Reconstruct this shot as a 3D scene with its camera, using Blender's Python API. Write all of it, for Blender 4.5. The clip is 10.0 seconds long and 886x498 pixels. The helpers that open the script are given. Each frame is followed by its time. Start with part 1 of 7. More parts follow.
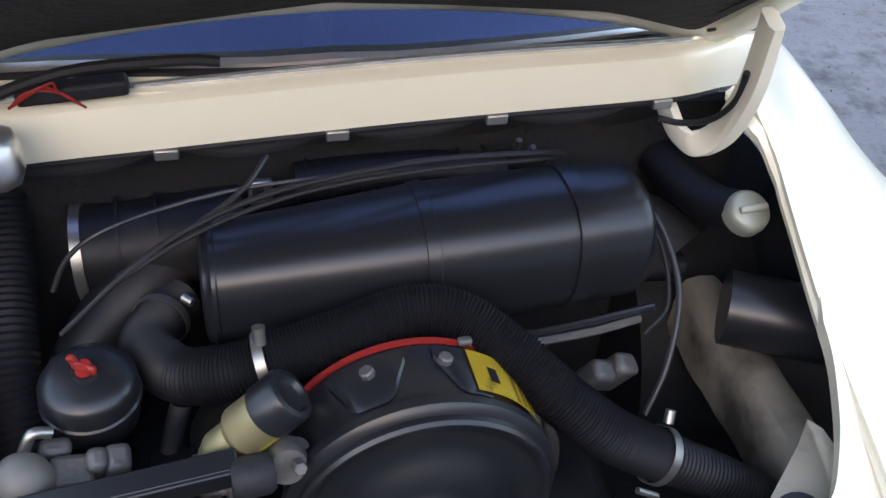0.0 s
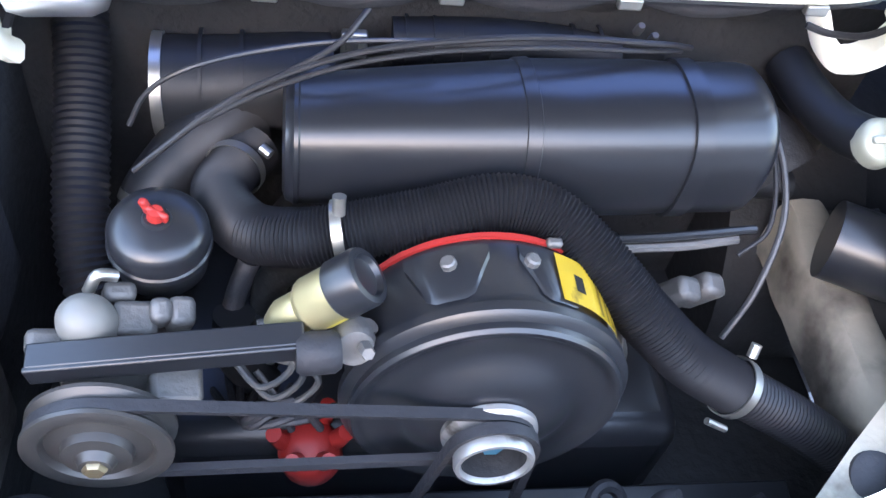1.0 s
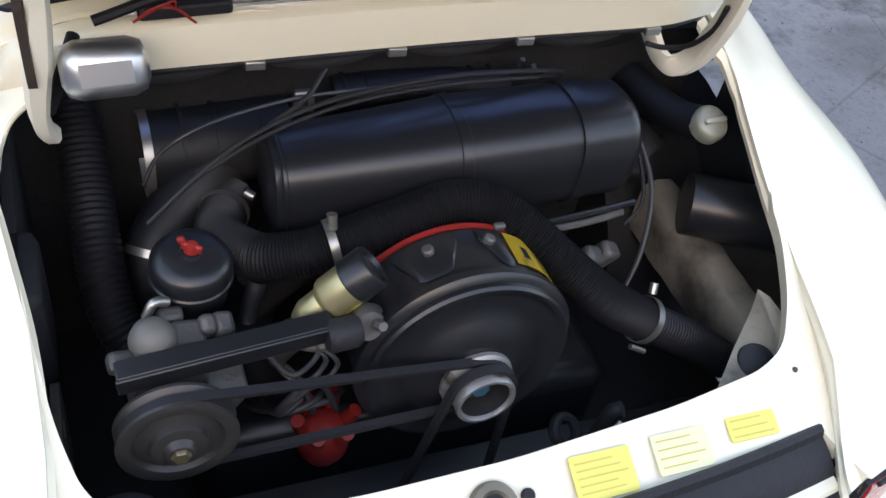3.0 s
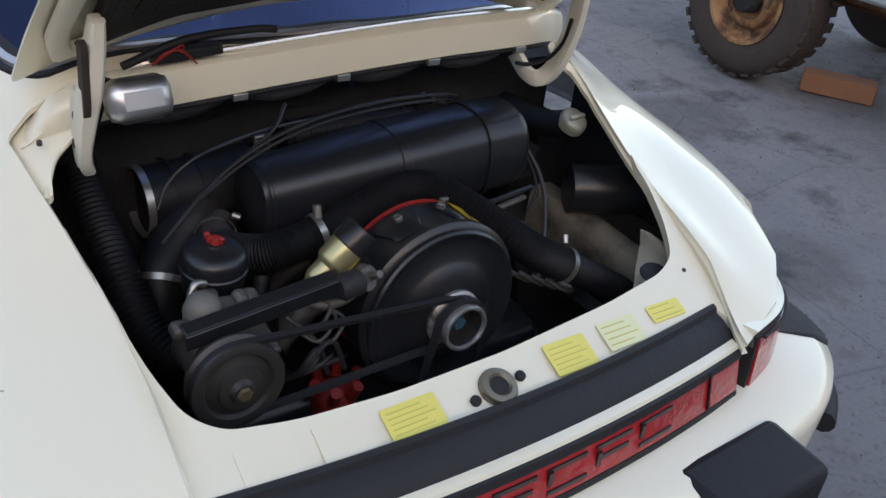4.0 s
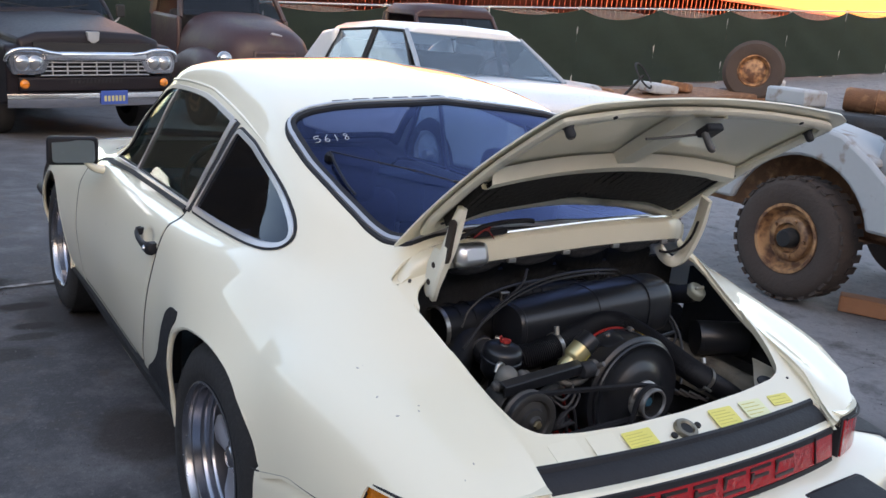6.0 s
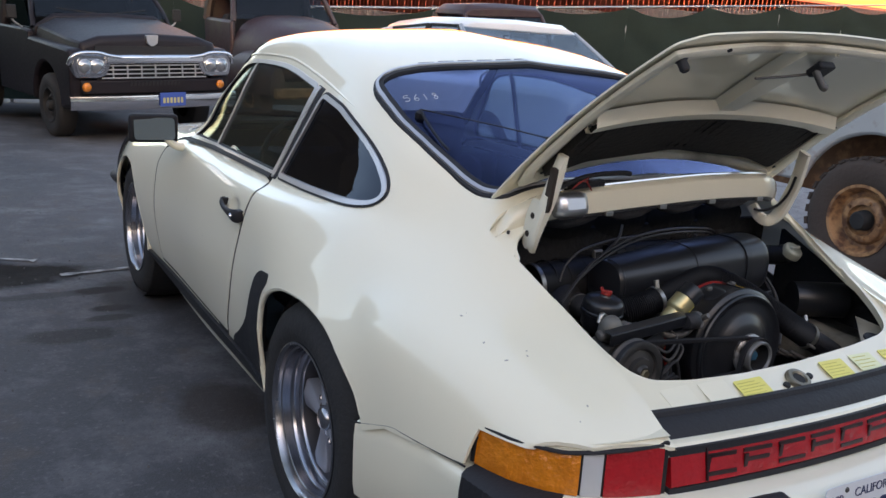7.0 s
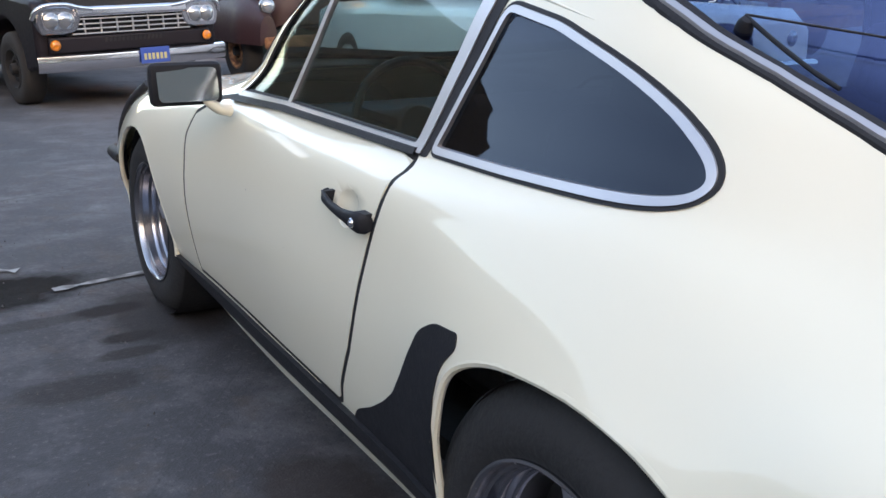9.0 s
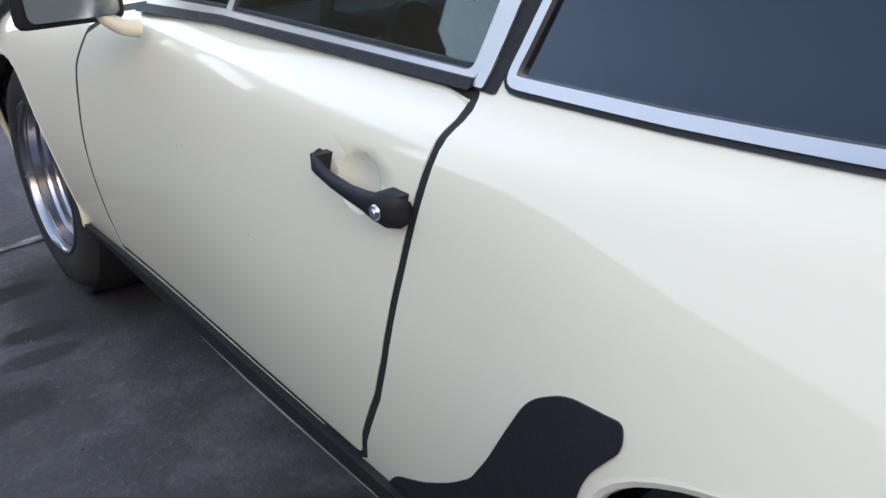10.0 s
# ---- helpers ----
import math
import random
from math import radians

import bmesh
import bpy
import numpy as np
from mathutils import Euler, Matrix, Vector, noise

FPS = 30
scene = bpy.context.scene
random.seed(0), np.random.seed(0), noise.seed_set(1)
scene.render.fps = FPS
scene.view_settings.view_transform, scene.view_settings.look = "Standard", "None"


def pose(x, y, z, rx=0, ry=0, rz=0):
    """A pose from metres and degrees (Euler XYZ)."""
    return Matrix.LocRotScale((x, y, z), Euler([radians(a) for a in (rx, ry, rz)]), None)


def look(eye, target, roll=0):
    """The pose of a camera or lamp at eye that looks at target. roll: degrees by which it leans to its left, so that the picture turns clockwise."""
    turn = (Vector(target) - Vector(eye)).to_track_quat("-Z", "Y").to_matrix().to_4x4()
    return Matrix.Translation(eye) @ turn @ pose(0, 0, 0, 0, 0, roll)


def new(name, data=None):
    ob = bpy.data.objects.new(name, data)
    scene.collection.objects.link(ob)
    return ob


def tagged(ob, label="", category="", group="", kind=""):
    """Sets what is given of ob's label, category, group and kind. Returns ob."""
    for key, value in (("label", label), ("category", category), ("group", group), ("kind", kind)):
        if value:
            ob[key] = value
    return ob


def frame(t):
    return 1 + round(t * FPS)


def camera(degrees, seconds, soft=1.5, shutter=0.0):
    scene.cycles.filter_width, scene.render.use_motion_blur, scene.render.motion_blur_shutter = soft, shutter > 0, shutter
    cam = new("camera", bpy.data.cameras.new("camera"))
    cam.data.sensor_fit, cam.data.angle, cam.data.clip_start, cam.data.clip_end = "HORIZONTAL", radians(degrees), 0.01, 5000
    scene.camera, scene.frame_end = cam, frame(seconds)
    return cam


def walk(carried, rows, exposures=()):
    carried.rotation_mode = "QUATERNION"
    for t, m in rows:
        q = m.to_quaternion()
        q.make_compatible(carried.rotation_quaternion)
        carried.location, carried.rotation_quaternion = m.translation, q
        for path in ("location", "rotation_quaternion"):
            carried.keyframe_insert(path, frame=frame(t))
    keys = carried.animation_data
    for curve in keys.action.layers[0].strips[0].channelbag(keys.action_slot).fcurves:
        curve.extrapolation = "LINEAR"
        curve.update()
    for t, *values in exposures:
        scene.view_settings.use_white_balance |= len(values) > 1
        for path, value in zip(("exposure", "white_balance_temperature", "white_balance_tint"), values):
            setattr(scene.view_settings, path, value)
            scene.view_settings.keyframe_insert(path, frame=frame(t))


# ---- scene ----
cam = camera(53.3, 10.0)
PATH = [
    (0, (-0.117, -1.169, 1.446), (0.348, 0.316, 0.188), 5.4),
    (0.5, (-0.123, -1.099, 1.422), (0.275, 0.257, 0.007), 8.4),
    (1, (-0.144, -1.088, 1.424), (0.198, 0.178, -0.087), 12.3),
    (1.5, (-0.153, -1.11, 1.461), (0.206, 0.166, -0.037), 12.9),
    (2, (-0.159, -1.156, 1.485), (0.263, 0.125, 0.008), 15.3),
    (2.5, (-0.216, -1.211, 1.528), (0.27, 0.067, 0.07), 14.0),
    (2.7, (-0.27, -1.228, 1.531), (0.315, 0.041, 0.1), 14.1),
    (3.8, (-0.589, -1.485, 1.458), (0.345, -0.085, 0.377), 5.9),
    (4, (-0.673, -1.549, 1.451), (0.398, -0.201, 0.434), 7.2),
    (4.5, (-0.922, -1.659, 1.433), (0.335, -0.4, 0.52), 8.1),
    (5, (-1.188, -1.771, 1.434), (0.11, -0.451, 0.679), 6.5),
    (5.5, (-1.369, -1.924, 1.448), (-0.169, -0.458, 0.809), 6.0),
    (6, (-1.502, -2.03, 1.499), (-0.406, -0.433, 1.001), 5.8),
    (6.2, (-1.542, -2.037, 1.486), (-0.475, -0.413, 1.011), 5.1),
    (7.3, (-1.617, -1.884, 1.318), (-0.622, -0.223, 0.819), 4.1),
    (7.5, (-1.627, -1.783, 1.304), (-0.638, -0.122, 0.789), 3.4),
    (8, (-1.627, -1.472, 1.279), (-0.624, 0.165, 0.717), 2.2),
    (8.5, (-1.559, -1.142, 1.228), (-0.536, 0.471, 0.637), 1.8),
    (9, (-1.492, -0.787, 1.188), (-0.451, 0.811, 0.587), 1.6),
    (9.5, (-1.42, -0.442, 1.167), (-0.272, 1.042, 0.475), 0.5),
    (10, (-1.296, -0.156, 1.113), (-0.163, 1.266, 0.28), -1.4),
]
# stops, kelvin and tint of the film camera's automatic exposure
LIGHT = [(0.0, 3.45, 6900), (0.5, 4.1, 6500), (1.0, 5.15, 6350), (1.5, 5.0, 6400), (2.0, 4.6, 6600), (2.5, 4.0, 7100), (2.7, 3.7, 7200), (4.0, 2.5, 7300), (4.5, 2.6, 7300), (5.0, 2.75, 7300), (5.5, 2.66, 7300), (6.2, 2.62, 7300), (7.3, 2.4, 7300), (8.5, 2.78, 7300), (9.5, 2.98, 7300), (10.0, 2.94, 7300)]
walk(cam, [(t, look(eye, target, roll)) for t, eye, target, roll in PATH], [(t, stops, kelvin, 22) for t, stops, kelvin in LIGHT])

# ---- world and light ----
world = bpy.data.worlds.new("world")
scene.world = world
world.use_nodes = True
wn = world.node_tree.nodes
sky = wn.new("ShaderNodeTexSky")
sky.sky_type = "NISHITA"
sky.sun_disc = False
sky.sun_elevation = radians(9)
sky.sun_rotation = radians(195)
sky.altitude = 50
sky.dust_density = 2.0
sky.ozone_density = 1.0
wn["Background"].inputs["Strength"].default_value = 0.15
world.node_tree.links.new(sky.outputs[0], wn["Background"].inputs["Color"])
# low evening sun from behind; an unseen added wall south of the yard keeps it off the cars
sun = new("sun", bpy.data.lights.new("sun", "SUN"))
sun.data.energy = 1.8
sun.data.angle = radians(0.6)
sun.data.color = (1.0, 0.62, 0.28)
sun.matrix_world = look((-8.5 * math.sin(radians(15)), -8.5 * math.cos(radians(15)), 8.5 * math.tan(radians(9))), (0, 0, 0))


# ---- materials ----
def mat(name, color, rough=0.5, metal=0.0, coat=0.0, vary=0.12, scale=6.0, bump=0.0, bump_scale=60.0,
        dirt=None, dirt_amount=0.0, dirt_scale=3.0, trans=0.0, emit=None, strength=0.0, spec=0.5, alpha=1.0, rvary=0.09):
    """A surface with two scales of colour change, fine relief and optional dirt."""
    m = bpy.data.materials.new(name)
    m.use_nodes = True
    n, l = m.node_tree.nodes, m.node_tree.links
    b = n["Principled BSDF"]
    co = n.new("ShaderNodeTexCoord")
    def noisy(sc, detail=4.0):
        t = n.new("ShaderNodeTexNoise")
        t.inputs["Scale"].default_value = sc
        t.inputs["Detail"].default_value = detail
        l.new(co.outputs["Object"], t.inputs["Vector"])
        return t
    def mix(fac, a, c):
        x = n.new("ShaderNodeMix")
        x.data_type = "RGBA"
        l.new(fac, x.inputs["Factor"])
        for i, v in ((6, a), (7, c)):
            if isinstance(v, tuple):
                x.inputs[i].default_value = (*v, 1)
            else:
                l.new(v, x.inputs[i])
        return x.outputs[2]
    lo = tuple(max(0, c * (1 - vary)) for c in color)
    hi = tuple(min(1, c * (1 + vary)) for c in color)
    big, small = noisy(scale), noisy(scale * 9, 6.0)
    col = mix(big.outputs["Fac"], lo, hi)
    tint = mix(small.outputs["Fac"], tuple(c * (1 - vary * 0.6) for c in color), tuple(min(1, c * (1 + vary * 0.6)) for c in color))
    half = n.new("ShaderNodeMix")
    half.data_type = "RGBA"
    half.inputs["Factor"].default_value = 0.5
    l.new(col, half.inputs[6]), l.new(tint, half.inputs[7])
    col = half.outputs[2]
    if dirt:
        d = noisy(dirt_scale, 8.0)
        r = n.new("ShaderNodeMapRange")
        r.inputs["From Min"].default_value, r.inputs["From Max"].default_value = 0.62 - dirt_amount * 0.4, 0.72 - dirt_amount * 0.2
        l.new(d.outputs["Fac"], r.inputs["Value"])
        col = mix(r.outputs["Result"], col, dirt)
    l.new(col, b.inputs["Base Color"])
    rr = n.new("ShaderNodeMapRange")
    rr.inputs["To Min"].default_value, rr.inputs["To Max"].default_value = max(0.02, rough - rvary), min(1, rough + rvary)
    l.new(small.outputs["Fac"], rr.inputs["Value"])
    l.new(rr.outputs["Result"], b.inputs["Roughness"])
    b.inputs["Metallic"].default_value = metal
    b.inputs["Coat Weight"].default_value = coat
    b.inputs["Coat Roughness"].default_value = 0.025
    b.inputs["Coat IOR"].default_value = 1.5
    b.inputs["Transmission Weight"].default_value = trans
    b.inputs["Specular IOR Level"].default_value = spec
    b.inputs["Alpha"].default_value = alpha
    if emit:
        b.inputs["Emission Color"].default_value = (*emit, 1)
        b.inputs["Emission Strength"].default_value = strength
    if bump:
        t = noisy(bump_scale, 5.0)
        bp = n.new("ShaderNodeBump")
        bp.inputs["Strength"].default_value = bump
        bp.inputs["Distance"].default_value = 0.01
        l.new(t.outputs["Fac"], bp.inputs["Height"])
        l.new(bp.outputs["Normal"], b.inputs["Normal"])
    return m


def glass(name, tint, rough=0.02, least=0.06, most=0.9, gloss=(1, 1, 1), power=4.0):
    """A thin tinted pane: part see-through, part mirror, more so at a flat angle."""
    m = bpy.data.materials.new(name)
    m.use_nodes = True
    n, l = m.node_tree.nodes, m.node_tree.links
    n.remove(n["Principled BSDF"])
    tr, gl, lw, pw, mr, mx = (n.new("ShaderNode" + k) for k in ("BsdfTransparent", "BsdfGlossy", "LayerWeight", "Math", "MapRange", "MixShader"))
    tr.inputs[0].default_value = (*tint, 1)
    gl.inputs["Roughness"].default_value = rough
    gl.inputs["Color"].default_value = (*gloss, 1)
    lw.inputs["Blend"].default_value = 0.5
    pw.operation = "POWER"
    pw.inputs[1].default_value = power
    mr.inputs["To Min"].default_value, mr.inputs["To Max"].default_value = least, most
    l.new(lw.outputs["Facing"], pw.inputs[0]), l.new(pw.outputs[0], mr.inputs["Value"])
    l.new(mr.outputs[0], mx.inputs[0]), l.new(tr.outputs[0], mx.inputs[1]), l.new(gl.outputs[0], mx.inputs[2])
    l.new(mx.outputs[0], n["Material Output"].inputs[0])
    return m


def yard_material():
    """Worn asphalt: paler towards +x, dark oil, fine stones and hair cracks."""
    m = bpy.data.materials.new("yard asphalt")
    m.use_nodes = True
    n, l = m.node_tree.nodes, m.node_tree.links
    b = n["Principled BSDF"]
    co = n.new("ShaderNodeTexCoord")
    def tex(kind, sc, **kw):
        t = n.new(kind)
        t.inputs["Scale"].default_value = sc
        for k, v in kw.items():
            t.inputs[k].default_value = v
        l.new(co.outputs["Object"], t.inputs["Vector"])
        return t
    def ramp(src, lo, hi, a=0.0, c=1.0):
        r = n.new("ShaderNodeMapRange")
        r.inputs["From Min"].default_value, r.inputs["From Max"].default_value = lo, hi
        r.inputs["To Min"].default_value, r.inputs["To Max"].default_value = a, c
        l.new(src, r.inputs["Value"])
        return r.outputs["Result"]
    def mix(fac, a, c):
        x = n.new("ShaderNodeMix")
        x.data_type = "RGBA"
        l.new(fac, x.inputs["Factor"])
        for i, v in ((6, a), (7, c)):
            if isinstance(v, tuple):
                x.inputs[i].default_value = (*v, 1)
            else:
                l.new(v, x.inputs[i])
        return x.outputs[2]
    broad, mid, fine = tex("ShaderNodeTexNoise", 0.5, Detail=6.0, Roughness=0.6), tex("ShaderNodeTexNoise", 2.6, Detail=8.0, Roughness=0.68), tex("ShaderNodeTexNoise", 55.0, Detail=6.0, Roughness=0.7)
    blur = tex("ShaderNodeTexNoise", 6.0, Detail=6.0, Roughness=0.6)
    stone = tex("ShaderNodeTexVoronoi", 130.0)
    crack = tex("ShaderNodeTexVoronoi", 0.9)
    crack.feature = "DISTANCE_TO_EDGE"
    apart = n.new("ShaderNodeSeparateXYZ")
    l.new(co.outputs["Object"], apart.inputs[0])
    def plus(a, c, how="ADD", k=None):
        x = n.new("ShaderNodeMath")
        x.operation = how
        for i, v in enumerate((a, c) if k is None else (a, c, k)):
            if isinstance(v, (int, float)):
                x.inputs[i].default_value = v
            else:
                l.new(v, x.inputs[i])
        return x.outputs[0]
    # broad tone: dark towards -x, paler towards +x, broken up by noise
    paler = ramp(plus(plus(broad.outputs["Fac"], 3.0, "MULTIPLY"), apart.outputs["X"]), 0.6, 4.2)
    col = mix(paler, (0.047, 0.047, 0.052), (0.205, 0.195, 0.196))
    col = mix(ramp(mid.outputs["Fac"], 0.48, 0.68, 0.0, 0.8), col, (0.150, 0.150, 0.157))
    col = mix(ramp(mid.outputs["Fac"], 0.47, 0.32, 0.0, 0.9), col, (0.026, 0.024, 0.025))
    col = mix(ramp(blur.outputs["Fac"], 0.56, 0.70, 0.0, 0.5), col, (0.075, 0.058, 0.045))
    col = mix(ramp(fine.outputs["Fac"], 0.56, 0.74, 0.0, 0.4), col, (0.24, 0.23, 0.225))
    col = mix(ramp(fine.outputs["Fac"], 0.45, 0.30, 0.0, 0.6), col, (0.028, 0.027, 0.028))
    col = mix(ramp(crack.outputs["Distance"], 0.006, 0.0, 0.0, 0.35), col, (0.03, 0.03, 0.03))
    # single oil and rust stains, and dark patches below front wheel and sill, all duller than the asphalt
    soaked = ramp(broad.outputs["Fac"], 0.0, 1.0, 0.0, 0.0)
    for cx, cy, rx, ry, tone, most in ((-1.34, 2.70, .46, .23, (.016, .014, .013), 1.0), (-.88, 2.33, .13, .06, (.022, .020, .020), .9), (-1.12, 2.32, .34, .05, (.030, .026, .025), .5),
                                       (-.88, 2.05, .10, .05, (.026, .022, .020), .85), (-.90, 1.92, .11, .045, (.030, .025, .022), .6), (-1.10, 1.74, .20, .09, (.026, .022, .020), .55),
                                       (-.72, 2.2, .22, .3, (.035, .032, .032), .7), (-.72, .85, .16, .24, (.040, .030, .024), .6), (1.9, -.2, .3, .2, (.05, .045, .045), .35), (2.6, .9, .35, .25, (.06, .052, .05), .35)):
        dx = plus(plus(apart.outputs["X"], -cx), 1 / rx, "MULTIPLY")
        dy = plus(plus(apart.outputs["Y"], -cy), 1 / ry, "MULTIPLY")
        far = plus(plus(plus(dx, dx, "MULTIPLY"), plus(dy, dy, "MULTIPLY")), 0.5, "POWER")
        far = plus(far, plus(plus(blur.outputs["Fac"], -0.5), 1.0, "MULTIPLY"))
        spot = ramp(far, 1.15, 0.75, 0.0, most)
        col = mix(spot, col, tone)
        soaked = plus(soaked, spot, "MAXIMUM")
    l.new(col, b.inputs["Base Color"])
    l.new(ramp(soaked, 0.0, 1.0, 0.5, 0.08), b.inputs["Specular IOR Level"])
    l.new(ramp(mid.outputs["Fac"], 0.3, 0.6, 0.65, 0.92), b.inputs["Roughness"])
    add = n.new("ShaderNodeMath")
    add.operation = "MULTIPLY_ADD"
    add.inputs[1].default_value = 0.6
    l.new(stone.outputs["Distance"], add.inputs[0]), l.new(fine.outputs["Fac"], add.inputs[2])
    bp = n.new("ShaderNodeBump")
    bp.inputs["Strength"].default_value, bp.inputs["Distance"].default_value = 0.35, 0.006
    l.new(add.outputs[0], bp.inputs["Height"]), l.new(bp.outputs["Normal"], b.inputs["Normal"])
    return m


PAINT = mat("cream paint", (0.825, 0.77, 0.60), 0.45, coat=1.0, vary=0.015, scale=1.3, rvary=0.01)
PAINT_IN = mat("cream paint inside", (0.78, 0.745, 0.62), 0.4, vary=0.04, dirt=(0.3, 0.26, 0.19), dirt_amount=0.03)
BLACK = mat("black plastic", (0.014, 0.014, 0.017), 0.6, spec=0.3, vary=0.3, bump=0.1, bump_scale=200)
RUBBER = mat("black rubber", (0.017, 0.017, 0.020), 0.62, spec=0.35, vary=0.25, bump=0.15, bump_scale=120)
TYRE = mat("tyre rubber", (0.020, 0.0195, 0.020), 0.8, vary=0.3, bump=0.3, bump_scale=90)
ENAMEL = mat("black enamel", (0.013, 0.014, 0.017), 0.30, vary=0.06, rvary=0.012)
CHROME = mat("chrome", (0.75, 0.75, 0.76), 0.16, metal=1.0, vary=0.06)
ALLOY = mat("polished alloy", (0.42, 0.42, 0.44), 0.24, metal=1.0, vary=0.12, dirt=(0.2, 0.19, 0.17), dirt_amount=0.1)
BARREL = mat("polished barrel alloy", (0.36, 0.37, 0.41), 0.22, metal=1.0, vary=0.12, rvary=0.03, dirt=(0.10, 0.10, 0.10), dirt_amount=0.06)
# much darker alloy for the innermost part of the barrel
DARK_ALLOY = mat("dark inner alloy", (0.07, 0.07, 0.078), 0.45, metal=0.7, vary=0.2)
SPOKE = mat("satin alloy", (0.40, 0.41, 0.46), 0.40, metal=0.5, vary=0.10)
CAST = mat("cast aluminium", (0.13, 0.125, 0.12), 0.55, metal=0.5, vary=0.3, bump=0.3, dirt=(0.05, 0.045, 0.04), dirt_amount=0.35)
# near-black for many dark parts; on hole discs and gaps it paints their shade
DARK = mat("near black", (0.012, 0.012, 0.013), 0.75, vary=0.4, bump=0.3)
RED_LENS = mat("red lens", (0.40, 0.010, 0.014), 0.22, vary=0.5, scale=14, coat=0.6, bump=0.5, bump_scale=60)
AMBER_LENS = mat("amber lens", (0.78, 0.19, 0.008), 0.22, vary=0.8, scale=17, coat=0.6, bump=0.7, bump_scale=45)
CLEAR_LENS = mat("clear lens", (0.5, 0.5, 0.5), 0.2, vary=0.15, coat=0.5)
WINDOW_TRIM = mat("satin window trim", (0.55, 0.52, 0.52), 0.36, metal=0.9, vary=0.1)
GLASS_TINT = glass("tinted glass", (0.66, 0.78, 0.76), least=0.05, most=0.45)
GLASS_DARK = glass("dark glass", (0.17, 0.19, 0.23), least=0.06, most=0.4, gloss=(0.75, 0.84, 1.0))
GLASS_BLUE = glass("blue-tinted rear glass", (0.56, 0.62, 0.80), least=0.05, most=0.36, gloss=(0.46, 0.54, 0.88))
GLASS_CLEAR = glass("clear windscreen glass", (0.80, 0.86, 0.88), least=0.04, most=0.5)
YARD = yard_material()
LID_LINER = mat("lid liner", (0.018, 0.016, 0.015), 0.85, vary=0.4, bump=0.4, bump_scale=80)


# ---- mesh helpers ----
def place(ob, parent):
    ob.parent = parent
    return ob


def thing(name, label, category, group="", kind="", at=(0, 0, 0), m=None):
    e = new(name)
    e.empty_display_size = 0.1
    e.matrix_world = m if m is not None else Matrix.Translation(at)
    return tagged(e, label, category, group, kind)


def part(name, bm, material, parent=None, label="", smooth=True, bevel=0.0, angle=40):
    """Link a bmesh (or a mesh) as one object; its coordinates are those of the parent."""
    if isinstance(bm, bpy.types.Mesh):
        me = bm
    else:
        me = bpy.data.meshes.new(name)
        bmesh.ops.recalc_face_normals(bm, faces=bm.faces)
        bm.to_mesh(me)
        bm.free()
    me.materials.clear()
    me.materials.append(material)
    if smooth:
        me.shade_smooth() if hasattr(me, "shade_smooth") else None
        me.set_sharp_from_angle(angle=radians(angle))
    ob = new(name, me)
    if bevel:
        b = ob.modifiers.new("bevel", "BEVEL")
        b.width, b.segments, b.limit_method, b.angle_limit = bevel, 2, "ANGLE", radians(35)
    if parent is not None:
        ob.parent = parent
    if label:
        ob["label"] = label
    return ob


def box(cx, cy, cz, sx, sy, sz, bm=None, turn=None):
    bm = bm or bmesh.new()
    m = Matrix.Translation((cx, cy, cz)) @ (turn or Matrix.Identity(4)) @ Matrix.Diagonal((sx, sy, sz, 1))
    bmesh.ops.create_cube(bm, size=1, matrix=m)
    return bm


def lathe(profile, m=None, seg=48, bm=None, close=False):
    """Turn a profile of (radius, height) round the z axis, then lay it by m."""
    bm = bm or bmesh.new()
    m = m or Matrix.Identity(4)
    rings = []
    for r, h in profile:
        if r < 1e-5:
            rings.append([bm.verts.new(m @ Vector((0, 0, h)))])
        else:
            rings.append([bm.verts.new(m @ Vector((r * math.cos(2 * math.pi * i / seg), r * math.sin(2 * math.pi * i / seg), h))) for i in range(seg)])
    pairs = list(zip(rings, rings[1:])) + ([(rings[-1], rings[0])] if close else [])
    for a, b in pairs:
        for i in range(seg):
            q = [a[i % len(a)], a[(i + 1) % len(a)], b[(i + 1) % len(b)], b[i % len(b)]]
            q = list(dict.fromkeys(q))
            if len(q) > 2:
                bm.faces.new(q)
    return bm


def axis(at, way, spin=0):
    """A pose whose z axis points along way."""
    q = Vector(way).to_track_quat("Z", "Y").to_matrix().to_4x4()
    return Matrix.Translation(at) @ q @ pose(0, 0, 0, 0, 0, spin)


def spline(points, n):
    """Catmull-Rom through the points, n samples a span."""
    p = [Vector(v) for v in points]
    p = [2 * p[0] - p[1]] + p + [2 * p[-1] - p[-2]]
    out = []
    for a, b, c, d in zip(p, p[1:], p[2:], p[3:]):
        for k in range(n):
            t = k / n
            out.append(0.5 * (2 * b + (c - a) * t + (2 * a - 5 * b + 4 * c - d) * t * t + (3 * b - a - 3 * c + d) * t ** 3))
    out.append(p[-2])
    return out


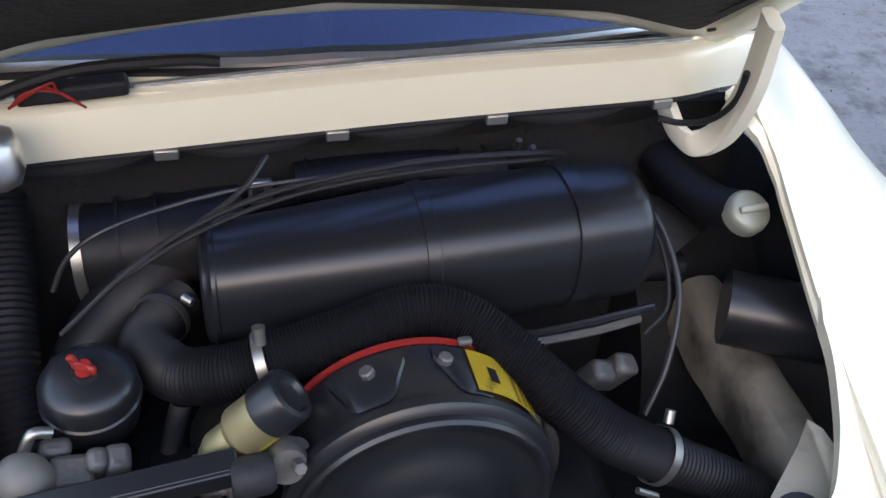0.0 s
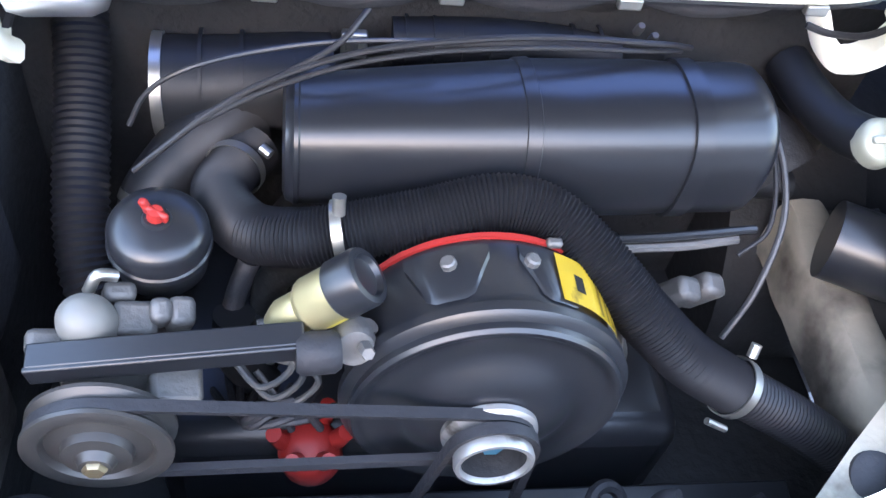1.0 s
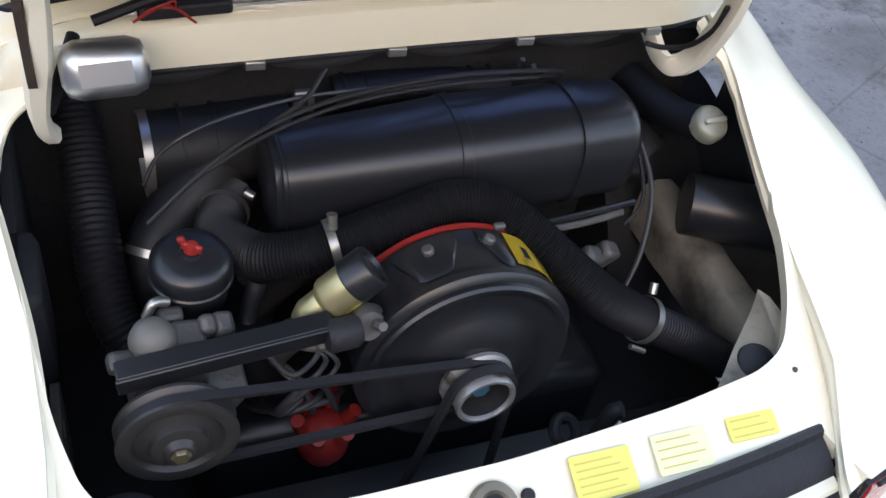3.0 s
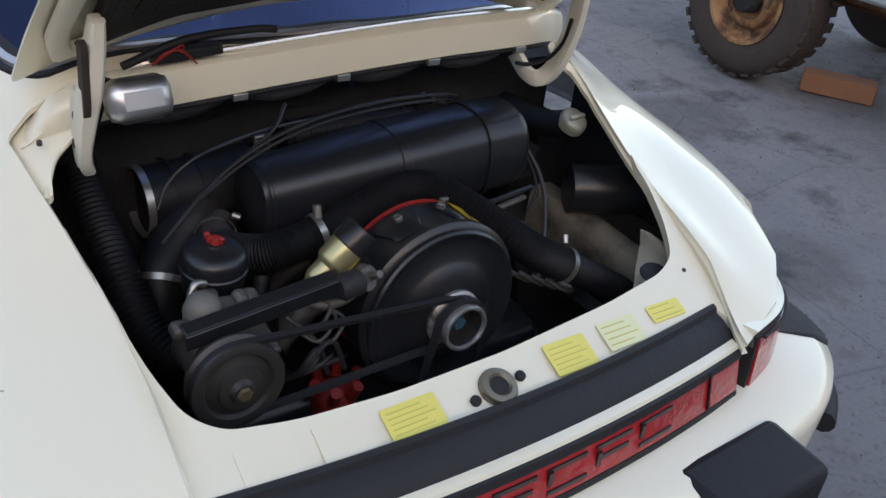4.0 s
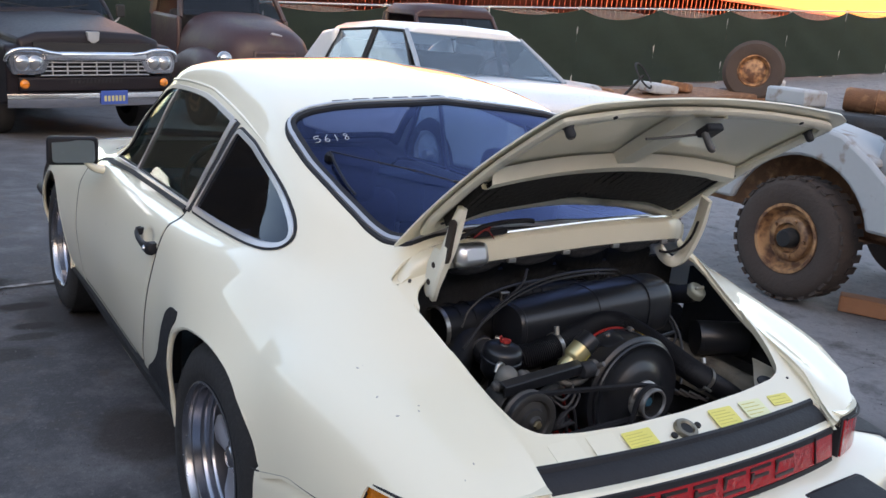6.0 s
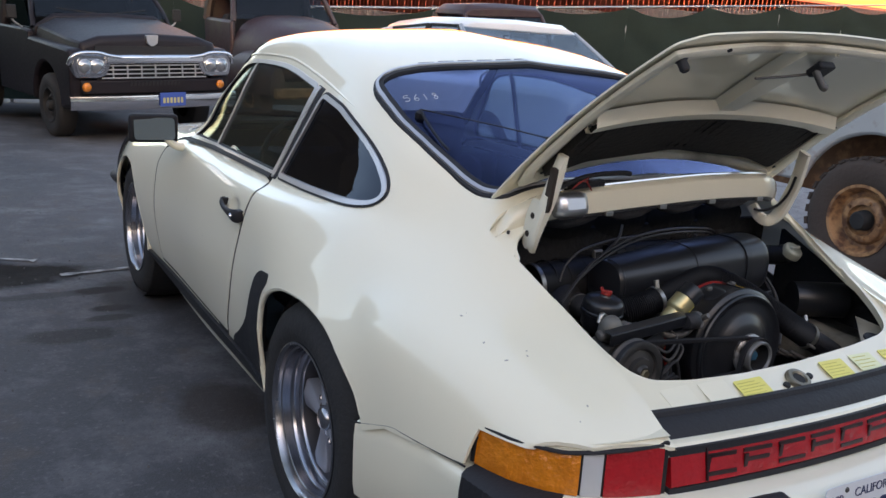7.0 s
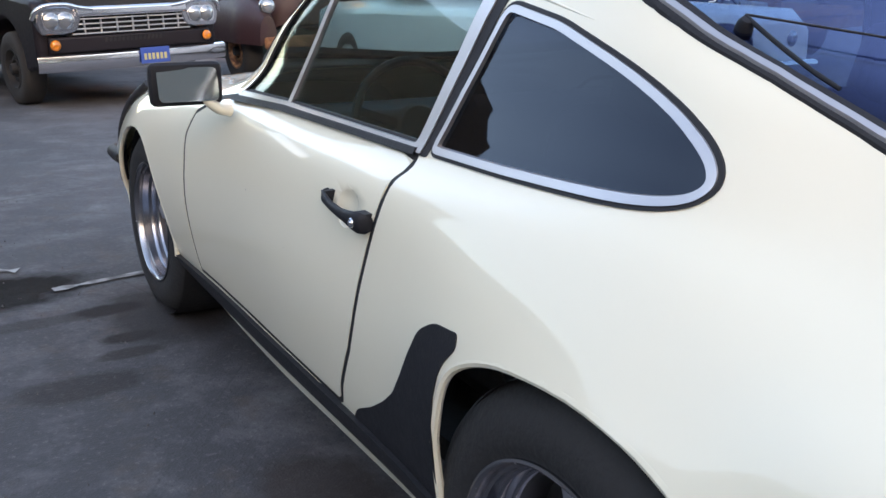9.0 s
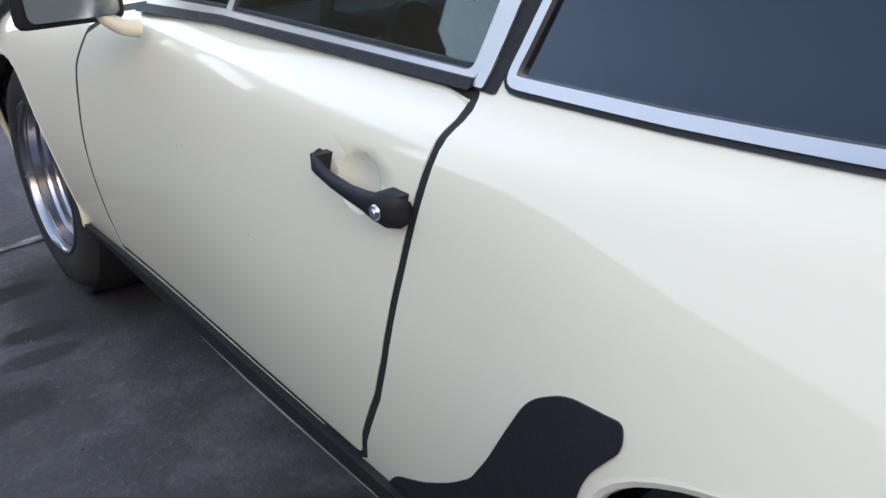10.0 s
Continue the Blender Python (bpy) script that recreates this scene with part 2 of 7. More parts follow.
def tube(points, radius, n=8, seg=12, bm=None, ribs=0.0, pitch=0.006, caps=True):
    """A round hose along the points; ribs: depth of the corrugation, pitch its step."""
    bm = bm or bmesh.new()
    path = spline(points, n)
    if ribs:
        far = [0.0]
        for a, b in zip(path, path[1:]):
            far.append(far[-1] + (b - a).length)
        count = max(4, int(far[-1] / pitch) * 2)
        xs = np.linspace(0, far[-1], count + 1)
        arr = np.array(path)
        path = [Vector([np.interp(x, far, arr[:, k]) for k in range(3)]) for x in xs]
    rings, up = [], None
    for i, p in enumerate(path):
        way = (path[min(i + 1, len(path) - 1)] - path[max(i - 1, 0)]).normalized()
        if up is None:
            up = way.orthogonal().normalized()
        up = (up - way * up.dot(way)).normalized()
        side = way.cross(up)
        r = radius(i / (len(path) - 1)) if callable(radius) else radius
        r = r - (ribs if i % 2 else 0)
        rings.append([bm.verts.new(p + r * (math.cos(2 * math.pi * k / seg) * up + math.sin(2 * math.pi * k / seg) * side)) for k in range(seg)])
    for a, b in zip(rings, rings[1:]):
        for k in range(seg):
            bm.faces.new((a[k], a[(k + 1) % seg], b[(k + 1) % seg], b[k]))
    if caps:
        bm.faces.new(rings[0][::-1])
        bm.faces.new(rings[-1])
    return bm


def rounded(points, radius=0.03, n=5):
    """A closed polygon with its corners rounded."""
    out = []
    for i, p in enumerate(points):
        p, a, b = Vector(p), Vector(points[i - 1]), Vector(points[(i + 1) % len(points)])
        da, db = a - p, b - p
        r = min(radius, da.length * 0.45, db.length * 0.45)
        s, e = p + da.normalized() * r, p + db.normalized() * r
        for k in range(n + 1):
            t = k / n
            out.append((1 - t) ** 2 * s + 2 * t * (1 - t) * p + t * t * e)
    return out


def inset(points, d):
    """A closed polygon moved inwards by d."""
    p = [Vector(v) for v in points]
    area = sum(p[i - 1].x * p[i].y - p[i].x * p[i - 1].y for i in range(len(p)))
    s = 1 if area > 0 else -1
    out = []
    for i in range(len(p)):
        e1, e2 = (p[i] - p[i - 1]), (p[(i + 1) % len(p)] - p[i])
        e1 = e1 if e1.length > 1e-7 else e2
        e2 = e2 if e2.length > 1e-7 else e1
        n1, n2 = Vector((-e1.y, e1.x)).normalized() * s, Vector((-e2.y, e2.x)).normalized() * s
        nn = (n1 + n2).normalized()
        out.append(p[i] + nn * d / max(0.4, nn.dot(n1)))
    return out


def prism(points, lo, hi, plane):
    """A closed prism of a 2D polygon; plane 'yz' is stretched along x, 'xy' along z, 'xz' along y."""
    put = {"yz": lambda u, v, w: (w, u, v), "xy": lambda u, v, w: (u, v, w), "xz": lambda u, v, w: (u, w, v)}[plane]
    bm = bmesh.new()
    a = [bm.verts.new(put(p[0], p[1], lo)) for p in points]
    b = [bm.verts.new(put(p[0], p[1], hi)) for p in points]
    bm.faces.new(a), bm.faces.new(b[::-1])
    for i in range(len(a)):
        bm.faces.new((a[i - 1], a[i], b[i], b[i - 1]))
    bmesh.ops.recalc_face_normals(bm, faces=bm.faces)
    return bm


def size_of(me):
    """Volume enclosed by a mesh."""
    bm = bmesh.new()
    bm.from_mesh(me)
    v = abs(bm.calc_volume(signed=True))
    bm.free()
    return v


def carve(me, *steps):
    """Mesh me with prisms taken away or kept: steps of ('DIFFERENCE' or 'INTERSECT', bmesh)."""
    tools = []
    for how, bm in steps:
        c = bpy.data.meshes.new("cutter")
        bm.to_mesh(c)
        bm.free()
        tools.append((how, new("cutter", c)))
    a = np.array([v.co for v in me.vertices])
    for how, tool in tools:
        for solver, own in (("MANIFOLD", False), ("EXACT", False), ("EXACT", True)):
            ob = new("carved", me)
            md = ob.modifiers.new("cut", "BOOLEAN")
            md.operation, md.object, md.solver = how, tool, solver
            md.use_self = own
            dg = bpy.context.evaluated_depsgraph_get()
            dg.update()
            out = bpy.data.meshes.new_from_object(ob.evaluated_get(dg))
            bpy.data.objects.remove(ob)
            b = np.array([v.co for v in out.vertices])
            if len(b) > 3 and size_of(out) < size_of(me) * .9995 and (b.min(0) > a.min(0) - .01).all() and (b.max(0) < a.max(0) + .01).all():
                break
            print("boolean retry", solver, own, how, len(b))
        me = out
    for _, tool in tools:
        d = tool.data
        bpy.data.objects.remove(tool)
        bpy.data.meshes.remove(d)
    return me


# ---- the sports car's body surface ----
# Lines along the body: (y, half width, height); y runs forward from the rear axle.
LINES = [
    [(2.95, .60, .24), (2.0, .68, .22), (1.0, .71, .20), (.3, .71, .20), (-.4, .68, .24), (-1.1, .60, .30)],
    [(2.95, .66, .36), (2.3, .75, .34), (1.6, .738, .33), (1.0, .75, .33), (.5, .765, .34), (.1, .80, .36), (-.3, .79, .38), (-.6, .74, .40), (-1.1, .60, .42)],
    [(2.95, .66, .52), (2.6, .745, .53), (2.27, .785, .54), (1.9, .775, .54), (1.5, .765, .53), (1.0, .778, .53), (.5, .788, .54), (.2, .822, .55), (0, .838, .56), (-.24, .826, .55), (-.34, .800, .545), (-.6, .765, .53), (-.9, .70, .52), (-1.1, .64, .52)],
    [(2.95, .60, .64), (2.6, .69, .68), (2.27, .74, .71), (1.9, .75, .71), (1.5, .752, .70), (1.0, .765, .70), (.5, .773, .71), (.2, .785, .72), (0, .779, .72), (-.24, .757, .712), (-.34, .762, .712), (-.6, .731, .683), (-.8, .682, .638), (-.93, .64, .605), (-1.1, .60, .54)],
    [(2.95, .50, .68), (2.6, .59, .745), (2.27, .64, .79), (1.9, .68, .81), (1.5, .712, .815), (1.0, .735, .81), (.5, .742, .82), (.2, .727, .835), (0, .708, .84), (-.3, .668, .805), (-.6, .654, .742), (-.8, .612, .684), (-.93, .56, .634), (-1.1, .54, .54)],
    [(2.95, .38, .69), (2.6, .46, .76), (2.27, .52, .81), (1.9, .59, .84), (1.5, .67, .858), (1.0, .682, .862), (.5, .682, .87), (.2, .672, .885), (0, .645, .905), (-.3, .56, .87), (-.6, .53, .765), (-.8, .505, .706), (-.93, .485, .652), (-1.1, .46, .54)],
    [(2.95, .25, .70), (2.27, .40, .82), (1.9, .45, .855), (1.60, .60, .89), (1.25, .628, .97), (.9, .615, 1.02), (.5, .615, 1.02), (.2, .61, 1.01), (0, .60, .985), (-.3, .49, .925), (-.6, .46, .785), (-.8, .445, .722), (-.93, .43, .65), (-1.1, .38, .55)],
    [(2.95, .15, .70), (2.27, .28, .83), (1.9, .33, .87), (1.60, .55, .92), (1.36, .575, 1.06), (1.10, .55, 1.175), (.75, .535, 1.20), (.5, .545, 1.17), (.2, .555, 1.13), (0, .54, 1.07), (-.3, .43, .972), (-.6, .41, .80), (-.9, .38, .67), (-1.1, .33, .62)],
    [(2.95, .08, .70), (2.27, .15, .835), (1.9, .18, .875), (1.60, .42, .925), (1.36, .46, 1.10), (1.10, .46, 1.275), (.75, .435, 1.305), (.5, .425, 1.288), (.2, .44, 1.215), (0, .42, 1.118), (-.3, .32, 1.018), (-.39, .315, .998), (-.6, .30, .81), (-.9, .28, .675), (-1.1, .24, .62)],
    [(2.95, 0, .70), (2.27, 0, .84), (1.9, 0, .88), (1.60, 0, .925), (1.36, 0, 1.12), (1.10, 0, 1.305), (.75, 0, 1.348), (.5, 0, 1.333), (.2, 0, 1.25), (0, 0, 1.155), (-.3, 0, 1.045), (-.39, 0, 1.018), (-.6, 0, .82), (-.9, 0, .685), (-1.1, 0, .625)],
]


def smooth_at(rows, y):
    """Half width and height of a body line at y: monotone cubic between its rows."""
    r = np.array(sorted(rows))
    ys, out = r[:, 0], []
    i = int(np.clip(np.searchsorted(ys, y) - 1, 0, len(ys) - 2))
    h = np.diff(ys)
    for k in (1, 2):
        d = np.diff(r[:, k]) / h
        m = np.zeros(len(ys))
        m[0], m[-1] = d[0], d[-1]
        for j in range(1, len(ys) - 1):
            m[j] = 0 if d[j - 1] * d[j] <= 0 else 2 * d[j - 1] * d[j] / (d[j - 1] + d[j])
        t = (y - ys[i]) / h[i]
        out.append((2 * t**3 - 3 * t**2 + 1) * r[i, k] + (t**3 - 2 * t**2 + t) * h[i] * m[i] + (3 * t**2 - 2 * t**3) * r[i + 1, k] + (t**3 - t**2) * h[i] * m[i + 1])
    return out


def body_section(y, n=5):
    pts = [Vector((x, y, z)) for x, z in (smooth_at(l, y) for l in LINES)]
    half = spline(pts, n)
    wide = 1 + .14 * min(1, max(0, (.6 - y) / .8))
    return [Vector((-p.x, p.y, p.z)) for p in half] + [Vector((p.x * wide, p.y, p.z)) for p in half[-2::-1]]


STATIONS = [y / 100 for y in range(295, -111, -5)]
SECTIONS = [body_section(y) for y in STATIONS]


def body_skin(offset=0.0, thick=0.006, lo=-1.1, hi=2.95):
    """The body's surface as a closed thin shell, moved out by offset."""
    use = [s for s, y in zip(SECTIONS, STATIONS) if lo - 1e-6 <= y <= hi + 1e-6]
    bm = bmesh.new()
    g = [[bm.verts.new(p) for p in s] for s in use]
    for a, b in zip(g, g[1:]):
        for i in range(len(a) - 1):
            bm.faces.new((a[i], a[i + 1], b[i + 1], b[i]))
    bm.normal_update()
    nr = {v: v.normal.copy() for v in bm.verts}
    if nr[g[len(g) // 2][len(g[0]) // 2]].z < 0:
        nr = {v: -n for v, n in nr.items()}
    out = bmesh.new()
    top = {v: out.verts.new(v.co + nr[v] * offset) for v in bm.verts}
    bot = {v: out.verts.new(v.co + nr[v] * (offset - thick)) for v in bm.verts}
    for f in bm.faces:
        out.faces.new([top[v] for v in f.verts])
        out.faces.new([bot[v] for v in reversed(f.verts)])
    for e in bm.edges:
        if len(e.link_faces) == 1:
            a, b = e.verts
            out.faces.new((top[a], top[b], bot[b], bot[a]))
    bm.free()
    bmesh.ops.recalc_face_normals(out, faces=out.faces)
    me = bpy.data.meshes.new("skin")
    out.to_mesh(me)
    out.free()
    return me


def arc(cy, cz, r, a0, a1, n=24):
    return [Vector((cy + r * math.cos(radians(a0 + (a1 - a0) * i / n)), cz + r * math.sin(radians(a0 + (a1 - a0) * i / n)))) for i in range(n + 1)]


def curve2(points, n=4):
    return [Vector(p[:2]) for p in spline([(x, y, 0) for x, y in points], n)]


DOOR_WIN = rounded([Vector((1.495, .860))] + curve2([(1.40, .985), (1.30, 1.10), (1.215, 1.168), (1.09, 1.192), (.85, 1.197), (.70, 1.185)], 3) + [Vector((.512, 1.157)), Vector((.557, .878)), Vector((1.17, .874))], .022)
QUARTER_WIN = rounded([Vector((.452, 1.146))] + curve2([(.30, 1.122), (.145, 1.074), (.03, 1.025), (-.036, .984), (-.062, .953), (-.060, .926), (-.030, .905), (.04, .893), (.165, .886), (.30, .881)], 3) + [Vector((.52, .878))], .03)
REAR_WIN = curve2([(0, .254), (.25, .253), (.42, .246), (.52, .226), (.552, .175), (.548, .08), (.535, -.02), (.525, -.12), (.515, -.19), (.492, -.25), (.44, -.298), (.25, -.350), (0, -.374), (-.25, -.350), (-.39, -.318), (-.445, -.280), (-.473, -.225), (-.494, -.145), (-.508, -.085), (-.522, 0), (-.530, .085), (-.528, .19), (-.495, .232), (-.40, .246), (-.25, .251), (0, .254)])[:-1]
SCREEN_WIN = rounded([(-.60, 1.52), (0, 1.58), (.60, 1.52), (.52, 1.15), (0, 1.11), (-.52, 1.15)], .05)
ENGINE_HOLE = rounded([(-.44, -.30), (-.455, -.42), (-.437, -.62), (-.425, -.70), (-.405, -.765), (-.37, -.796), (-.28, -.813), (-.14, -.822), (.04, -.820), (.26, -.803), (.40, -.783), (.45, -.76), (.487, -.70), (.515, -.62), (.527, -.42), (.49, -.30), (0, -.30)], .03)
LID_CUT = rounded([(0, -.388), (-.18, -.382), (-.30, -.366), (-.40, -.338), (-.45, -.332), (-.485, -.343), (-.470, -.428), (-.457, -.495), (-.439, -.61), (-.434, -.727), (-.437, -.80), (-.439, -.876), (-.436, -1.3), (.455, -1.3), (.455, -.93), (.50, -.80), (.522, -.62), (.535, -.40), (.515, -.31), (.37, -.362), (.18, -.384)], .012)
TAIL = [(.95, -.655), (.765, -.66), (.74, -.715), (.695, -.806), (.59, -.893), (.45, -.944), (.2, -.95), (0, -.95)]
TAIL_CUT = [Vector(p) for p in TAIL] + [Vector((-x, y)) for x, y in TAIL[-2::-1]] + [Vector((-.95, -1.4)), Vector((.95, -1.4))]
UNDER_TAIL = [(-.30, -.2), (-.30, .45), (-.345, .465), (-.46, .52), (-.706, .552), (-.716, .624), (-1.4, .628), (-1.4, -.2)]
ARCH_LINE = [(.285, .30), (.285, .44), (.277, .49), (.258, .566), (.226, .614), (.165, .647), (.09, .664), (-.02, .670), (-.12, .656), (-.20, .633), (-.28, .598), (-.335, .555), (-.366, .512), (-.388, .44), (-.392, .30)]
REAR_ARCH = [Vector(p[:2]) for p in spline([(y, z, 0) for y, z in ARCH_LINE], 3)] + [Vector((-.392, -.3)), Vector((.285, -.3))]
FRONT_ARCH = arc(2.26, .325, .335, -20, 200) + [Vector((1.86, -.3)), Vector((2.66, -.3))]
DOOR = rounded([(1.695, .312), (1.715, .64), (1.735, .72), (1.72, .79), (1.60, .845), (1.50, .862), (1.40, .876), (.60, .880), (.543, .872), (.540, .834), (.547, .78), (.5600, .713), (.5685, .67), (.5780, .63), (.5885, .585), (.6005, .54), (.6235, .48), (.687, .372), (.702, .330), (.72, .318)], .010)


def cut_both(poly, lo=.3, hi=1.2):
    return [("DIFFERENCE", prism(poly, lo, hi, "yz")), ("DIFFERENCE", prism(poly, -hi, -lo, "yz"))]


car = thing("sports_car", "cream-white classic sports coupe with open engine lid parked on asphalt", "car")
shell = carve(body_skin(),
              ("DIFFERENCE", prism(TAIL_CUT, -.2, 2, "xy")),
              ("DIFFERENCE", prism(UNDER_TAIL, -1.2, 1.2, "yz")),
              *cut_both(REAR_ARCH), *cut_both(FRONT_ARCH), *cut_both(DOOR_WIN), *cut_both(QUARTER_WIN),
              ("DIFFERENCE", prism(REAR_WIN, .8, 2, "xy")),
              ("DIFFERENCE", prism(SCREEN_WIN, .8, 2, "xy")),
              ("DIFFERENCE", prism(LID_CUT, .3, 2, "xy")),
              *cut_both(DOOR))
body = part("body", shell, PAINT, car)


def skin_piece(name, poly, lo, hi, plane, offset, thick, material, hole=None, y0=-1.1, y1=2.0, label="", parent=None):
    """A piece of the body's own surface within a polygon, less a hole."""
    steps = [("INTERSECT", prism(poly, lo, hi, plane))]
    if hole:
        steps.append(("DIFFERENCE", prism(hole, lo, hi, plane)))
    return part(name, carve(body_skin(offset, thick, y0, y1), *steps), material, parent or car, label)


def side_x(y, z):
    """Half width of the body at a height on its side."""
    pts = body_section(y, 8)
    half = pts[: len(pts) // 2 + 1]
    for a, b in zip(half, half[1:]):
        if a.z <= z <= b.z:
            return -a.lerp(b, (z - a.z) / max(1e-6, b.z - a.z)).x
    return -half[0].x


def dense(poly, step=.02):
    """A closed polygon with points added along its long sides."""
    out = []
    for i in range(len(poly)):
        a, b = Vector(poly[i - 1]), Vector(poly[i])
        n = max(1, int((b - a).length / step))
        out += [a.lerp(b, k / n) for k in range(n)]
    return out


def ring_strip(name, poly, d0, d1, s, proud, thick, material, parent, label=""):
    """A band along a closed outline on the body's side, between two insets."""
    bm = bmesh.new()
    p = dense(poly)
    rings = []
    for d, o in ((d0, proud - thick), (d0, proud), (d1, proud), (d1, proud - thick)):
        row = []
        for q in inset(p, d):
            wide = 1 + .14 * min(1, max(0, (.6 - q.x) / .8)) if s > 0 else 1
            row.append(bm.verts.new((s * (side_x(q.x, q.y) * wide + o), q.x, q.y)))
        rings.append(row)
    for a, b in zip(rings, rings[1:] + rings[:1]):
        for k in range(len(a)):
            bm.faces.new((a[k - 1], a[k], b[k], b[k - 1]))
    return part(name, bm, material, parent, label)


def text_mesh(text, size, m, extrude=0.0006):
    cu = bpy.data.curves.new("text", "FONT")
    cu.body, cu.size, cu.extrude, cu.align_x, cu.align_y = text, size, extrude, "CENTER", "CENTER"
    ob = new("text", cu)
    dg = bpy.context.evaluated_depsgraph_get()
    dg.update()
    me = bpy.data.meshes.new_from_object(ob.evaluated_get(dg))
    bpy.data.objects.remove(ob)
    me.transform(m)
    return me


# doors, side glass and their trim
for s in (-1, 1):
    lo, hi = (.3, 1.2) if s > 0 else (-1.2, -.3)
    xh = side_x(.66, .755) * s
    dish = bmesh.new()
    bmesh.ops.create_uvsphere(dish, u_segments=40, v_segments=20, radius=1, matrix=Matrix.Translation((xh + s * .008, .672, .762)) @ Matrix.Diagonal((.022, .050, .046, 1)))
    me = carve(body_skin(0, .014, .4, 1.8), ("INTERSECT", prism(inset(DOOR, .0135), lo, hi, "yz")), ("DIFFERENCE", prism(inset(DOOR_WIN, .001), lo, hi, "yz")), ("DIFFERENCE", dish))
    door = part("door", me, PAINT, car)
    # handle
    bm = bmesh.new()
    xa, xb = side_x(.745, .762) * s, side_x(.575, .752) * s
    rows = []
    for y, z, out, h, w in ((.752, .763, .006, .0135, .007), (.745, .763, .016, .014, .007), (.735, .762, .021, .0115, .007), (.715, .759, .024, .009, .007), (.69, .756, .026, .0085, .008), (.65, .753, .027, .010, .008), (.62, .752, .026, .013, .009), (.60, .751, .025, .017, .010), (.580, .750, .022, .020, .010), (.568, .749, .014, .018, .008), (.564, .749, .004, .013, .005)):
        x = xa + (xb - xa) * (.745 - y) / .17
        rows.append([bm.verts.new((x + s * (out + w * math.cos(a)), y, z + h * math.sin(a))) for a in np.linspace(0, 2 * math.pi, 13)[:-1]])
    for a, b in zip(rows, rows[1:]):
        for k in range(12):
            bm.faces.new((a[k], a[(k + 1) % 12], b[(k + 1) % 12], b[k]))
    bm.faces.new(rows[0]), bm.faces.new(rows[-1][::-1])
    box(xa + s * .006, .742, .763, .03, .014, .022, bm)
    box(xb + s * .006, .588, .751, .03, .03, .030, bm)
    handle = part("door_handle", bm, BLACK, door, "black lever door handle")
    part("lock_barrel", lathe([(0, .0365), (.004, .0365), (.0045, .0345), (.008, .0345), (.0095, .032), (.0095, .02)], axis((xb, .590, .749), (s, 0, 0)), 20), CHROME, handle, "bright lock barrel")
    # near-black strip almost flush with the skin, painting the shade in the door's gap
    ring_strip("door_gap_shade", DOOR, .0006, .0129, s, -.0012, .006, DARK, car)
    # quarter window: glass, metal frame, rubber
    qw = skin_piece("quarter_window", inset(QUARTER_WIN, .010), lo, hi, "yz", -.003, .003, GLASS_DARK, None, -.3, .8)
    qw.visible_shadow = False
    skin_piece("trim_ring", inset(QUARTER_WIN, .0045), lo, hi, "yz", .005, .010, WINDOW_TRIM, inset(QUARTER_WIN, .0165), -.3, .8, "bright metal window frame", qw)
    skin_piece("rubber_seal", inset(QUARTER_WIN, -.002), lo, hi, "yz", .0025, .008, RUBBER, inset(QUARTER_WIN, .0050), -.3, .8, "", qw)
    # door window: glass, frame, vent bar
    dw = skin_piece("door_window", inset(DOOR_WIN, .008), lo, hi, "yz", -.006, .003, GLASS_TINT, None, .3, 1.7, "", door)
    dw.visible_shadow = False
    ring_strip("window_frame", DOOR_WIN, -.002, .011, s, .004, .012, WINDOW_TRIM, door, "bright metal frame")
    ring_strip("frame_rubber", DOOR_WIN, .011, .016, s, -.002, .006, RUBBER, door)
    vent = rounded([(1.148, .865), (1.168, .865), (1.098, 1.195), (1.082, 1.195)], .002, 1)
    skin_piece("vent_bar", vent, lo, hi, "yz", .001, .012, WINDOW_TRIM, None, .9, 1.4, "", door)
    sill = rounded([(1.49, .848), (1.49, .860), (1.17, .877), (.555, .883), (.555, .872), (1.17, .864)], .004, 3)
    skin_piece("window_sill_strip", sill, lo, hi, "yz", .008, .014, RUBBER, None, .4, 1.6, "", door)
    post = rounded([(.521, .872), (.556, .872), (.510, 1.158), (.458, 1.150)], .004, 2)
    skin_piece("centre_post", post, lo, hi, "yz", .002, .01, RUBBER, None, .3, .8)
    trim = rounded([(.539, .876), (.5555, .876), (.509, 1.155), (.486, 1.153)], .003, 2)
    skin_piece("post_trim", trim, lo, hi, "yz", .005, .01, WINDOW_TRIM, None, .3, .8, "bright metal post trim", door)
    # rain gutter along the roof's side
    line = spline([(1.52, .872, 0), (1.32, 1.112, 0), (1.22, 1.19, 0), (1.09, 1.212, 0), (.85, 1.216, 0), (.70, 1.204, 0), (.45, 1.164, 0), (.24, 1.124, 0)], 6)
    pts = [(s * (side_x(q.x, q.y) * (1 + .14 * min(1, max(0, (.6 - q.x) / .8)) if s > 0 else 1) - .001), q.x, q.y) for q in line]
    part("rain_gutter", tube(pts, lambda u: .005 * min(1, 6 * (1 - u) + .15), 1, 8), PAINT, car)
    # rocker trim and stone guard
    rocker = rounded([(1.93, .30), (.34, .325), (.30, .33), (.30, .285), (.36, .27), (1.93, .245)], .012, 3)
    skin_piece("rocker_trim", rocker, lo, hi, "yz", .013, .018, RUBBER, None, .1, 2.1, "black rocker trim strip")
    guard = rounded([(.345, .632), (.30, .660), (.228, .668), (.224, .645), (.258, .602), (.272, .548), (.280, .44), (.285, .31), (.66, .31), (.625, .352), (.55, .392), (.487, .435), (.44, .475), (.402, .53)], .018, 4)
    skin_piece("stone_guard", guard, lo, hi, "yz", .0025, .005, BLACK, None, .1, .7, "matt black stone guard film")
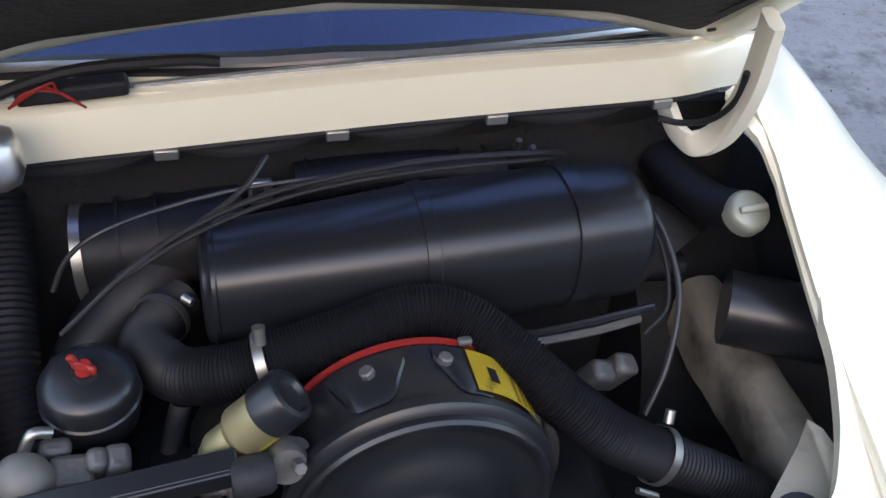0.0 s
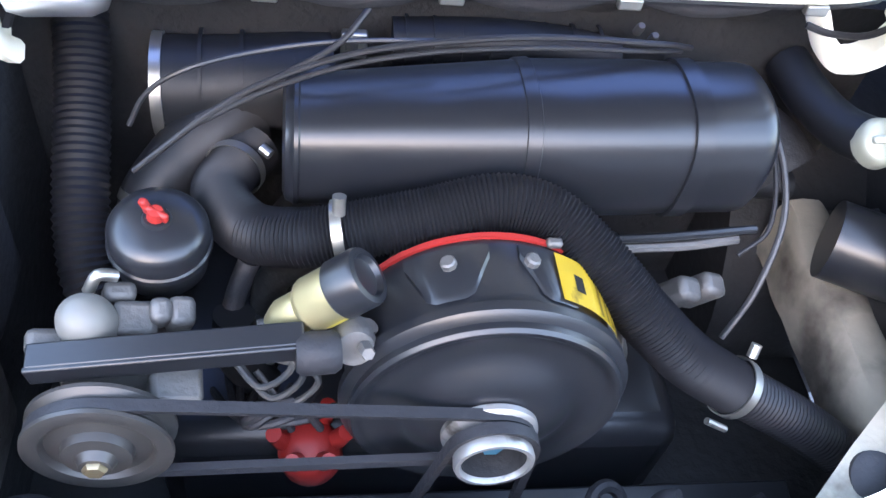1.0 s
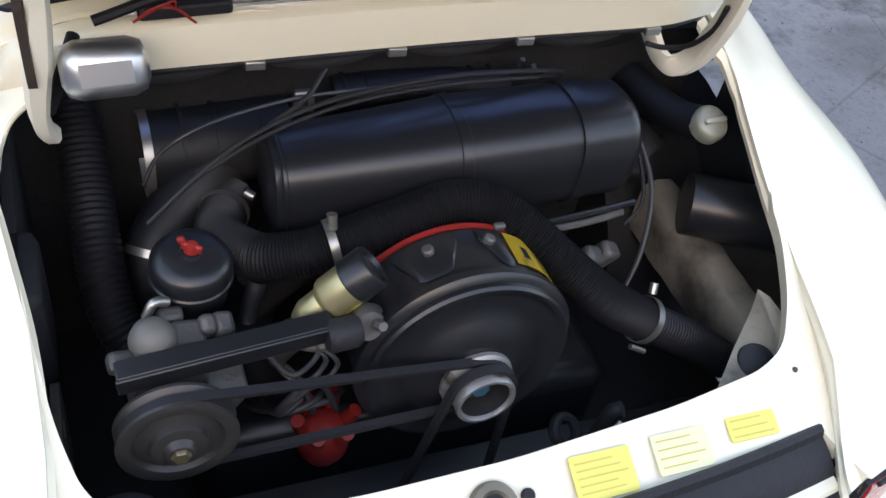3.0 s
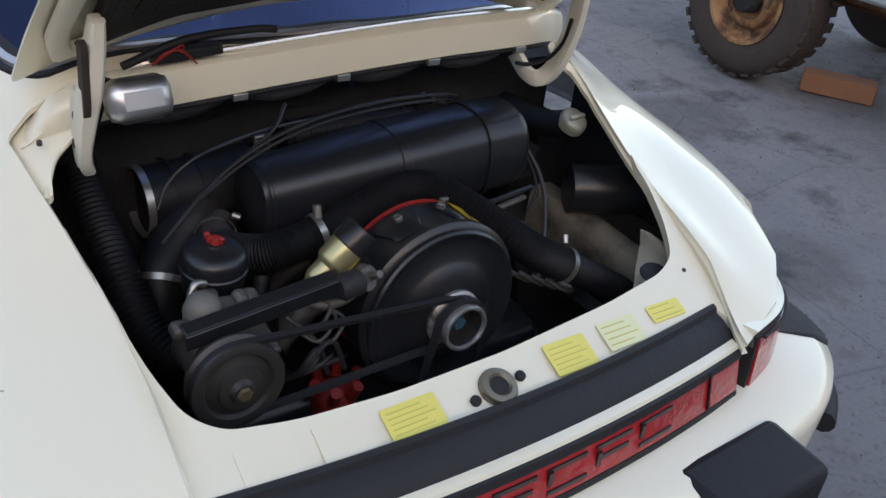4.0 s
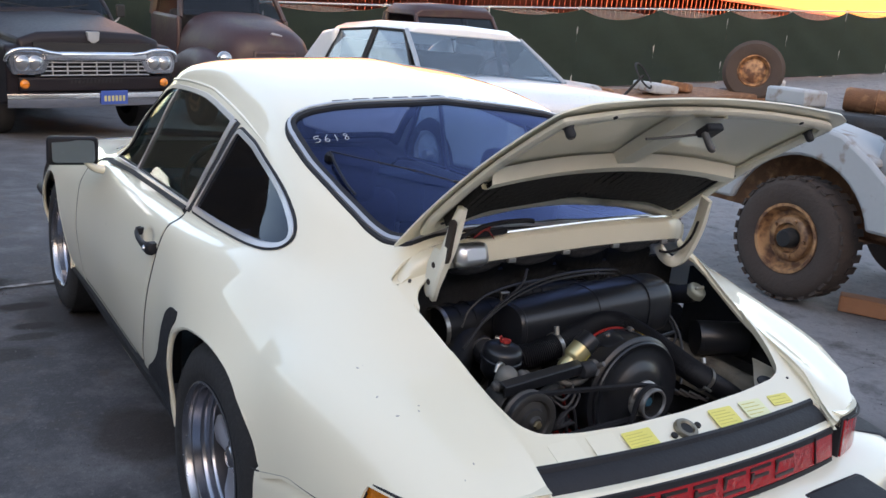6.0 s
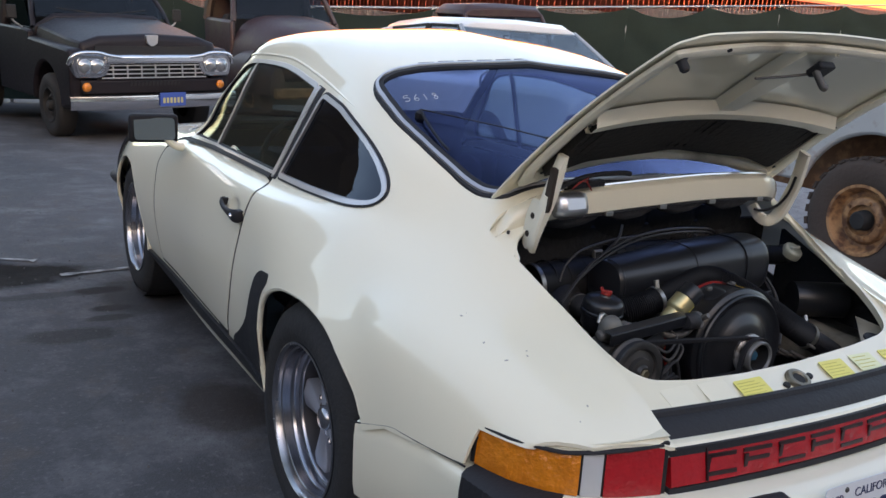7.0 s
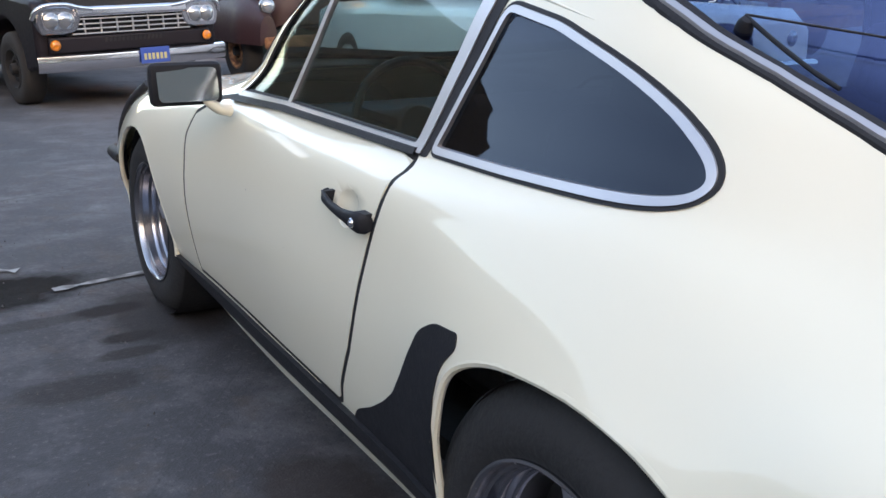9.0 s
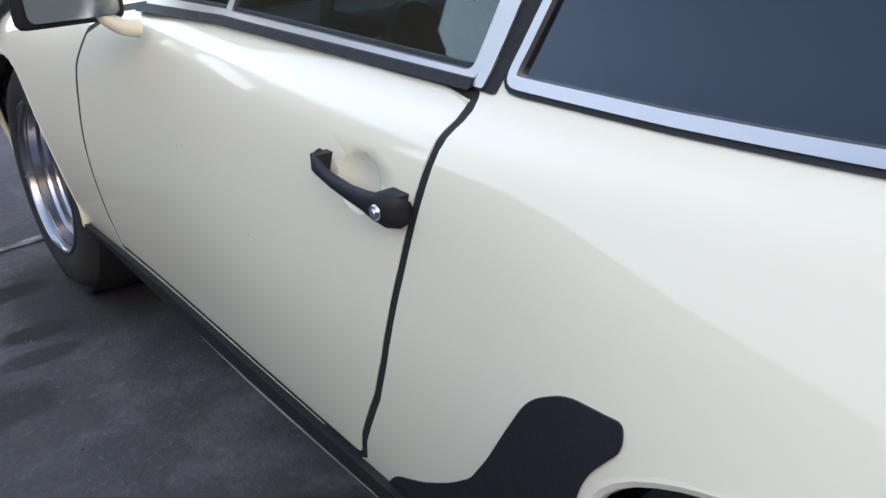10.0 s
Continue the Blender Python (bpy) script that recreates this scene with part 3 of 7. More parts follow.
    # wheel arch lips
    for cy, ar in ((-.05, .345), (2.26, .335)):
        if cy < 1:
            line = ARCH_LINE[:-2]
        else:
            line = [(cy + ar * math.cos(a), .328 + ar * math.sin(a)) for a in np.linspace(-.1, math.pi + .1, 22)]
        bm = tube([(s * (side_x(float(np.clip(y, -.6, 2.6)), max(.34, z + .004)) * (1 + .14 * min(1, max(0, (.6 - y) / .8)) if s > 0 else 1) - .007), y, z) for y, z in line], .0085, 3, 8)
        part("arch_lip", bm, PAINT, car)
        # inner arch
        part("wheel_housing", lathe([(ar + .002, 0), (ar + .01, .10), (ar + .01, .30), (0, .30)], axis((s * (.765 if cy < 1 else .715), cy, .33), (-s, 0, 0)), 40), DARK, car)

# windscreen and rear window
rw = skin_piece("rear_window", inset(REAR_WIN, .016), .8, 2, "xy", -.004, .004, GLASS_BLUE, None, -.5, .5)
rw.visible_shadow = False
skin_piece("rubber_seal", inset(REAR_WIN, -.003), .8, 2, "xy", .004, .012, RUBBER, inset(REAR_WIN, .024), -.5, .5, "", rw)
skin_piece("chrome_bead", inset(REAR_WIN, .0025), .8, 2, "xy", .008, .007, WINDOW_TRIM, inset(REAR_WIN, .0105), -.5, .5, "bright bead round the rear window", rw)
ws = skin_piece("windscreen", inset(SCREEN_WIN, .01), .8, 2, "xy", -.004, .004, GLASS_CLEAR, None, .9, 1.7)
ws.visible_shadow = False
skin_piece("windscreen_seal", inset(SCREEN_WIN, -.006), .8, 2, "xy", .006, .014, RUBBER, inset(SCREEN_WIN, .016), .9, 1.7)
# air slots over the rear window
for i in range(11):
    x = -.335 + i * .067
    y = .269 - .06 * x * x
    slot = rounded([(x - .027, y - .004), (x + .027, y - .004), (x + .027, y + .004), (x - .027, y + .004)], .004, 2)
    skin_piece("roof_vent_slot", slot, .8, 2, "xy", .0015, .004, BLACK, None, .1, .5)

# stock number written on the rear window, and its wiper
zt = Matrix.Translation((-.438, .098, 1.169)) @ pose(0, 0, 0, 31, -9, -4)
CHALK = mat("chalk", (.50, .52, .55), .9)
for k, strokes in enumerate(([[(.9, 1), (.2, .95), (.1, .6), (.6, .65), (.85, .35), (.5, .05), (.0, .1)]], [[(.75, 1.05), (.25, .6), (.1, .2), (.45, 0), (.75, .25), (.5, .48), (.18, .32)]], [[(.4, .95), (.42, .5), (.38, .0)]], [[(.7, .85), (.4, 1), (.2, .78), (.6, .5), (.75, .2), (.4, 0), (.15, .2), (.45, .5), (.78, .8)]])):
    pts = [zt @ Vector((-.050 + .027 * k + x * .019, -.013 - .0015 * k + y * .025, .0006)) for x, y in strokes[0]]
    part("chalk_digit", tube(pts, .0010, 4, 6), CHALK, rw, "digit chalked in white")
part("wiper_pivot", lathe([(0, .016), (.008, .015), (.012, .008), (.014, -.01)], axis((-.470, .040, 1.124), (-.3, -.5, .85)), 16), BLACK, car, "black wiper pivot")
part("wiper_arm", tube([(-.470, .040, 1.140), (-.474, -.02, 1.108), (-.475, -.08, 1.078), (-.470, -.118, 1.060)], .0035, 6, 8), BLACK, car, "black wiper arm")
blade = part("rear_wiper", tube([(-.470, .040, 1.142), (-.38, -.02, 1.128), (-.28, -.085, 1.112), (-.19, -.138, 1.094)], .0018, 8, 8), BLACK, car, "thin black rear wiper")
part("blade_rubber", tube([(-.19, -.138, 1.094), (-.10, -.185, 1.078), (.0, -.235, 1.060)], .004, 6, 8), RUBBER, blade)


# ---- tail ----
def ledge_z(x, y):
    return .706 + .45 * (y + .80) - .006 * (abs(x) / .45) ** 2


def sheet(poly, zf, thick, cell=None):
    """A flat polygon laid on the height function zf, with thickness."""
    bm = prism(poly, 0, 1, "xy")
    for v in bm.verts:
        v.co.z = zf(v.co.x, v.co.y) - (0 if v.co.z > .5 else thick)
    return bm


ledge_poly = [Vector((x, -.898 + .034 * (x / .45) ** 2)) for x in np.linspace(.458, -.436, 24)]
edge = [p for p in ENGINE_HOLE if p.y < -.55]
edge = sorted([p for p in edge], key=lambda p: math.atan2(p.y + .55, p.x))
ledge_poly = ledge_poly + [Vector((-.444, -.56))] + [p.copy() for p in edge] + [Vector(p) for p in ((.527, -.56), (.522, -.66), (.508, -.78), (.474, -.89))]
part("rear_ledge", sheet(ledge_poly, ledge_z, .02), PAINT, car, "cream ledge below the engine opening")

# lid gutter walls at both sides
for s, pts in ((-1, [(-.470, -.428), (-.457, -.495), (-.439, -.61), (-.434, -.727), (-.437, -.80), (-.439, -.876), (-.436, -.94)]), (1, [(.49, -.335), (.535, -.40), (.522, -.62), (.50, -.80), (.456, -.94)])):
    bm = bmesh.new()
    path = spline([(x, y, 0) for x, y in pts], 8)
    rows = []
    for p in path:
        sec = body_section(max(-1.1, p.y), 8)
        top = min(sec, key=lambda q: abs(q.x - p.x)).z
        rows.append([bm.verts.new((p.x + s * .003, p.y, top - .003)), bm.verts.new((p.x - s * .006, p.y, top - .012)), bm.verts.new((p.x - s * .004, p.y, top - .022)), bm.verts.new((p.x + s * .012, p.y, top - .024))])
    for a, b in zip(rows, rows[1:]):
        for k in range(3):
            bm.faces.new((a[k], a[k + 1], b[k + 1], b[k]))
    part("lid_gutter", bm, PAINT, car)

# cowl panel under the rear window
COWL = spline([(-.47, -.352, .893), (-.40, -.368, .918), (-.30, -.385, .938), (-.17, -.393, .950), (0, -.398, .962), (.17, -.400, .970), (.37, -.386, .967), (.47, -.345, .953), (.555, -.29, .928)], 6)
bm = bmesh.new()
rows = []
for p in COWL:
    up = (.060 - .018 * min(1, max(0, (-.34 - p.x) / .1))) * min(1, max(.05, (p.x + .474) / .045))
    rows.append([bm.verts.new((p.x, p.y + dy, p.z + dz)) for dy, dz in ((.030, up + .002), (.010, up), (.002, up - .006), (-.003, up * .5), (0, .004), (.006, 0), (.05, -.002))])
for a, b in zip(rows, rows[1:]):
    for k in range(6):
        bm.faces.new((a[k], a[k + 1], b[k + 1], b[k]))
part("cowl_panel", bm, PAINT, car)
part("window_bead", tube([(p.x, p.y + .020, p.z + .065) for p in COWL if p.x > -.33], .0042, 2, 8), CHROME, car, "bright bead along the window's lower edge")


def flange_z(x, y):
    return .9124 + (.45 if x > -.45 else .68) * (x + .45) + .54 * (y + .347)


flange = rounded([(-.492, -.338), (-.45, -.322), (-.392, -.325), (-.395, -.376), (-.418, -.378), (-.437, -.390), (-.448, -.412), (-.453, -.436), (-.478, -.432)], .006, 3)
part("corner_flange", sheet(flange, flange_z, .010), PAINT, car, "cream flange in the lid opening's corner")
part("lid_gutter", tube([(-.395, -.379, .925), (-.418, -.381, flange_z(-.418, -.38) - .004), (-.438, -.393, flange_z(-.438, -.39) - .004), (-.452, -.412, flange_z(-.452, -.412) - .006), (-.463, -.436, .858)], .004, 4, 8), PAINT, car)


def strip(name, rows, material, xs, label="", parent=None):
    """A strip across the tail: rows of (y, z) swept along x with the tail's bow, closed."""
    bm = bmesh.new()
    rings = []
    for x in xs:
        bow = .034 * (x / .45) ** 2 - .014
        rings.append([bm.verts.new((x, y + bow, z - .004 * (x / .45) ** 2)) for y, z in rows])
    n = len(rows)
    for a, b in zip(rings, rings[1:]):
        for k in range(n):
            bm.faces.new((a[k], a[(k + 1) % n], b[(k + 1) % n], b[k]))
    bm.faces.new(rings[0]), bm.faces.new(rings[-1][::-1])
    return part(name, bm, material, parent or car, label)


XS = list(np.linspace(-.435, .458, 25))
strip("lid_seal_strip", [(-.873, .668), (-.876, .678), (-.881, .682), (-.888, .679), (-.892, .670), (-.910, .664), (-.925, .654), (-.934, .642), (-.932, .632), (-.88, .64)], RUBBER, XS, "black ribbed rubber strip")
strip("tail_lip", [(-.91, .640), (-.934, .644), (-.946, .641), (-.951, .634), (-.92, .626)], PAINT, XS)
reflector = strip("reflector", [(-.945, .626), (-.957, .624), (-.970, .566), (-.966, .561), (-.935, .561)], RED_LENS, list(np.linspace(-.44, .455, 25)), "red reflector band")
strip("frame", [(-.93, .636), (-.9565, .636), (-.9590, .623), (-.93, .623)], RUBBER, list(np.linspace(-.445, .458, 25)), "", reflector)
strip("frame", [(-.93, .563), (-.970, .563), (-.972, .552), (-.93, .550)], RUBBER, list(np.linspace(-.445, .458, 25)), "", reflector)
# dark plain blocks in place of the maker's mark
INK = mat("dark marking", (.02, .004, .005), .35)
for i in range(7):
    x0 = -.325 + i * .0925
    bm = bmesh.new()
    w = .074
    bars = [(0, .017, w, .0075), (0, -.001, w * .8, .0075), (-w / 2 + .005, -.006, .009, .034)] if i % 2 else [(0, .017, w, .0075), (0, -.017, w, .0075), (-w / 2 + .005, 0, .009, .034)]
    for bx, bz, bw, bh in bars:
        bow = .034 * ((x0 + bx) / .45) ** 2 - .014
        box(x0 + bx, -.9635 + bow + bz * .22, .594 + bz, bw, .004, bh, bm, turn=pose(0, 0, 0, 0, 0, math.degrees(.151 * x0 / .45)))
    part("marking", bm, INK, reflector)
for x in (-.36, .365):
    bow = .034 * (x / .45) ** 2 - .014
    part("divider", box(x, -.9635 + bow, .597, .004, .006, .064, turn=pose(0, 0, 0, -13)), INK, reflector)


def lamp_path(u):
    """The tail lamp's outline in plan, from the reflector round the corner: u 0..1."""
    pts = [(.448, -.938), (.55, -.908), (.626, -.862), (.675, -.80), (.698, -.745), (.709, -.704)]
    p = spline([(x, y, 0) for x, y in pts], 12)
    k = u * (len(p) - 1)
    i = min(int(k), len(p) - 2)
    return p[i].lerp(p[i + 1], k - i)


def lamp_piece(name, u0, u1, s, material, parent, z0=.545, z1=.626, out=.012, n=14, label=""):
    bm = bmesh.new()
    rings = []
    for u in np.linspace(u0, u1, n):
        p = lamp_path(u)
        q = lamp_path(min(1, u + .01)) - lamp_path(max(0, u - .01))
        nrm = Vector((-q.y, q.x, 0)).normalized()
        nrm = -nrm if nrm.dot(Vector((p.x, p.y + .6, 0))) < 0 else nrm
        zt = z1 + .02 * max(0, (.4 - u) / .4)
        prof = [(-.03, z0), (out * .6, z0), (out, z0 + .006), (out - .006, zt - .006), (out * .3, zt), (-.03, zt)]
        rings.append([bm.verts.new((s * (p.x + nrm.x * d) + (.036 if s > 0 else 0), p.y + nrm.y * d, z)) for d, z in prof])
    m = len(rings[0])
    for a, b in zip(rings, rings[1:]):
        for k in range(m):
            bm.faces.new((a[k], a[(k + 1) % m], b[(k + 1) % m], b[k]))
    bm.faces.new(rings[0]), bm.faces.new(rings[-1][::-1])
    return part(name, bm, material, parent, label)


for s in (-1, 1):
    lamp = lamp_piece("tail_lamp", 0, 1, s, RUBBER, car, .536, .631, .008, 30, "wrap-round tail lamp with red, clear and amber lenses")
    lamp_piece("red_lens", .02, .235, s, RED_LENS, lamp, label="red brake lens")
    lamp_piece("reverse_lens", .245, .325, s, CLEAR_LENS, lamp, label="clear reversing lens")
    lamp_piece("amber_lens", .335, .985, s, AMBER_LENS, lamp, n=24, label="amber indicator lens")
    # painted panel edge above the lamp, and the rubber edge round it
    lamp_piece("panel_edge", 0, 1, s, PAINT, car, .629, .643, -.001, 30)
    pts = []
    for u in np.linspace(.03, .965, 22):
        p = lamp_path(u)
        q = lamp_path(min(1, u + .01)) - lamp_path(max(0, u - .01))
        nrm = Vector((-q.y, q.x, 0)).normalized()
        nrm = -nrm if nrm.dot(Vector((p.x, p.y + .6, 0))) < 0 else nrm
        pts.append((s * (p.x + nrm.x * .008) + (.036 if s > 0 else 0), p.y + nrm.y * .008, .630 + .02 * max(0, (.4 - u) / .4)))
    part("lamp_edge", tube(pts, .0032, 2, 8), RUBBER, lamp)
    foot = (s * .715 + (.036 if s > 0 else 0), -.700, .550)
    part("lamp_edge", tube([(foot[0], foot[1] - .006, .606), (foot[0], foot[1], .58), foot], .006, 2, 8), RUBBER, lamp)
    for k in range(5):
        lamp_piece("lens_rib", .55 + k * .03, .558 + k * .03, s, AMBER_LENS, lamp, .55, .60, .0135, 3)

# stickers, latch and screws on the ledge
YELLOW = mat("yellow sticker", (.78, .70, .16), .45, vary=.08)
PALE = mat("pale sticker", (.75, .76, .45), .45, vary=.08)
GHOST = mat("sticker residue", (.80, .75, .59), .48, vary=.03)
PRINT = mat("sticker print", (.62, .55, .13), .6)


def sticker(cx, cy, w, h, material, lines, label, name="sticker", turn=0):
    poly = [Vector((cx + a * math.cos(turn) - b * math.sin(turn), cy + a * math.sin(turn) + b * math.cos(turn))) for a, b in ((-w / 2, -h / 2), (w / 2, -h / 2), (w / 2, h / 2), (-w / 2, h / 2))]
    st = part(name, sheet(rounded(poly, .004, 3), lambda x, y: ledge_z(x, y) + .0015, .0012), material, car, label)
    for i in range(lines):
        y = cy + h * (.32 - .64 * i / max(1, lines - 1))
        ww = w * (.62 + .2 * ((i * 7) % 3) / 2)
        poly = [Vector((cx - w * .42, y - .0006)), Vector((cx - w * .42 + ww, y - .0006)), Vector((cx - w * .42 + ww, y + .0006)), Vector((cx - w * .42, y + .0006))]
        part("print_line", sheet(poly, lambda x, y: ledge_z(x, y) + .0022, .0006), PRINT, st)
    return st


sticker(-.138, -.860, .084, .044, YELLOW, 5, "yellow paper sticker with fine print")
sticker(.140, -.856, .080, .048, YELLOW, 5, "yellow paper sticker with fine print")
sticker(.250, -.851, .078, .044, PALE, 4, "pale yellow faded sticker")
sticker(.358, -.842, .074, .028, YELLOW, 3, "small yellow sticker")
for k in (0, 1):
    sticker(-.235 - .1 * k, -.852 + .004 * k, .075, .05, GHOST, 0, "ghost of a removed sticker", "sticker_residue")
zl = ledge_z(0, -.862)
lm = axis((.0, -.862, zl), (0, -.41, .91))
latch = part("latch_socket", lathe([(.014, -.012), (.014, .004), (.018, .008), (.026, .007), (.029, .002), (.029, -.004)], lm, 28), mat("brass plated", (.22, .195, .15), .45, metal=.8, vary=.25), car, "plated lid latch socket")
part("socket_hole", lathe([(0, .0045), (.0150, .0045), (.0150, .002)], lm, 24), DARK, latch)
for dx, dy in ((-.042, -.006), (.043, .004)):
    part("bolt_hole", lathe([(0, .002), (.0065, .002), (.008, .0005), (.008, -.004)], axis((dx, -.862 + dy, ledge_z(dx, -.862 + dy)), (0, -.41, .91)), 16), DARK, latch)
for x, y in ((.452, -.79), (-.45, -.375)):
    z = ledge_z(x, y) if x > 0 else .912
    part("screw", lathe([(0, .003), (.0028, .003), (.0038, .0015), (.0038, -.004)], axis((x, y, z), (0, -.3, .95)), 12), CAST, car)

# bumper, swept round the tail
def bumper_path(u):
    pts = [(0, -1.0), (.25, -.995), (.45, -.975), (.58, -.935), (.655, -.86), (.70, -.75), (.732, -.60), (.763, -.45), (.785, -.335)]
    p = spline([(x, y, 0) for x, y in pts], 10)
    k = u * (len(p) - 1)
    i = min(int(k), len(p) - 2)
    return p[i].lerp(p[i + 1], k - i)


bm = bmesh.new()
rings = []
for v in np.linspace(-1, 1, 97):
    u, s = abs(v), (1 if v >= 0 else -1)
    p = bumper_path(u)
    q = bumper_path(min(1, u + .02)) - bumper_path(max(0, u - .02))
    nrm = Vector((q.y, -q.x, 0)).normalized()
    k = min(1, max(0, (u - .62) / .3))
    top = .551
    if p.y > -.72:
        top = float(np.interp(p.y, [-.72, -.68, -.48, -.36, -.33], [.546, .546, .532, .49, .484]))
    grow = float(np.interp(u, [0, .5, .75, 1], [.085, .075, .028, .010]))
    prof = [(-.05, top), (grow * .55, top - .006), (grow * .92, top - .018), (grow, top - .04), (grow * .96, .40), (grow * .8, .335), (grow * .3, .30), (-.05, .30)]
    if u > .75:
        prof = [(-.02, top), (.0, top), (.004 + grow * .4, top - .008), (grow, top - .04), (grow * .9, .40), (grow * .6, .33), (0, .30), (-.02, .30)]
    wide = 1 + .10 * min(1, p.x / .5) if s > 0 else 1
    rings.append([bm.verts.new((s * wide * (p.x + nrm.x * d), p.y + nrm.y * d, z)) for d, z in prof])
for a, b in zip(rings, rings[1:]):
    for k in range(len(a)):
        bm.faces.new((a[k], a[(k + 1) % len(a)], b[(k + 1) % len(a)], b[k]))
bumper = part("rear_bumper", bm, PAINT, car, angle=60)
for s in (-1, 1):
    # rubber insert round the bumper's corner
    pts = []
    for u in np.linspace(.36, .66, 16):
        p = bumper_path(u)
        q = bumper_path(min(1, u + .02)) - bumper_path(max(0, u - .02))
        nrm = Vector((q.y, -q.x, 0)).normalized()
        g = float(np.interp(u, [0, .5, .75, 1], [.085, .075, .028, .010])) + .004
        pts.append((s * (1.1 if s > 0 else 1) * (p.x + nrm.x * g), p.y + nrm.y * g, .455))
    part("bumper_bellows", tube(pts, .022, 2, 10), RUBBER, bumper, "black rubber corner strip")
    # rubber block below the lamp's front end
    bm = bmesh.new()
    rings = []
    for u in np.linspace(.465, .665, 30):
        p = bumper_path(u)
        q = bumper_path(u + .02) - bumper_path(u - .02)
        nrm = Vector((q.y, -q.x, 0)).normalized()
        g = float(np.interp(u, [0, .5, .75, 1], [.085, .075, .028, .010]))
        g += .003 if len(rings) % 2 else .006
        end = .006 if len(rings) in (0, 29) else 0
        prof = [(-.03, .552 - end), (g * .55, .549 - end), (g * .92 - end, .536), (g - end, .508), (g * .97 - end, .40), (g * .7, .36), (-.03, .36)]
        rings.append([bm.verts.new((s * (1.1 if s > 0 else 1) * (p.x + nrm.x * d), p.y + nrm.y * d, z)) for d, z in prof])
    for a, b in zip(rings, rings[1:]):
        for k in range(7):
            bm.faces.new((a[k], a[(k + 1) % 7], b[(k + 1) % 7], b[k]))
    bm.faces.new(rings[0]), bm.faces.new(rings[-1][::-1])
    bmesh.ops.recalc_face_normals(bm, faces=bm.faces)
    part("bumper_bellows", bm, RUBBER, bumper, "ribbed black rubber corner block")
    # overrider
    gx = .345 if s > 0 else -.325
    bm = box(gx, -1.075, .464, .235, .12, .170)
    for v in bm.verts:
        outer = (v.co.x - gx) * s > 0
        back = v.co.y < -1.075
        if back:
            v.co.x += .014 * s if outer else .018 * s
            v.co.z += -.012 if v.co.z > .464 else .018
        elif v.co.z > .464:
            v.co.z += .010 if outer else 0
    guard = part("bumper_guard", bm, BLACK, bumper, "black rubber bumper guard", bevel=.016)
    part("bolt", lathe([(0, .003), (.006, .003), (.011, .001), (.011, -.004)], axis((gx - s * .104, -1.095, .45), (-s, 0, 0)), 14), CAST, guard)

# number plate
pm = Matrix.Translation((-.012, -1.086, .488)) @ pose(0, 0, 0, 84)
WHITE = mat("plate white", (.72, .73, .74), .4, vary=.05)
NAVY = mat("plate blue", (.02, .03, .10), .4)
BLUE = mat("tag blue", (.02, .13, .55), .4)
plate = part("number_plate", prism(rounded([(-.1525, -.076), (.1525, -.076), (.1525, .076), (-.1525, .076)], .012, 4), -.001, .001, "xy"), WHITE, bumper, "white number plate with dark blue characters", smooth=False)
plate.data.transform(pm)
part("state_name", text_mesh("CALIFORNIA", .026, pm @ Matrix.Translation((.01, .052, .0015))), NAVY, plate)
part("month_tag", text_mesh("APR", .024, pm @ Matrix.Translation((-.118, .047, .0015))), NAVY, plate)
part("year_tag", prism([(.108, .04), (.145, .04), (.145, .066), (.108, .066)], .001, .002, "xy"), BLUE, plate, smooth=False).data.transform(pm)
for i in range(7):
    b = prism(rounded([(-.135 + i * .039, -.058), (-.108 + i * .039, -.058), (-.108 + i * .039, .028), (-.135 + i * .039, .028)], .008, 3), .001, .002, "xy")
    bmesh.ops.transform(b, matrix=pm, verts=b.verts)
    part("character_bar", b, NAVY, plate, smooth=False)
for x in (-.09, .09):
    part("plate_screw", lathe([(0, .004), (.004, .004), (.006, .0015)], pm @ Matrix.Translation((x, .064, 0)), 12), CAST, plate)


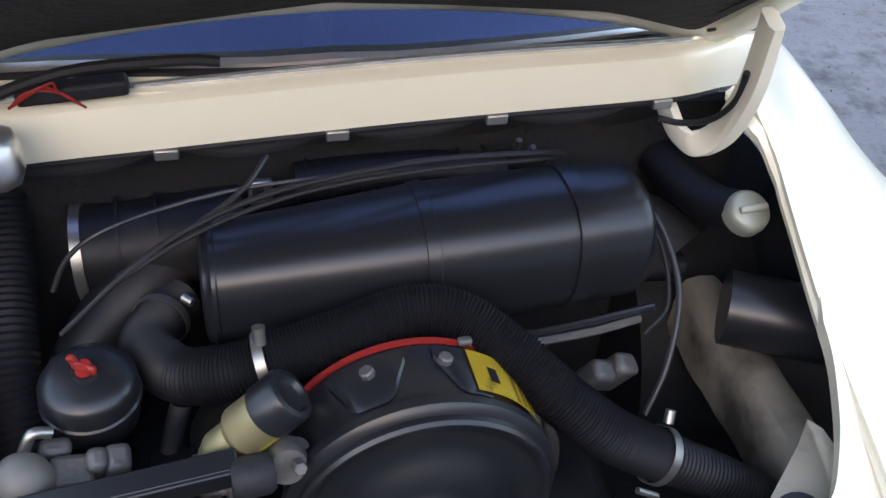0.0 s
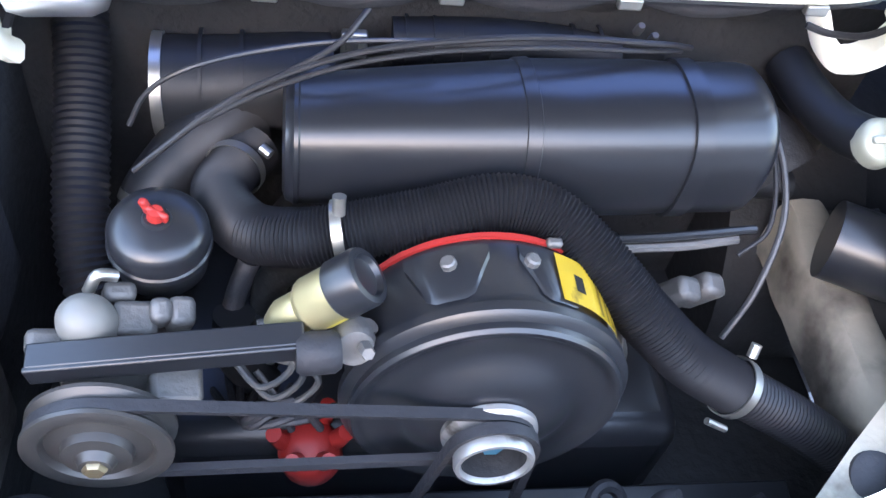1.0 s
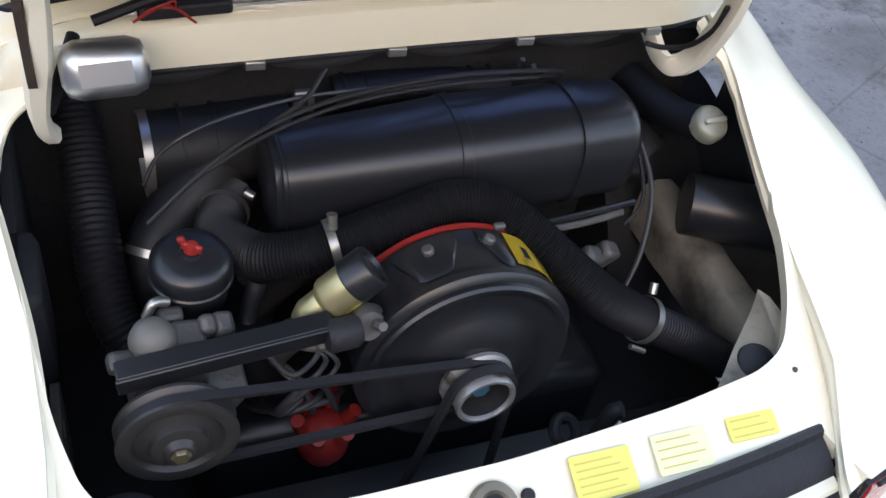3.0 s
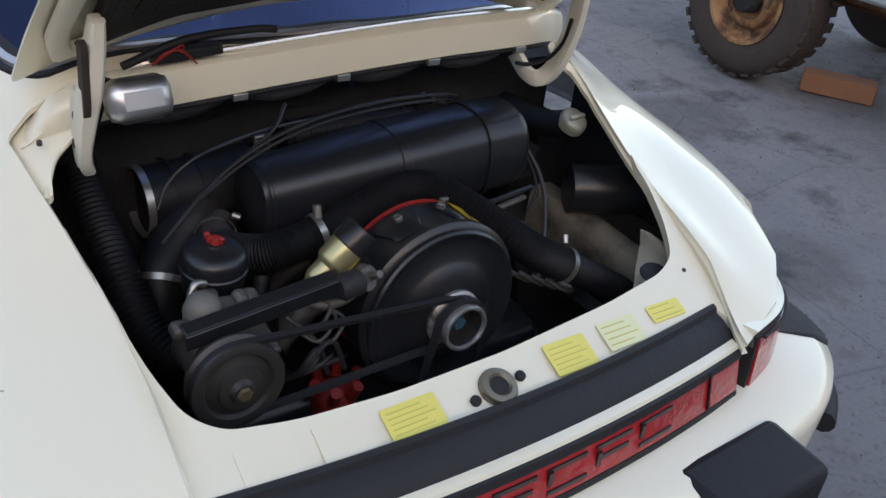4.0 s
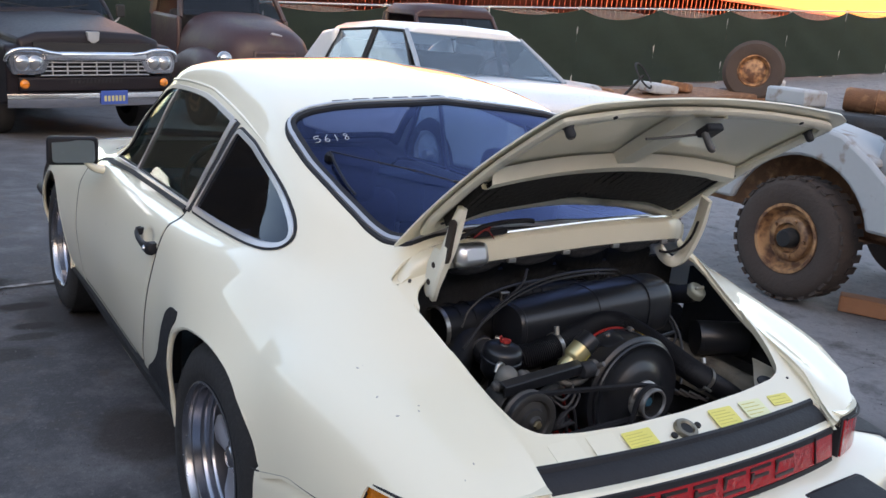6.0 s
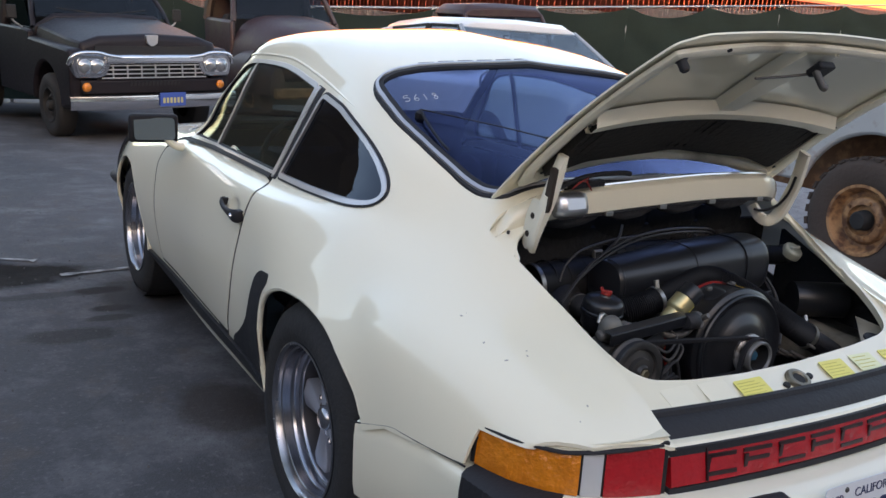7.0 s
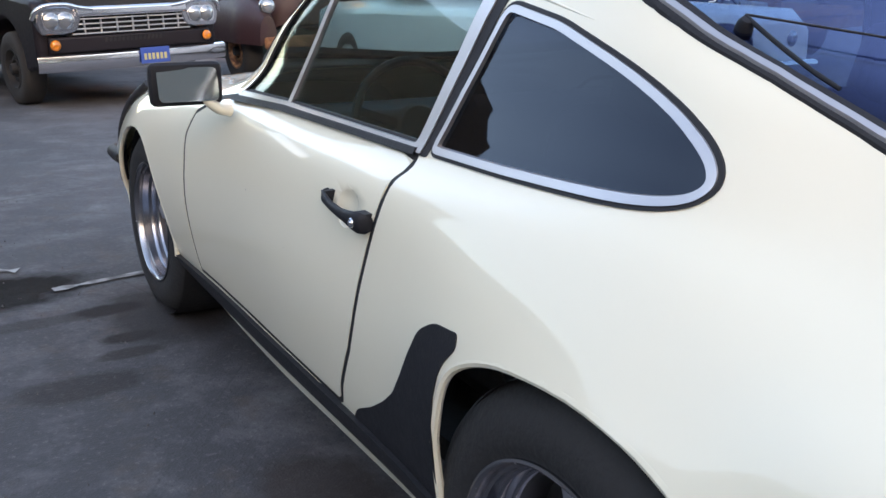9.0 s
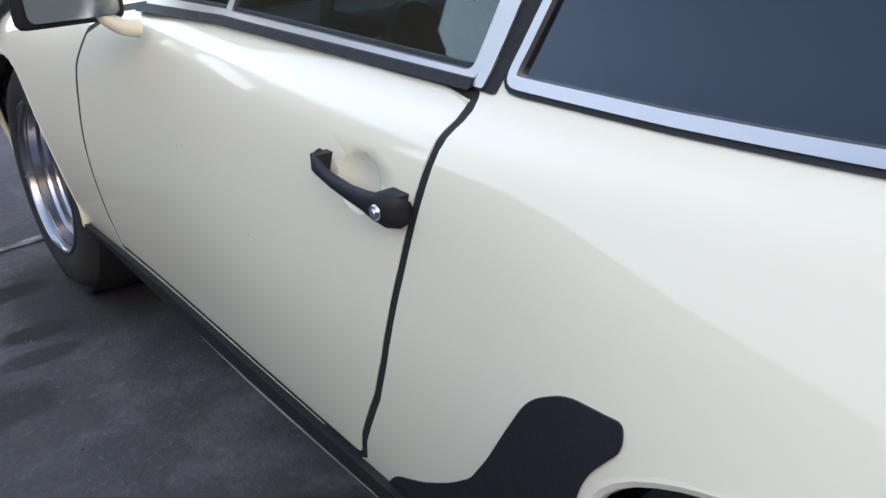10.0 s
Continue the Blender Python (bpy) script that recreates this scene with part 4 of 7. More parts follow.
# ---- wheels ----
def wheel(y, s, out, zc=.322, deep=.030):
    m = axis((s * out, y, zc), (s, 0, 0))
    w = part("wheel", lathe([(.204, .026), (.212, .034), (.238, .044), (.278, .040), (.305, .022), (.318, .0), (.322, -.03), (.322, -.15), (.315, -.175), (.28, -.195), (.20, -.195)], m, 72), TYRE, car, "black road tyre on polished five-spoke alloy wheel")
    part("rim", lathe([(.204, .026), (.213, .033), (.2125, .039), (.208, .0405), (.203, .037), (.200, .027), (.1985, .018), (.1955, .0165), (.194, .015)], m, 72), ALLOY, w, "polished alloy rim")
    part("rim_barrel", lathe([(.194, .015), (.1925, .004), (.191, -.006), (.1875, -.0075), (.186, -.009), (.184, -.020), (.183, -.030), (.1795, -.0315), (.178, -.033), (.1765, -.040)], m, 72), BARREL, w, "stepped alloy rim barrel")
    part("rim_inner", lathe([(.1765, -.040), (.173, -.055), (.170, -.08), (.17, -.16)], m, 72), DARK_ALLOY, w, "dark inner barrel")
    part("rim_back", lathe([(.172, -.098), (.12, -.108), (.0, -.108)], m, 40), DARK, w)
    for k in range(5):
        bm = bmesh.new()
        outline = [(.035, -.015), (.07, -.022), (.12, -.033), (.155, -.041), (.172, -.042), (.172, .042), (.155, .041), (.12, .033), (.07, .022), (.035, .015)]
        rings = []
        for sc, h in ((1.0, -.050), (1.0, -.022), (.90, -.017), (.07, -.008)):
            rings.append([bm.verts.new(m @ pose(0, 0, 0, 0, 0, 72 * k + 35) @ Vector((.10 + (r - .10) * (.96 if sc < .8 else 1), t * sc, h - deep + .016 * (1 - r / .17)))) for r, t in outline])
        for a, b in zip(rings, rings[1:]):
            for i in range(len(a)):
                bm.faces.new((a[i], a[(i + 1) % len(a)], b[(i + 1) % len(a)], b[i]))
        bm.faces.new(rings[-1])
        part("spoke", bm, SPOKE, w)
    part("hub", lathe([(0, .014 - deep), (.022, .013 - deep), (.03, .008 - deep), (.033, .0 - deep), (.046, -.003 - deep), (.05, -.015 - deep), (.05, -.08 - deep * .5)], m, 32), ALLOY, w)
    for k in range(5):
        part("lug_nut", lathe([(0, -.006 - deep), (.006, -.006 - deep), (.0085, -.010 - deep), (.0085, -.06 - deep)], m @ Matrix.Translation((.062 * math.cos(radians(72 * k + 71)), .062 * math.sin(radians(72 * k + 71)), 0)), 6), ALLOY, w)
    return w


for s in (-1, 1):
    wheel(.012, s, .742 if s < 0 else .79)
    wheel(2.272, s, .69, .318, .03)

# door mirror
mm = Matrix.Translation((-.842, 1.40, .908)) @ Matrix.Scale(1.08, 4)
bm = box(0, .01, 0, .172, .075, .102)
for v in bm.verts:
    if v.co.y > 0:
        v.co.x *= .8
        v.co.z *= .8
bmesh.ops.bevel(bm, geom=bm.edges[:], offset=.018, segments=3, profile=.6, affect="EDGES")
bm.transform(mm)
mirror = part("door_mirror", bm, BLACK, car, "black door mirror")
bm = prism(rounded([(-.068, -.038), (.068, -.038), (.068, .038), (-.068, .038)], .014, 4), -.001, .001, "xz")
bm.transform(mm @ Matrix.Translation((0, -.034, 0)) @ pose(0, 0, 0, -12.5, 0, -1))
part("mirror_glass", bm, mat("mirror", (.56, .66, .74), .03, metal=1.0, vary=.0), mirror, smooth=False)
part("mirror_foot", tube([(-.735, 1.375, .838), (-.765, 1.372, .845), (-.79, 1.368, .862), (-.80, 1.365, .875)], lambda u: .017 - .006 * u, 4, 10), PAINT, mirror)

# front bumper corner and nose
nose = bmesh.new()
nose.faces.new([nose.verts.new(p) for p in body_section(2.945)])
part("front_panel", nose, PAINT, car, smooth=False)
bm = tube([(-.60, 2.70, .45), (-.60, 2.78, .45), (-.56, 2.88, .44), (-.42, 2.98, .43), (0, 3.04, .43), (.42, 2.98, .43), (.56, 2.88, .44), (.60, 2.78, .45), (.60, 2.70, .45)], .075, 6, 12)
part("front_bumper", bm, PAINT, car, "cream front bumper")
part("bumper_strip", tube([(-.655, 2.46, .775), (-.70, 2.54, .70), (-.725, 2.59, .60), (-.728, 2.61, .48), (-.725, 2.61, .40)], .015, 6, 10), RUBBER, car, "black rubber bumper end")
part("bumper_strip", tube([(-.715, 2.68, .47), (-.715, 2.78, .47), (-.68, 2.92, .46), (-.5, 3.08, .45), (0, 3.13, .45)], .025, 6, 10), RUBBER, car, "black rubber bumper strip")

# cabin: floor, seats, dash, steering wheel, roof lining
TRIM = mat("cabin trim", (.02, .02, .022), .8, vary=.3, bump=.2)
part("cabin_floor", box(0, .7, .3, 1.3, 2.0, .05), TRIM, car)
part("parcel_shelf", box(0, -.06, .80, .95, .28, .03), TRIM, car)
part("cabin_bulkhead", box(0, -.19, .60, .86, .03, .62), TRIM, car)
part("dashboard", box(0, 1.36, .72, 1.25, .25, .22), TRIM, car, bevel=.04)
for s in (-1, 1):
    bm = box(s * .33, .36, .70, .46, .12, .58, turn=pose(0, 0, 0, 14))
    part("seat_back", bm, TRIM, car, "black seat back with headrest", bevel=.05)
    part("headrest", box(s * .33, .27, 1.03, .26, .09, .17, turn=pose(0, 0, 0, 12)), TRIM, car, bevel=.035)
    part("seat_cushion", box(s * .33, .66, .44, .46, .5, .15), TRIM, car, bevel=.05)
    part("door_card", box(s * .70, 1.05, .56, .03, 1.0, .5), TRIM, car)
part("steering_wheel", lathe([(.18 + .012 * math.cos(a), .012 * math.sin(a)) for a in np.linspace(0, 2 * math.pi, 9)], axis((-.33, 1.12, .80), (0, -.93, .37)), 40), TRIM, car)
part("steering_hub", lathe([(0, .02), (.06, .015), (.07, 0), (.03, -.02), (.03, -.2)], axis((-.33, 1.12, .80), (0, -.93, .37)), 24), TRIM, car)
for a in (20, 160, 200, 340):
    m = axis((-.33, 1.12, .80), (0, -.93, .37)) @ pose(0, 0, 0, 0, 0, a)
    part("wheel_spoke", box(.12, 0, .0, .14, .02, .008).copy(), TRIM, car).data.transform(m)


skin_piece("roof_lining", rounded([(-.46, .26), (.46, .26), (.44, 1.06), (-.44, 1.06)], .03, 3), .8, 2, "xy", -.010, .004, mat("cream headlining", (.35, .33, .27), .9, vary=.1), None, .1, 1.2)
# seam between rear bumper and wings
for s in (-1, 1):
    pts = []
    for u in np.linspace(.66, 1.0, 16):
        p = bumper_path(u)
        top = .546 if p.y < -.72 else float(np.interp(p.y, [-.72, -.68, -.48, -.36, -.33], [.546, .546, .532, .49, .484]))
        pts.append((s * (max(p.x, side_x(max(-1.05, p.y), top) - .006) + .004), p.y, top + .001))
    part("bumper_seam", tube(pts, .0022, 2, 6), DARK, car)
# stone chips in the paint
CHIP = mat("bare chipped metal", (.40, .37, .32), .7, vary=.3)
rng = random.Random(11)
for x, y, z, r, n in ((-0.642, -0.503, 0.772, 0.0045, (-0.35, -0.24, 0.90)), (-0.644, -0.597, 0.746, 0.0040, (-0.30, -0.26, 0.92)), (-0.579, -0.655, 0.741, 0.0030, (-0.13, -0.29, 0.95)), (-0.586, -0.668, 0.736, 0.0040, (-0.15, -0.29, 0.95)), (-0.631, -0.661, 0.730, 0.0045, (-0.27, -0.30, 0.92)), (-0.552, -0.822, 0.689, 0.0040, (-0.19, -0.38, 0.91)), (-0.584, -0.843, 0.672, 0.0022, (-0.25, -0.42, 0.87)), (-0.630, -0.503, 0.776, 0.0020, (-0.31, -0.26, 0.91)), (-.763, 1.212, .671, .002, (-1, 0, .15)), (-.778, .95, .60, .0018, (-1, 0, .15))):
    part("paint_chip", lathe([(0, .0009), (r * .4, .0009), (r * .6, .0006), (r * .6, -.003)], axis((x, y, z), n) @ pose(0, 0, 0, 0, 0, rng.uniform(0, 180)) @ Matrix.Diagonal((.8, rng.uniform(.9, 2.0), 1, 1)), 5), CHIP, car)


# ---- engine lid ----
lid_m = Matrix.Translation((0.005, -.315, .992)) @ pose(0, 0, 0, -37.6, 0, 1.2)
LID_OUT = rounded([(.15, -.045), (0, -.05), (-.15, -.045), (-.30, -.026), (-.40, .004), (-.468, .028), (-.462, -.10), (-.446, -.35), (-.425, -.585), (-.37, -.615), (-.2, -.622), (0, -.628), (.22, -.630), (.42, -.626), (.478, -.602), (.462, -.35), (.475, -.10), (.475, -.004), (.40, -.022), (.30, -.036)], .016, 4)


def lid_z(x, y):
    return (.03 + .025 * (1 + y / .62)) * (1 - (x / .46) ** 2) + .02 * (1 - ((y + .31) / .31) ** 2)


def laid(bm):
    bmesh.ops.transform(bm, matrix=lid_m, verts=bm.verts)
    return bm


def lid_sheet(poly, off, thick, n=0):
    """A crowned sheet of the lid: a fan of rings from the outline inwards."""
    bm = bmesh.new()
    p = [Vector((q.x, q.y)) for q in poly]
    c = sum(p, Vector((0, 0))) / len(p)
    tops, bots = [], []
    for f in (1, .97, .9, .75, .5, .25):
        tops.append([bm.verts.new((c.x + (q.x - c.x) * f, c.y + (q.y - c.y) * f, lid_z(c.x + (q.x - c.x) * f, c.y + (q.y - c.y) * f) + off)) for q in p])
        bots.append([bm.verts.new((v.co.x, v.co.y, v.co.z - thick)) for v in tops[-1]])
    for rings, flip in ((tops, 0), (bots, 1)):
        for a, b in zip(rings, rings[1:]):
            for i in range(len(a)):
                bm.faces.new((a[i - 1], a[i], b[i], b[i - 1]))
        bm.faces.new(rings[-1])
    for i in range(len(p)):
        bm.faces.new((tops[0][i - 1], tops[0][i], bots[0][i], bots[0][i - 1]))
    return laid(bm)


lid = part("engine_lid", lid_sheet(dense(LID_OUT, .025), .004, .004), PAINT, car, "cream engine lid propped open")


def lid_frame(name, outer, inner, depth, material, z0=-.004, label=""):
    """A box-section frame under the lid between two outlines."""
    bm = bmesh.new()
    rings = []
    for poly, zz in ((outer, z0), (outer, z0 - depth * .6), (inset(outer, .008), z0 - depth), (inset(inner, -.008), z0 - depth), (inner, z0 - depth * .6), (inner, z0)):
        rings.append([bm.verts.new((q[0], q[1], lid_z(q[0], q[1]) + zz)) for q in poly])
    for a, b in zip(rings, rings[1:]):
        for i in range(len(a)):
            bm.faces.new((a[i - 1], a[i], b[i], b[i - 1]))
    return part(name, laid(bm), material, lid, label)


OUTER = rounded([(.15, -.051), (0, -.056), (-.15, -.051), (-.30, -.036), (-.43, -.016), (-.452, -.10), (-.440, -.35), (-.42, -.58), (-.2, -.602), (0, -.607), (.22, -.608), (.42, -.605), (.462, -.585), (.455, -.35), (.462, -.10), (.45, -.016), (.30, -.044)], .02, 4)
OUTER = dense(OUTER, .025)
OUTER = inset(OUTER, .012)
lid_frame("lid_rim", OUTER, inset(OUTER, .030), .014, PAINT_IN, label="pressed steel rim")
GRILLE = rounded([(-.385, -.075), (-.385, -.285), (0, -.30), (.385, -.285), (.385, -.092), (.28, -.118), (0, -.134), (-.28, -.112)], .02, 4)
bm = prism(GRILLE, -.03, -.01, "xy")
for v in bm.verts:
    v.co.z += lid_z(v.co.x, v.co.y) + .004
part("lid_liner", laid(bm), LID_LINER, lid, "black grille and rain tray")
for k in range(26):
    x = -.37 + k * .0296
    bm = box(x, -.215, lid_z(x, -.215) - .028, .004, .12, .006)
    part("grille_bar", laid(bm), LID_LINER, lid)
# cross rail with scalloped edge
bm = bmesh.new()
rows = []
for x in np.linspace(-.40, .40, 49):
    y0 = -.305 + .012 * (x / .4) ** 2
    sc = .010 * (abs(math.sin(x * 13)) ** 6)
    z = lid_z(x, y0)
    rows.append([bm.verts.new((x, y0 + .018 + sc, z - .026)), bm.verts.new((x, y0 + .01, z - .034)), bm.verts.new((x, y0 - .012, z - .034)), bm.verts.new((x, y0 - .03, z - .006)), bm.verts.new((x, y0 + .018 + sc, z - .018))])
for a, b in zip(rows, rows[1:]):
    for k in range(5):
        bm.faces.new((a[k], a[(k + 1) % 5], b[(k + 1) % 5], b[k]))
part("cross_rail", laid(bm), PAINT_IN, lid)
# centre rib and latch
bm = bmesh.new()
rows = []
for y in np.linspace(-.32, -.585, 8):
    w = .022 + .03 * ((-.28 - y) / .3)
    z = lid_z(0, y)
    rows.append([bm.verts.new((-w - .015, y, z - .004)), bm.verts.new((-w, y, z - .026)), bm.verts.new((w, y, z - .026)), bm.verts.new((w + .015, y, z - .004))])
for a, b in zip(rows, rows[1:]):
    for k in range(3):
        bm.faces.new((a[k], a[k + 1], b[k + 1], b[k]))
part("centre_rib", laid(bm), PAINT_IN, lid)
part("lid_latch", laid(box(.02, -.555, -.004, .05, .04, .018)), BLACK, lid, "black lid latch", bevel=.005)
part("latch_pin", laid(tube([(0, -.555, -.01), (0, -.555, -.045), (.006, -.555, -.05)], .008, 4, 10)), CAST, lid)
part("release_rod", laid(tube([(-.12, -.50, .004), (-.05, -.51, .004), (.02, -.54, -.004)], .003, 4, 8)), CAST, lid)
for x in (-.385, .385):
    part("bump_stop", laid(lathe([(0, -.032), (.007, -.032), (.010, -.027), (.010, -.010), (.013, -.008)], Matrix.Translation((x, -.55, .008)), 16)), RUBBER, lid, "black rubber bump stop")
for x, y in ((-.41, -.30), (.41, -.30), (-.30, -.594), (.30, -.594), (-.40, -.10), (.40, -.10)):
    part("rim_hole", laid(lathe([(0, -.0005), (.005, -.0005), (.005, .002)], Matrix.Translation((x, y, lid_z(x, y) - .0245)), 12)), DARK, lid)
# hinges
# dark brown that paints the shade inside the hinge's slot and bolt holes
HINGE_HOLE = mat("dark hinge opening", (.035, .024, .018), .8, vary=.4)
for s in (-1, 1):
    hx = s * .385 + .02
    top = lid_m @ Vector((s * .405, -.13, -.022))
    if s < 0:
        top = lid_m @ Vector((-.375, -.13, -.022))
        hx = -.385
        pts = [(-.384, -.462, 1.102), (-.388, -.452, 1.06), (-.394, -.442, 1.01), (-.401, -.430, .96), (-.404, -.42, .92), (-.402, -.408, .89), (-.396, -.395, .872)]
    else:
        top = lid_m @ Vector((.405, -.20, -.012))
        pts = [(top.x, top.y, top.z), (.438, -.442, 1.025), (.455, -.41, .965), (.456, -.39, .922), (.440, -.375, .899), (.42, -.358, .905), (.405, -.335, .935)]
    bm = bmesh.new()
    path = spline(pts, 6)
    rings = []
    for i, p in enumerate(path):
        way = (path[min(i + 1, len(path) - 1)] - path[max(i - 1, 0)]).normalized()
        wide = Vector((1, 0, 0))
        dep = way.cross(wide).normalized()
        k = i / (len(path) - 1)
        w = .009 + .005 * math.sin(math.pi * min(1, k * 1.4))
        deep = .016 if s > 0 else .011 + .006 * math.sin(math.pi * min(1, .15 + k * 1.1)) ** 2
        rings.append([bm.verts.new(p + wide * a * w + dep * b * deep) for a, b in ((-1, -.6), (-.6, -1), (.6, -1), (1, -.6), (1, .6), (.6, 1), (-.6, 1), (-1, .6))])
    for a, b in zip(rings, rings[1:]):
        for k in range(8):
            bm.faces.new((a[k], a[(k + 1) % 8], b[(k + 1) % 8], b[k]))
    bm.faces.new(rings[0]), bm.faces.new(rings[-1][::-1])
    hinge = part("lid_hinge", bm, PAINT_IN, car, "cream painted goose-neck lid hinge")
    if s < 0:
        bm = prism(rounded([(-.470, 1.072), (-.452, 1.076), (-.436, .985), (-.450, .968), (-.458, .985)], .006, 3), -.408, -.399, "yz")
        part("hinge_slot", bm, HINGE_HOLE, hinge, "dark piece drawn as the hinge's open slot")
        bm = prism(rounded([(-.435, .992), (-.398, .998), (-.376, .95), (-.370, .885), (-.390, .868), (-.412, .90)], .012, 3), -.408, -.400, "yz")
        bracket = part("hinge_bracket", bm, PAINT_IN, hinge, "cream hinge bracket with bolt holes", bevel=.002)
        for y, z in ((-.404, .955), (-.390, .91)):
            part("bolt_hole", lathe([(0, .0015), (.006, .0015), (.0075, 0)], axis((-.4085, y, z), (-1, 0, 0)), 12), HINGE_HOLE, bracket)
part("lid_cable", tube([(.418, -.452, 1.035), (.436, -.424, .985), (.432, -.396, .945), (.41, -.372, .928), (.385, -.362, .93)], .0038, 5, 8), RUBBER, car)


# ---- engine bay ----
HOSE = mat("ribbed hose", (0.009, 0.009, 0.011), 0.5, spec=0.3, vary=0.3)
DUCT = mat("black moulded duct", (0.008, 0.009, 0.011), 0.5, spec=0.3, vary=0.3, dirt=(0.045, 0.04, 0.036), dirt_amount=0.2)
RED = mat("red plastic", (0.30, 0.018, 0.014), 0.5, vary=0.3, scale=30)
SATIN = mat("satin polished metal", (.68, .68, .70), .36, metal=1.0, vary=.08)
STEEL = mat("clamp steel", (0.38, 0.37, 0.34), 0.35, metal=0.9, vary=0.2)
GOLD = mat("yellow metal can", (0.50, 0.44, 0.24), 0.35, metal=0.75, vary=0.15)
LABEL_Y = mat("yellow label", (0.62, 0.43, 0.03), 0.45, vary=0.15, dirt=(0.10, 0.07, 0.02), dirt_amount=0.12, dirt_scale=30)
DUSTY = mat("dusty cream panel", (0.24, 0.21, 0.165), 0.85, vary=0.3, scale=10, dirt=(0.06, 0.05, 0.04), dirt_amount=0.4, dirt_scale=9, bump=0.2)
PULLEY = mat('satin pulley metal', (0.34, 0.33, 0.32), 0.45, metal=0.75, vary=0.15, dirt=(0.08, 0.07, 0.06), dirt_amount=0.12, dirt_scale=30)
CABLE = mat("worn black cable", (0.020, 0.020, 0.022), 0.42, vary=0.2)
CREAM_DIRT = mat("dirty cream sheet", (0.50, 0.46, 0.37), 0.6, vary=0.12, scale=14, dirt=(0.16, 0.13, 0.10), dirt_amount=0.25, dirt_scale=16, bump=0.15)
PAD = mat("grey-black pad", (0.030, 0.029, 0.032), 0.8, vary=0.3, bump=0.4, bump_scale=40)
DOME = mat("pale cast metal", (0.15, 0.145, 0.132), 0.6, metal=0.3, vary=0.2, dirt=(0.14, 0.12, 0.10), dirt_amount=0.15, dirt_scale=25)
INSUL = mat("black sound pad", (0.012, 0.012, 0.013), 0.9, vary=0.5, bump=0.5, bump_scale=50)

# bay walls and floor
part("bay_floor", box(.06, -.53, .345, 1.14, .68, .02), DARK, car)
part("firewall", box(.07, -.222, .605, 1.06, .02, .53), INSUL, car, "black sound-deadening firewall pad")
for i in range(5):
    x = -.36 + i * .19
    part("pad_bulge", lathe([(0, .012), (.05, .010), (.08, 0)], axis((x, -.232, .885), (0, -1, 0)) @ Matrix.Diagonal((1.15, .55, 1, 1)), 24), INSUL, car)
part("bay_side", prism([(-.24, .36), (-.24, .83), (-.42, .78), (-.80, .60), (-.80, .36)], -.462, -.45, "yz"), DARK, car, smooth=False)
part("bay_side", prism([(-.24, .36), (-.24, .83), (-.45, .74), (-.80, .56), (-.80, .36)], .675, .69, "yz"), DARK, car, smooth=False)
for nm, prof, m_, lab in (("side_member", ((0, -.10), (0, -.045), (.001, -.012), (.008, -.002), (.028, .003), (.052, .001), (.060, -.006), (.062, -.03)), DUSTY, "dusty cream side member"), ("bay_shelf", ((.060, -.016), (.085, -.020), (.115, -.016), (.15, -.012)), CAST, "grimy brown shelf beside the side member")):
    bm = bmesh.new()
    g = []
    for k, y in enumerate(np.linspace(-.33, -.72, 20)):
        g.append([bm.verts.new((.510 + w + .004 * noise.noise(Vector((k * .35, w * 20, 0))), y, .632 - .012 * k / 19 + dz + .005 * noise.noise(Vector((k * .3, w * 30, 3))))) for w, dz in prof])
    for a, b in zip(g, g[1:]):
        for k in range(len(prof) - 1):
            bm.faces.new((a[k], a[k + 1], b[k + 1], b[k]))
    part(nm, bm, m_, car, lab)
# folded sheet metal by the right rear corner
bm = bmesh.new()
v = [bm.verts.new(p) for p in ((.35, -.778, .672), (.412, -.722, .684), (.471, -.673, .690), (.484, -.70, .694), (.470, -.755, .684), (.44, -.785, .676))]
w = [bm.verts.new(p) for p in ((.495, -.648, .700), (.510, -.660, .694), (.512, -.72, .690), (.500, -.757, .684))]
bm.faces.new(v)
bm.faces.new((v[2], w[0], w[1], w[2], w[3], v[4], v[3]))
bmesh.ops.solidify(bm, geom=bm.faces[:], thickness=.004)
part("corner_sheet", bm, CREAM_DIRT, car, "bent dusty cream sheet metal")
part("rubber_mount", lathe([(0, .006), (.022, .006), (.030, .002), (.032, -.006), (.032, -.015)], axis((.432, -.755, .678), (0, -.3, 1)), 28), RUBBER, car)
part("rubber_mount", lathe([(0, .012), (.035, .012), (.045, .004), (.05, -.01), (.05, -.03)], axis((-.375, -.765, .62), (0, -.3, 1)), 28), RUBBER, car)
# bracket with holes on the left
steps = [("DIFFERENCE", prism(arc(-.625, .64, .013, 0, 345, 20), -.5, -.3, "yz")), ("DIFFERENCE", prism(rounded([(-.67, .575), (-.63, .575), (-.63, .605), (-.67, .605)], .01, 3), -.5, -.3, "yz"))]
src = prism(rounded([(-.70, .545), (-.585, .545), (-.575, .665), (-.69, .67)], .012, 3), -.435, -.425, "yz")
me = bpy.data.meshes.new("bracket")
src.to_mesh(me)
src.free()
part("side_bracket", carve(me, *steps), CAST, car, "grimy steel bracket with two holes")
part("washer_bag", box(-.445, -.50, .70, .035, .12, .16), RUBBER, car, bevel=.015)

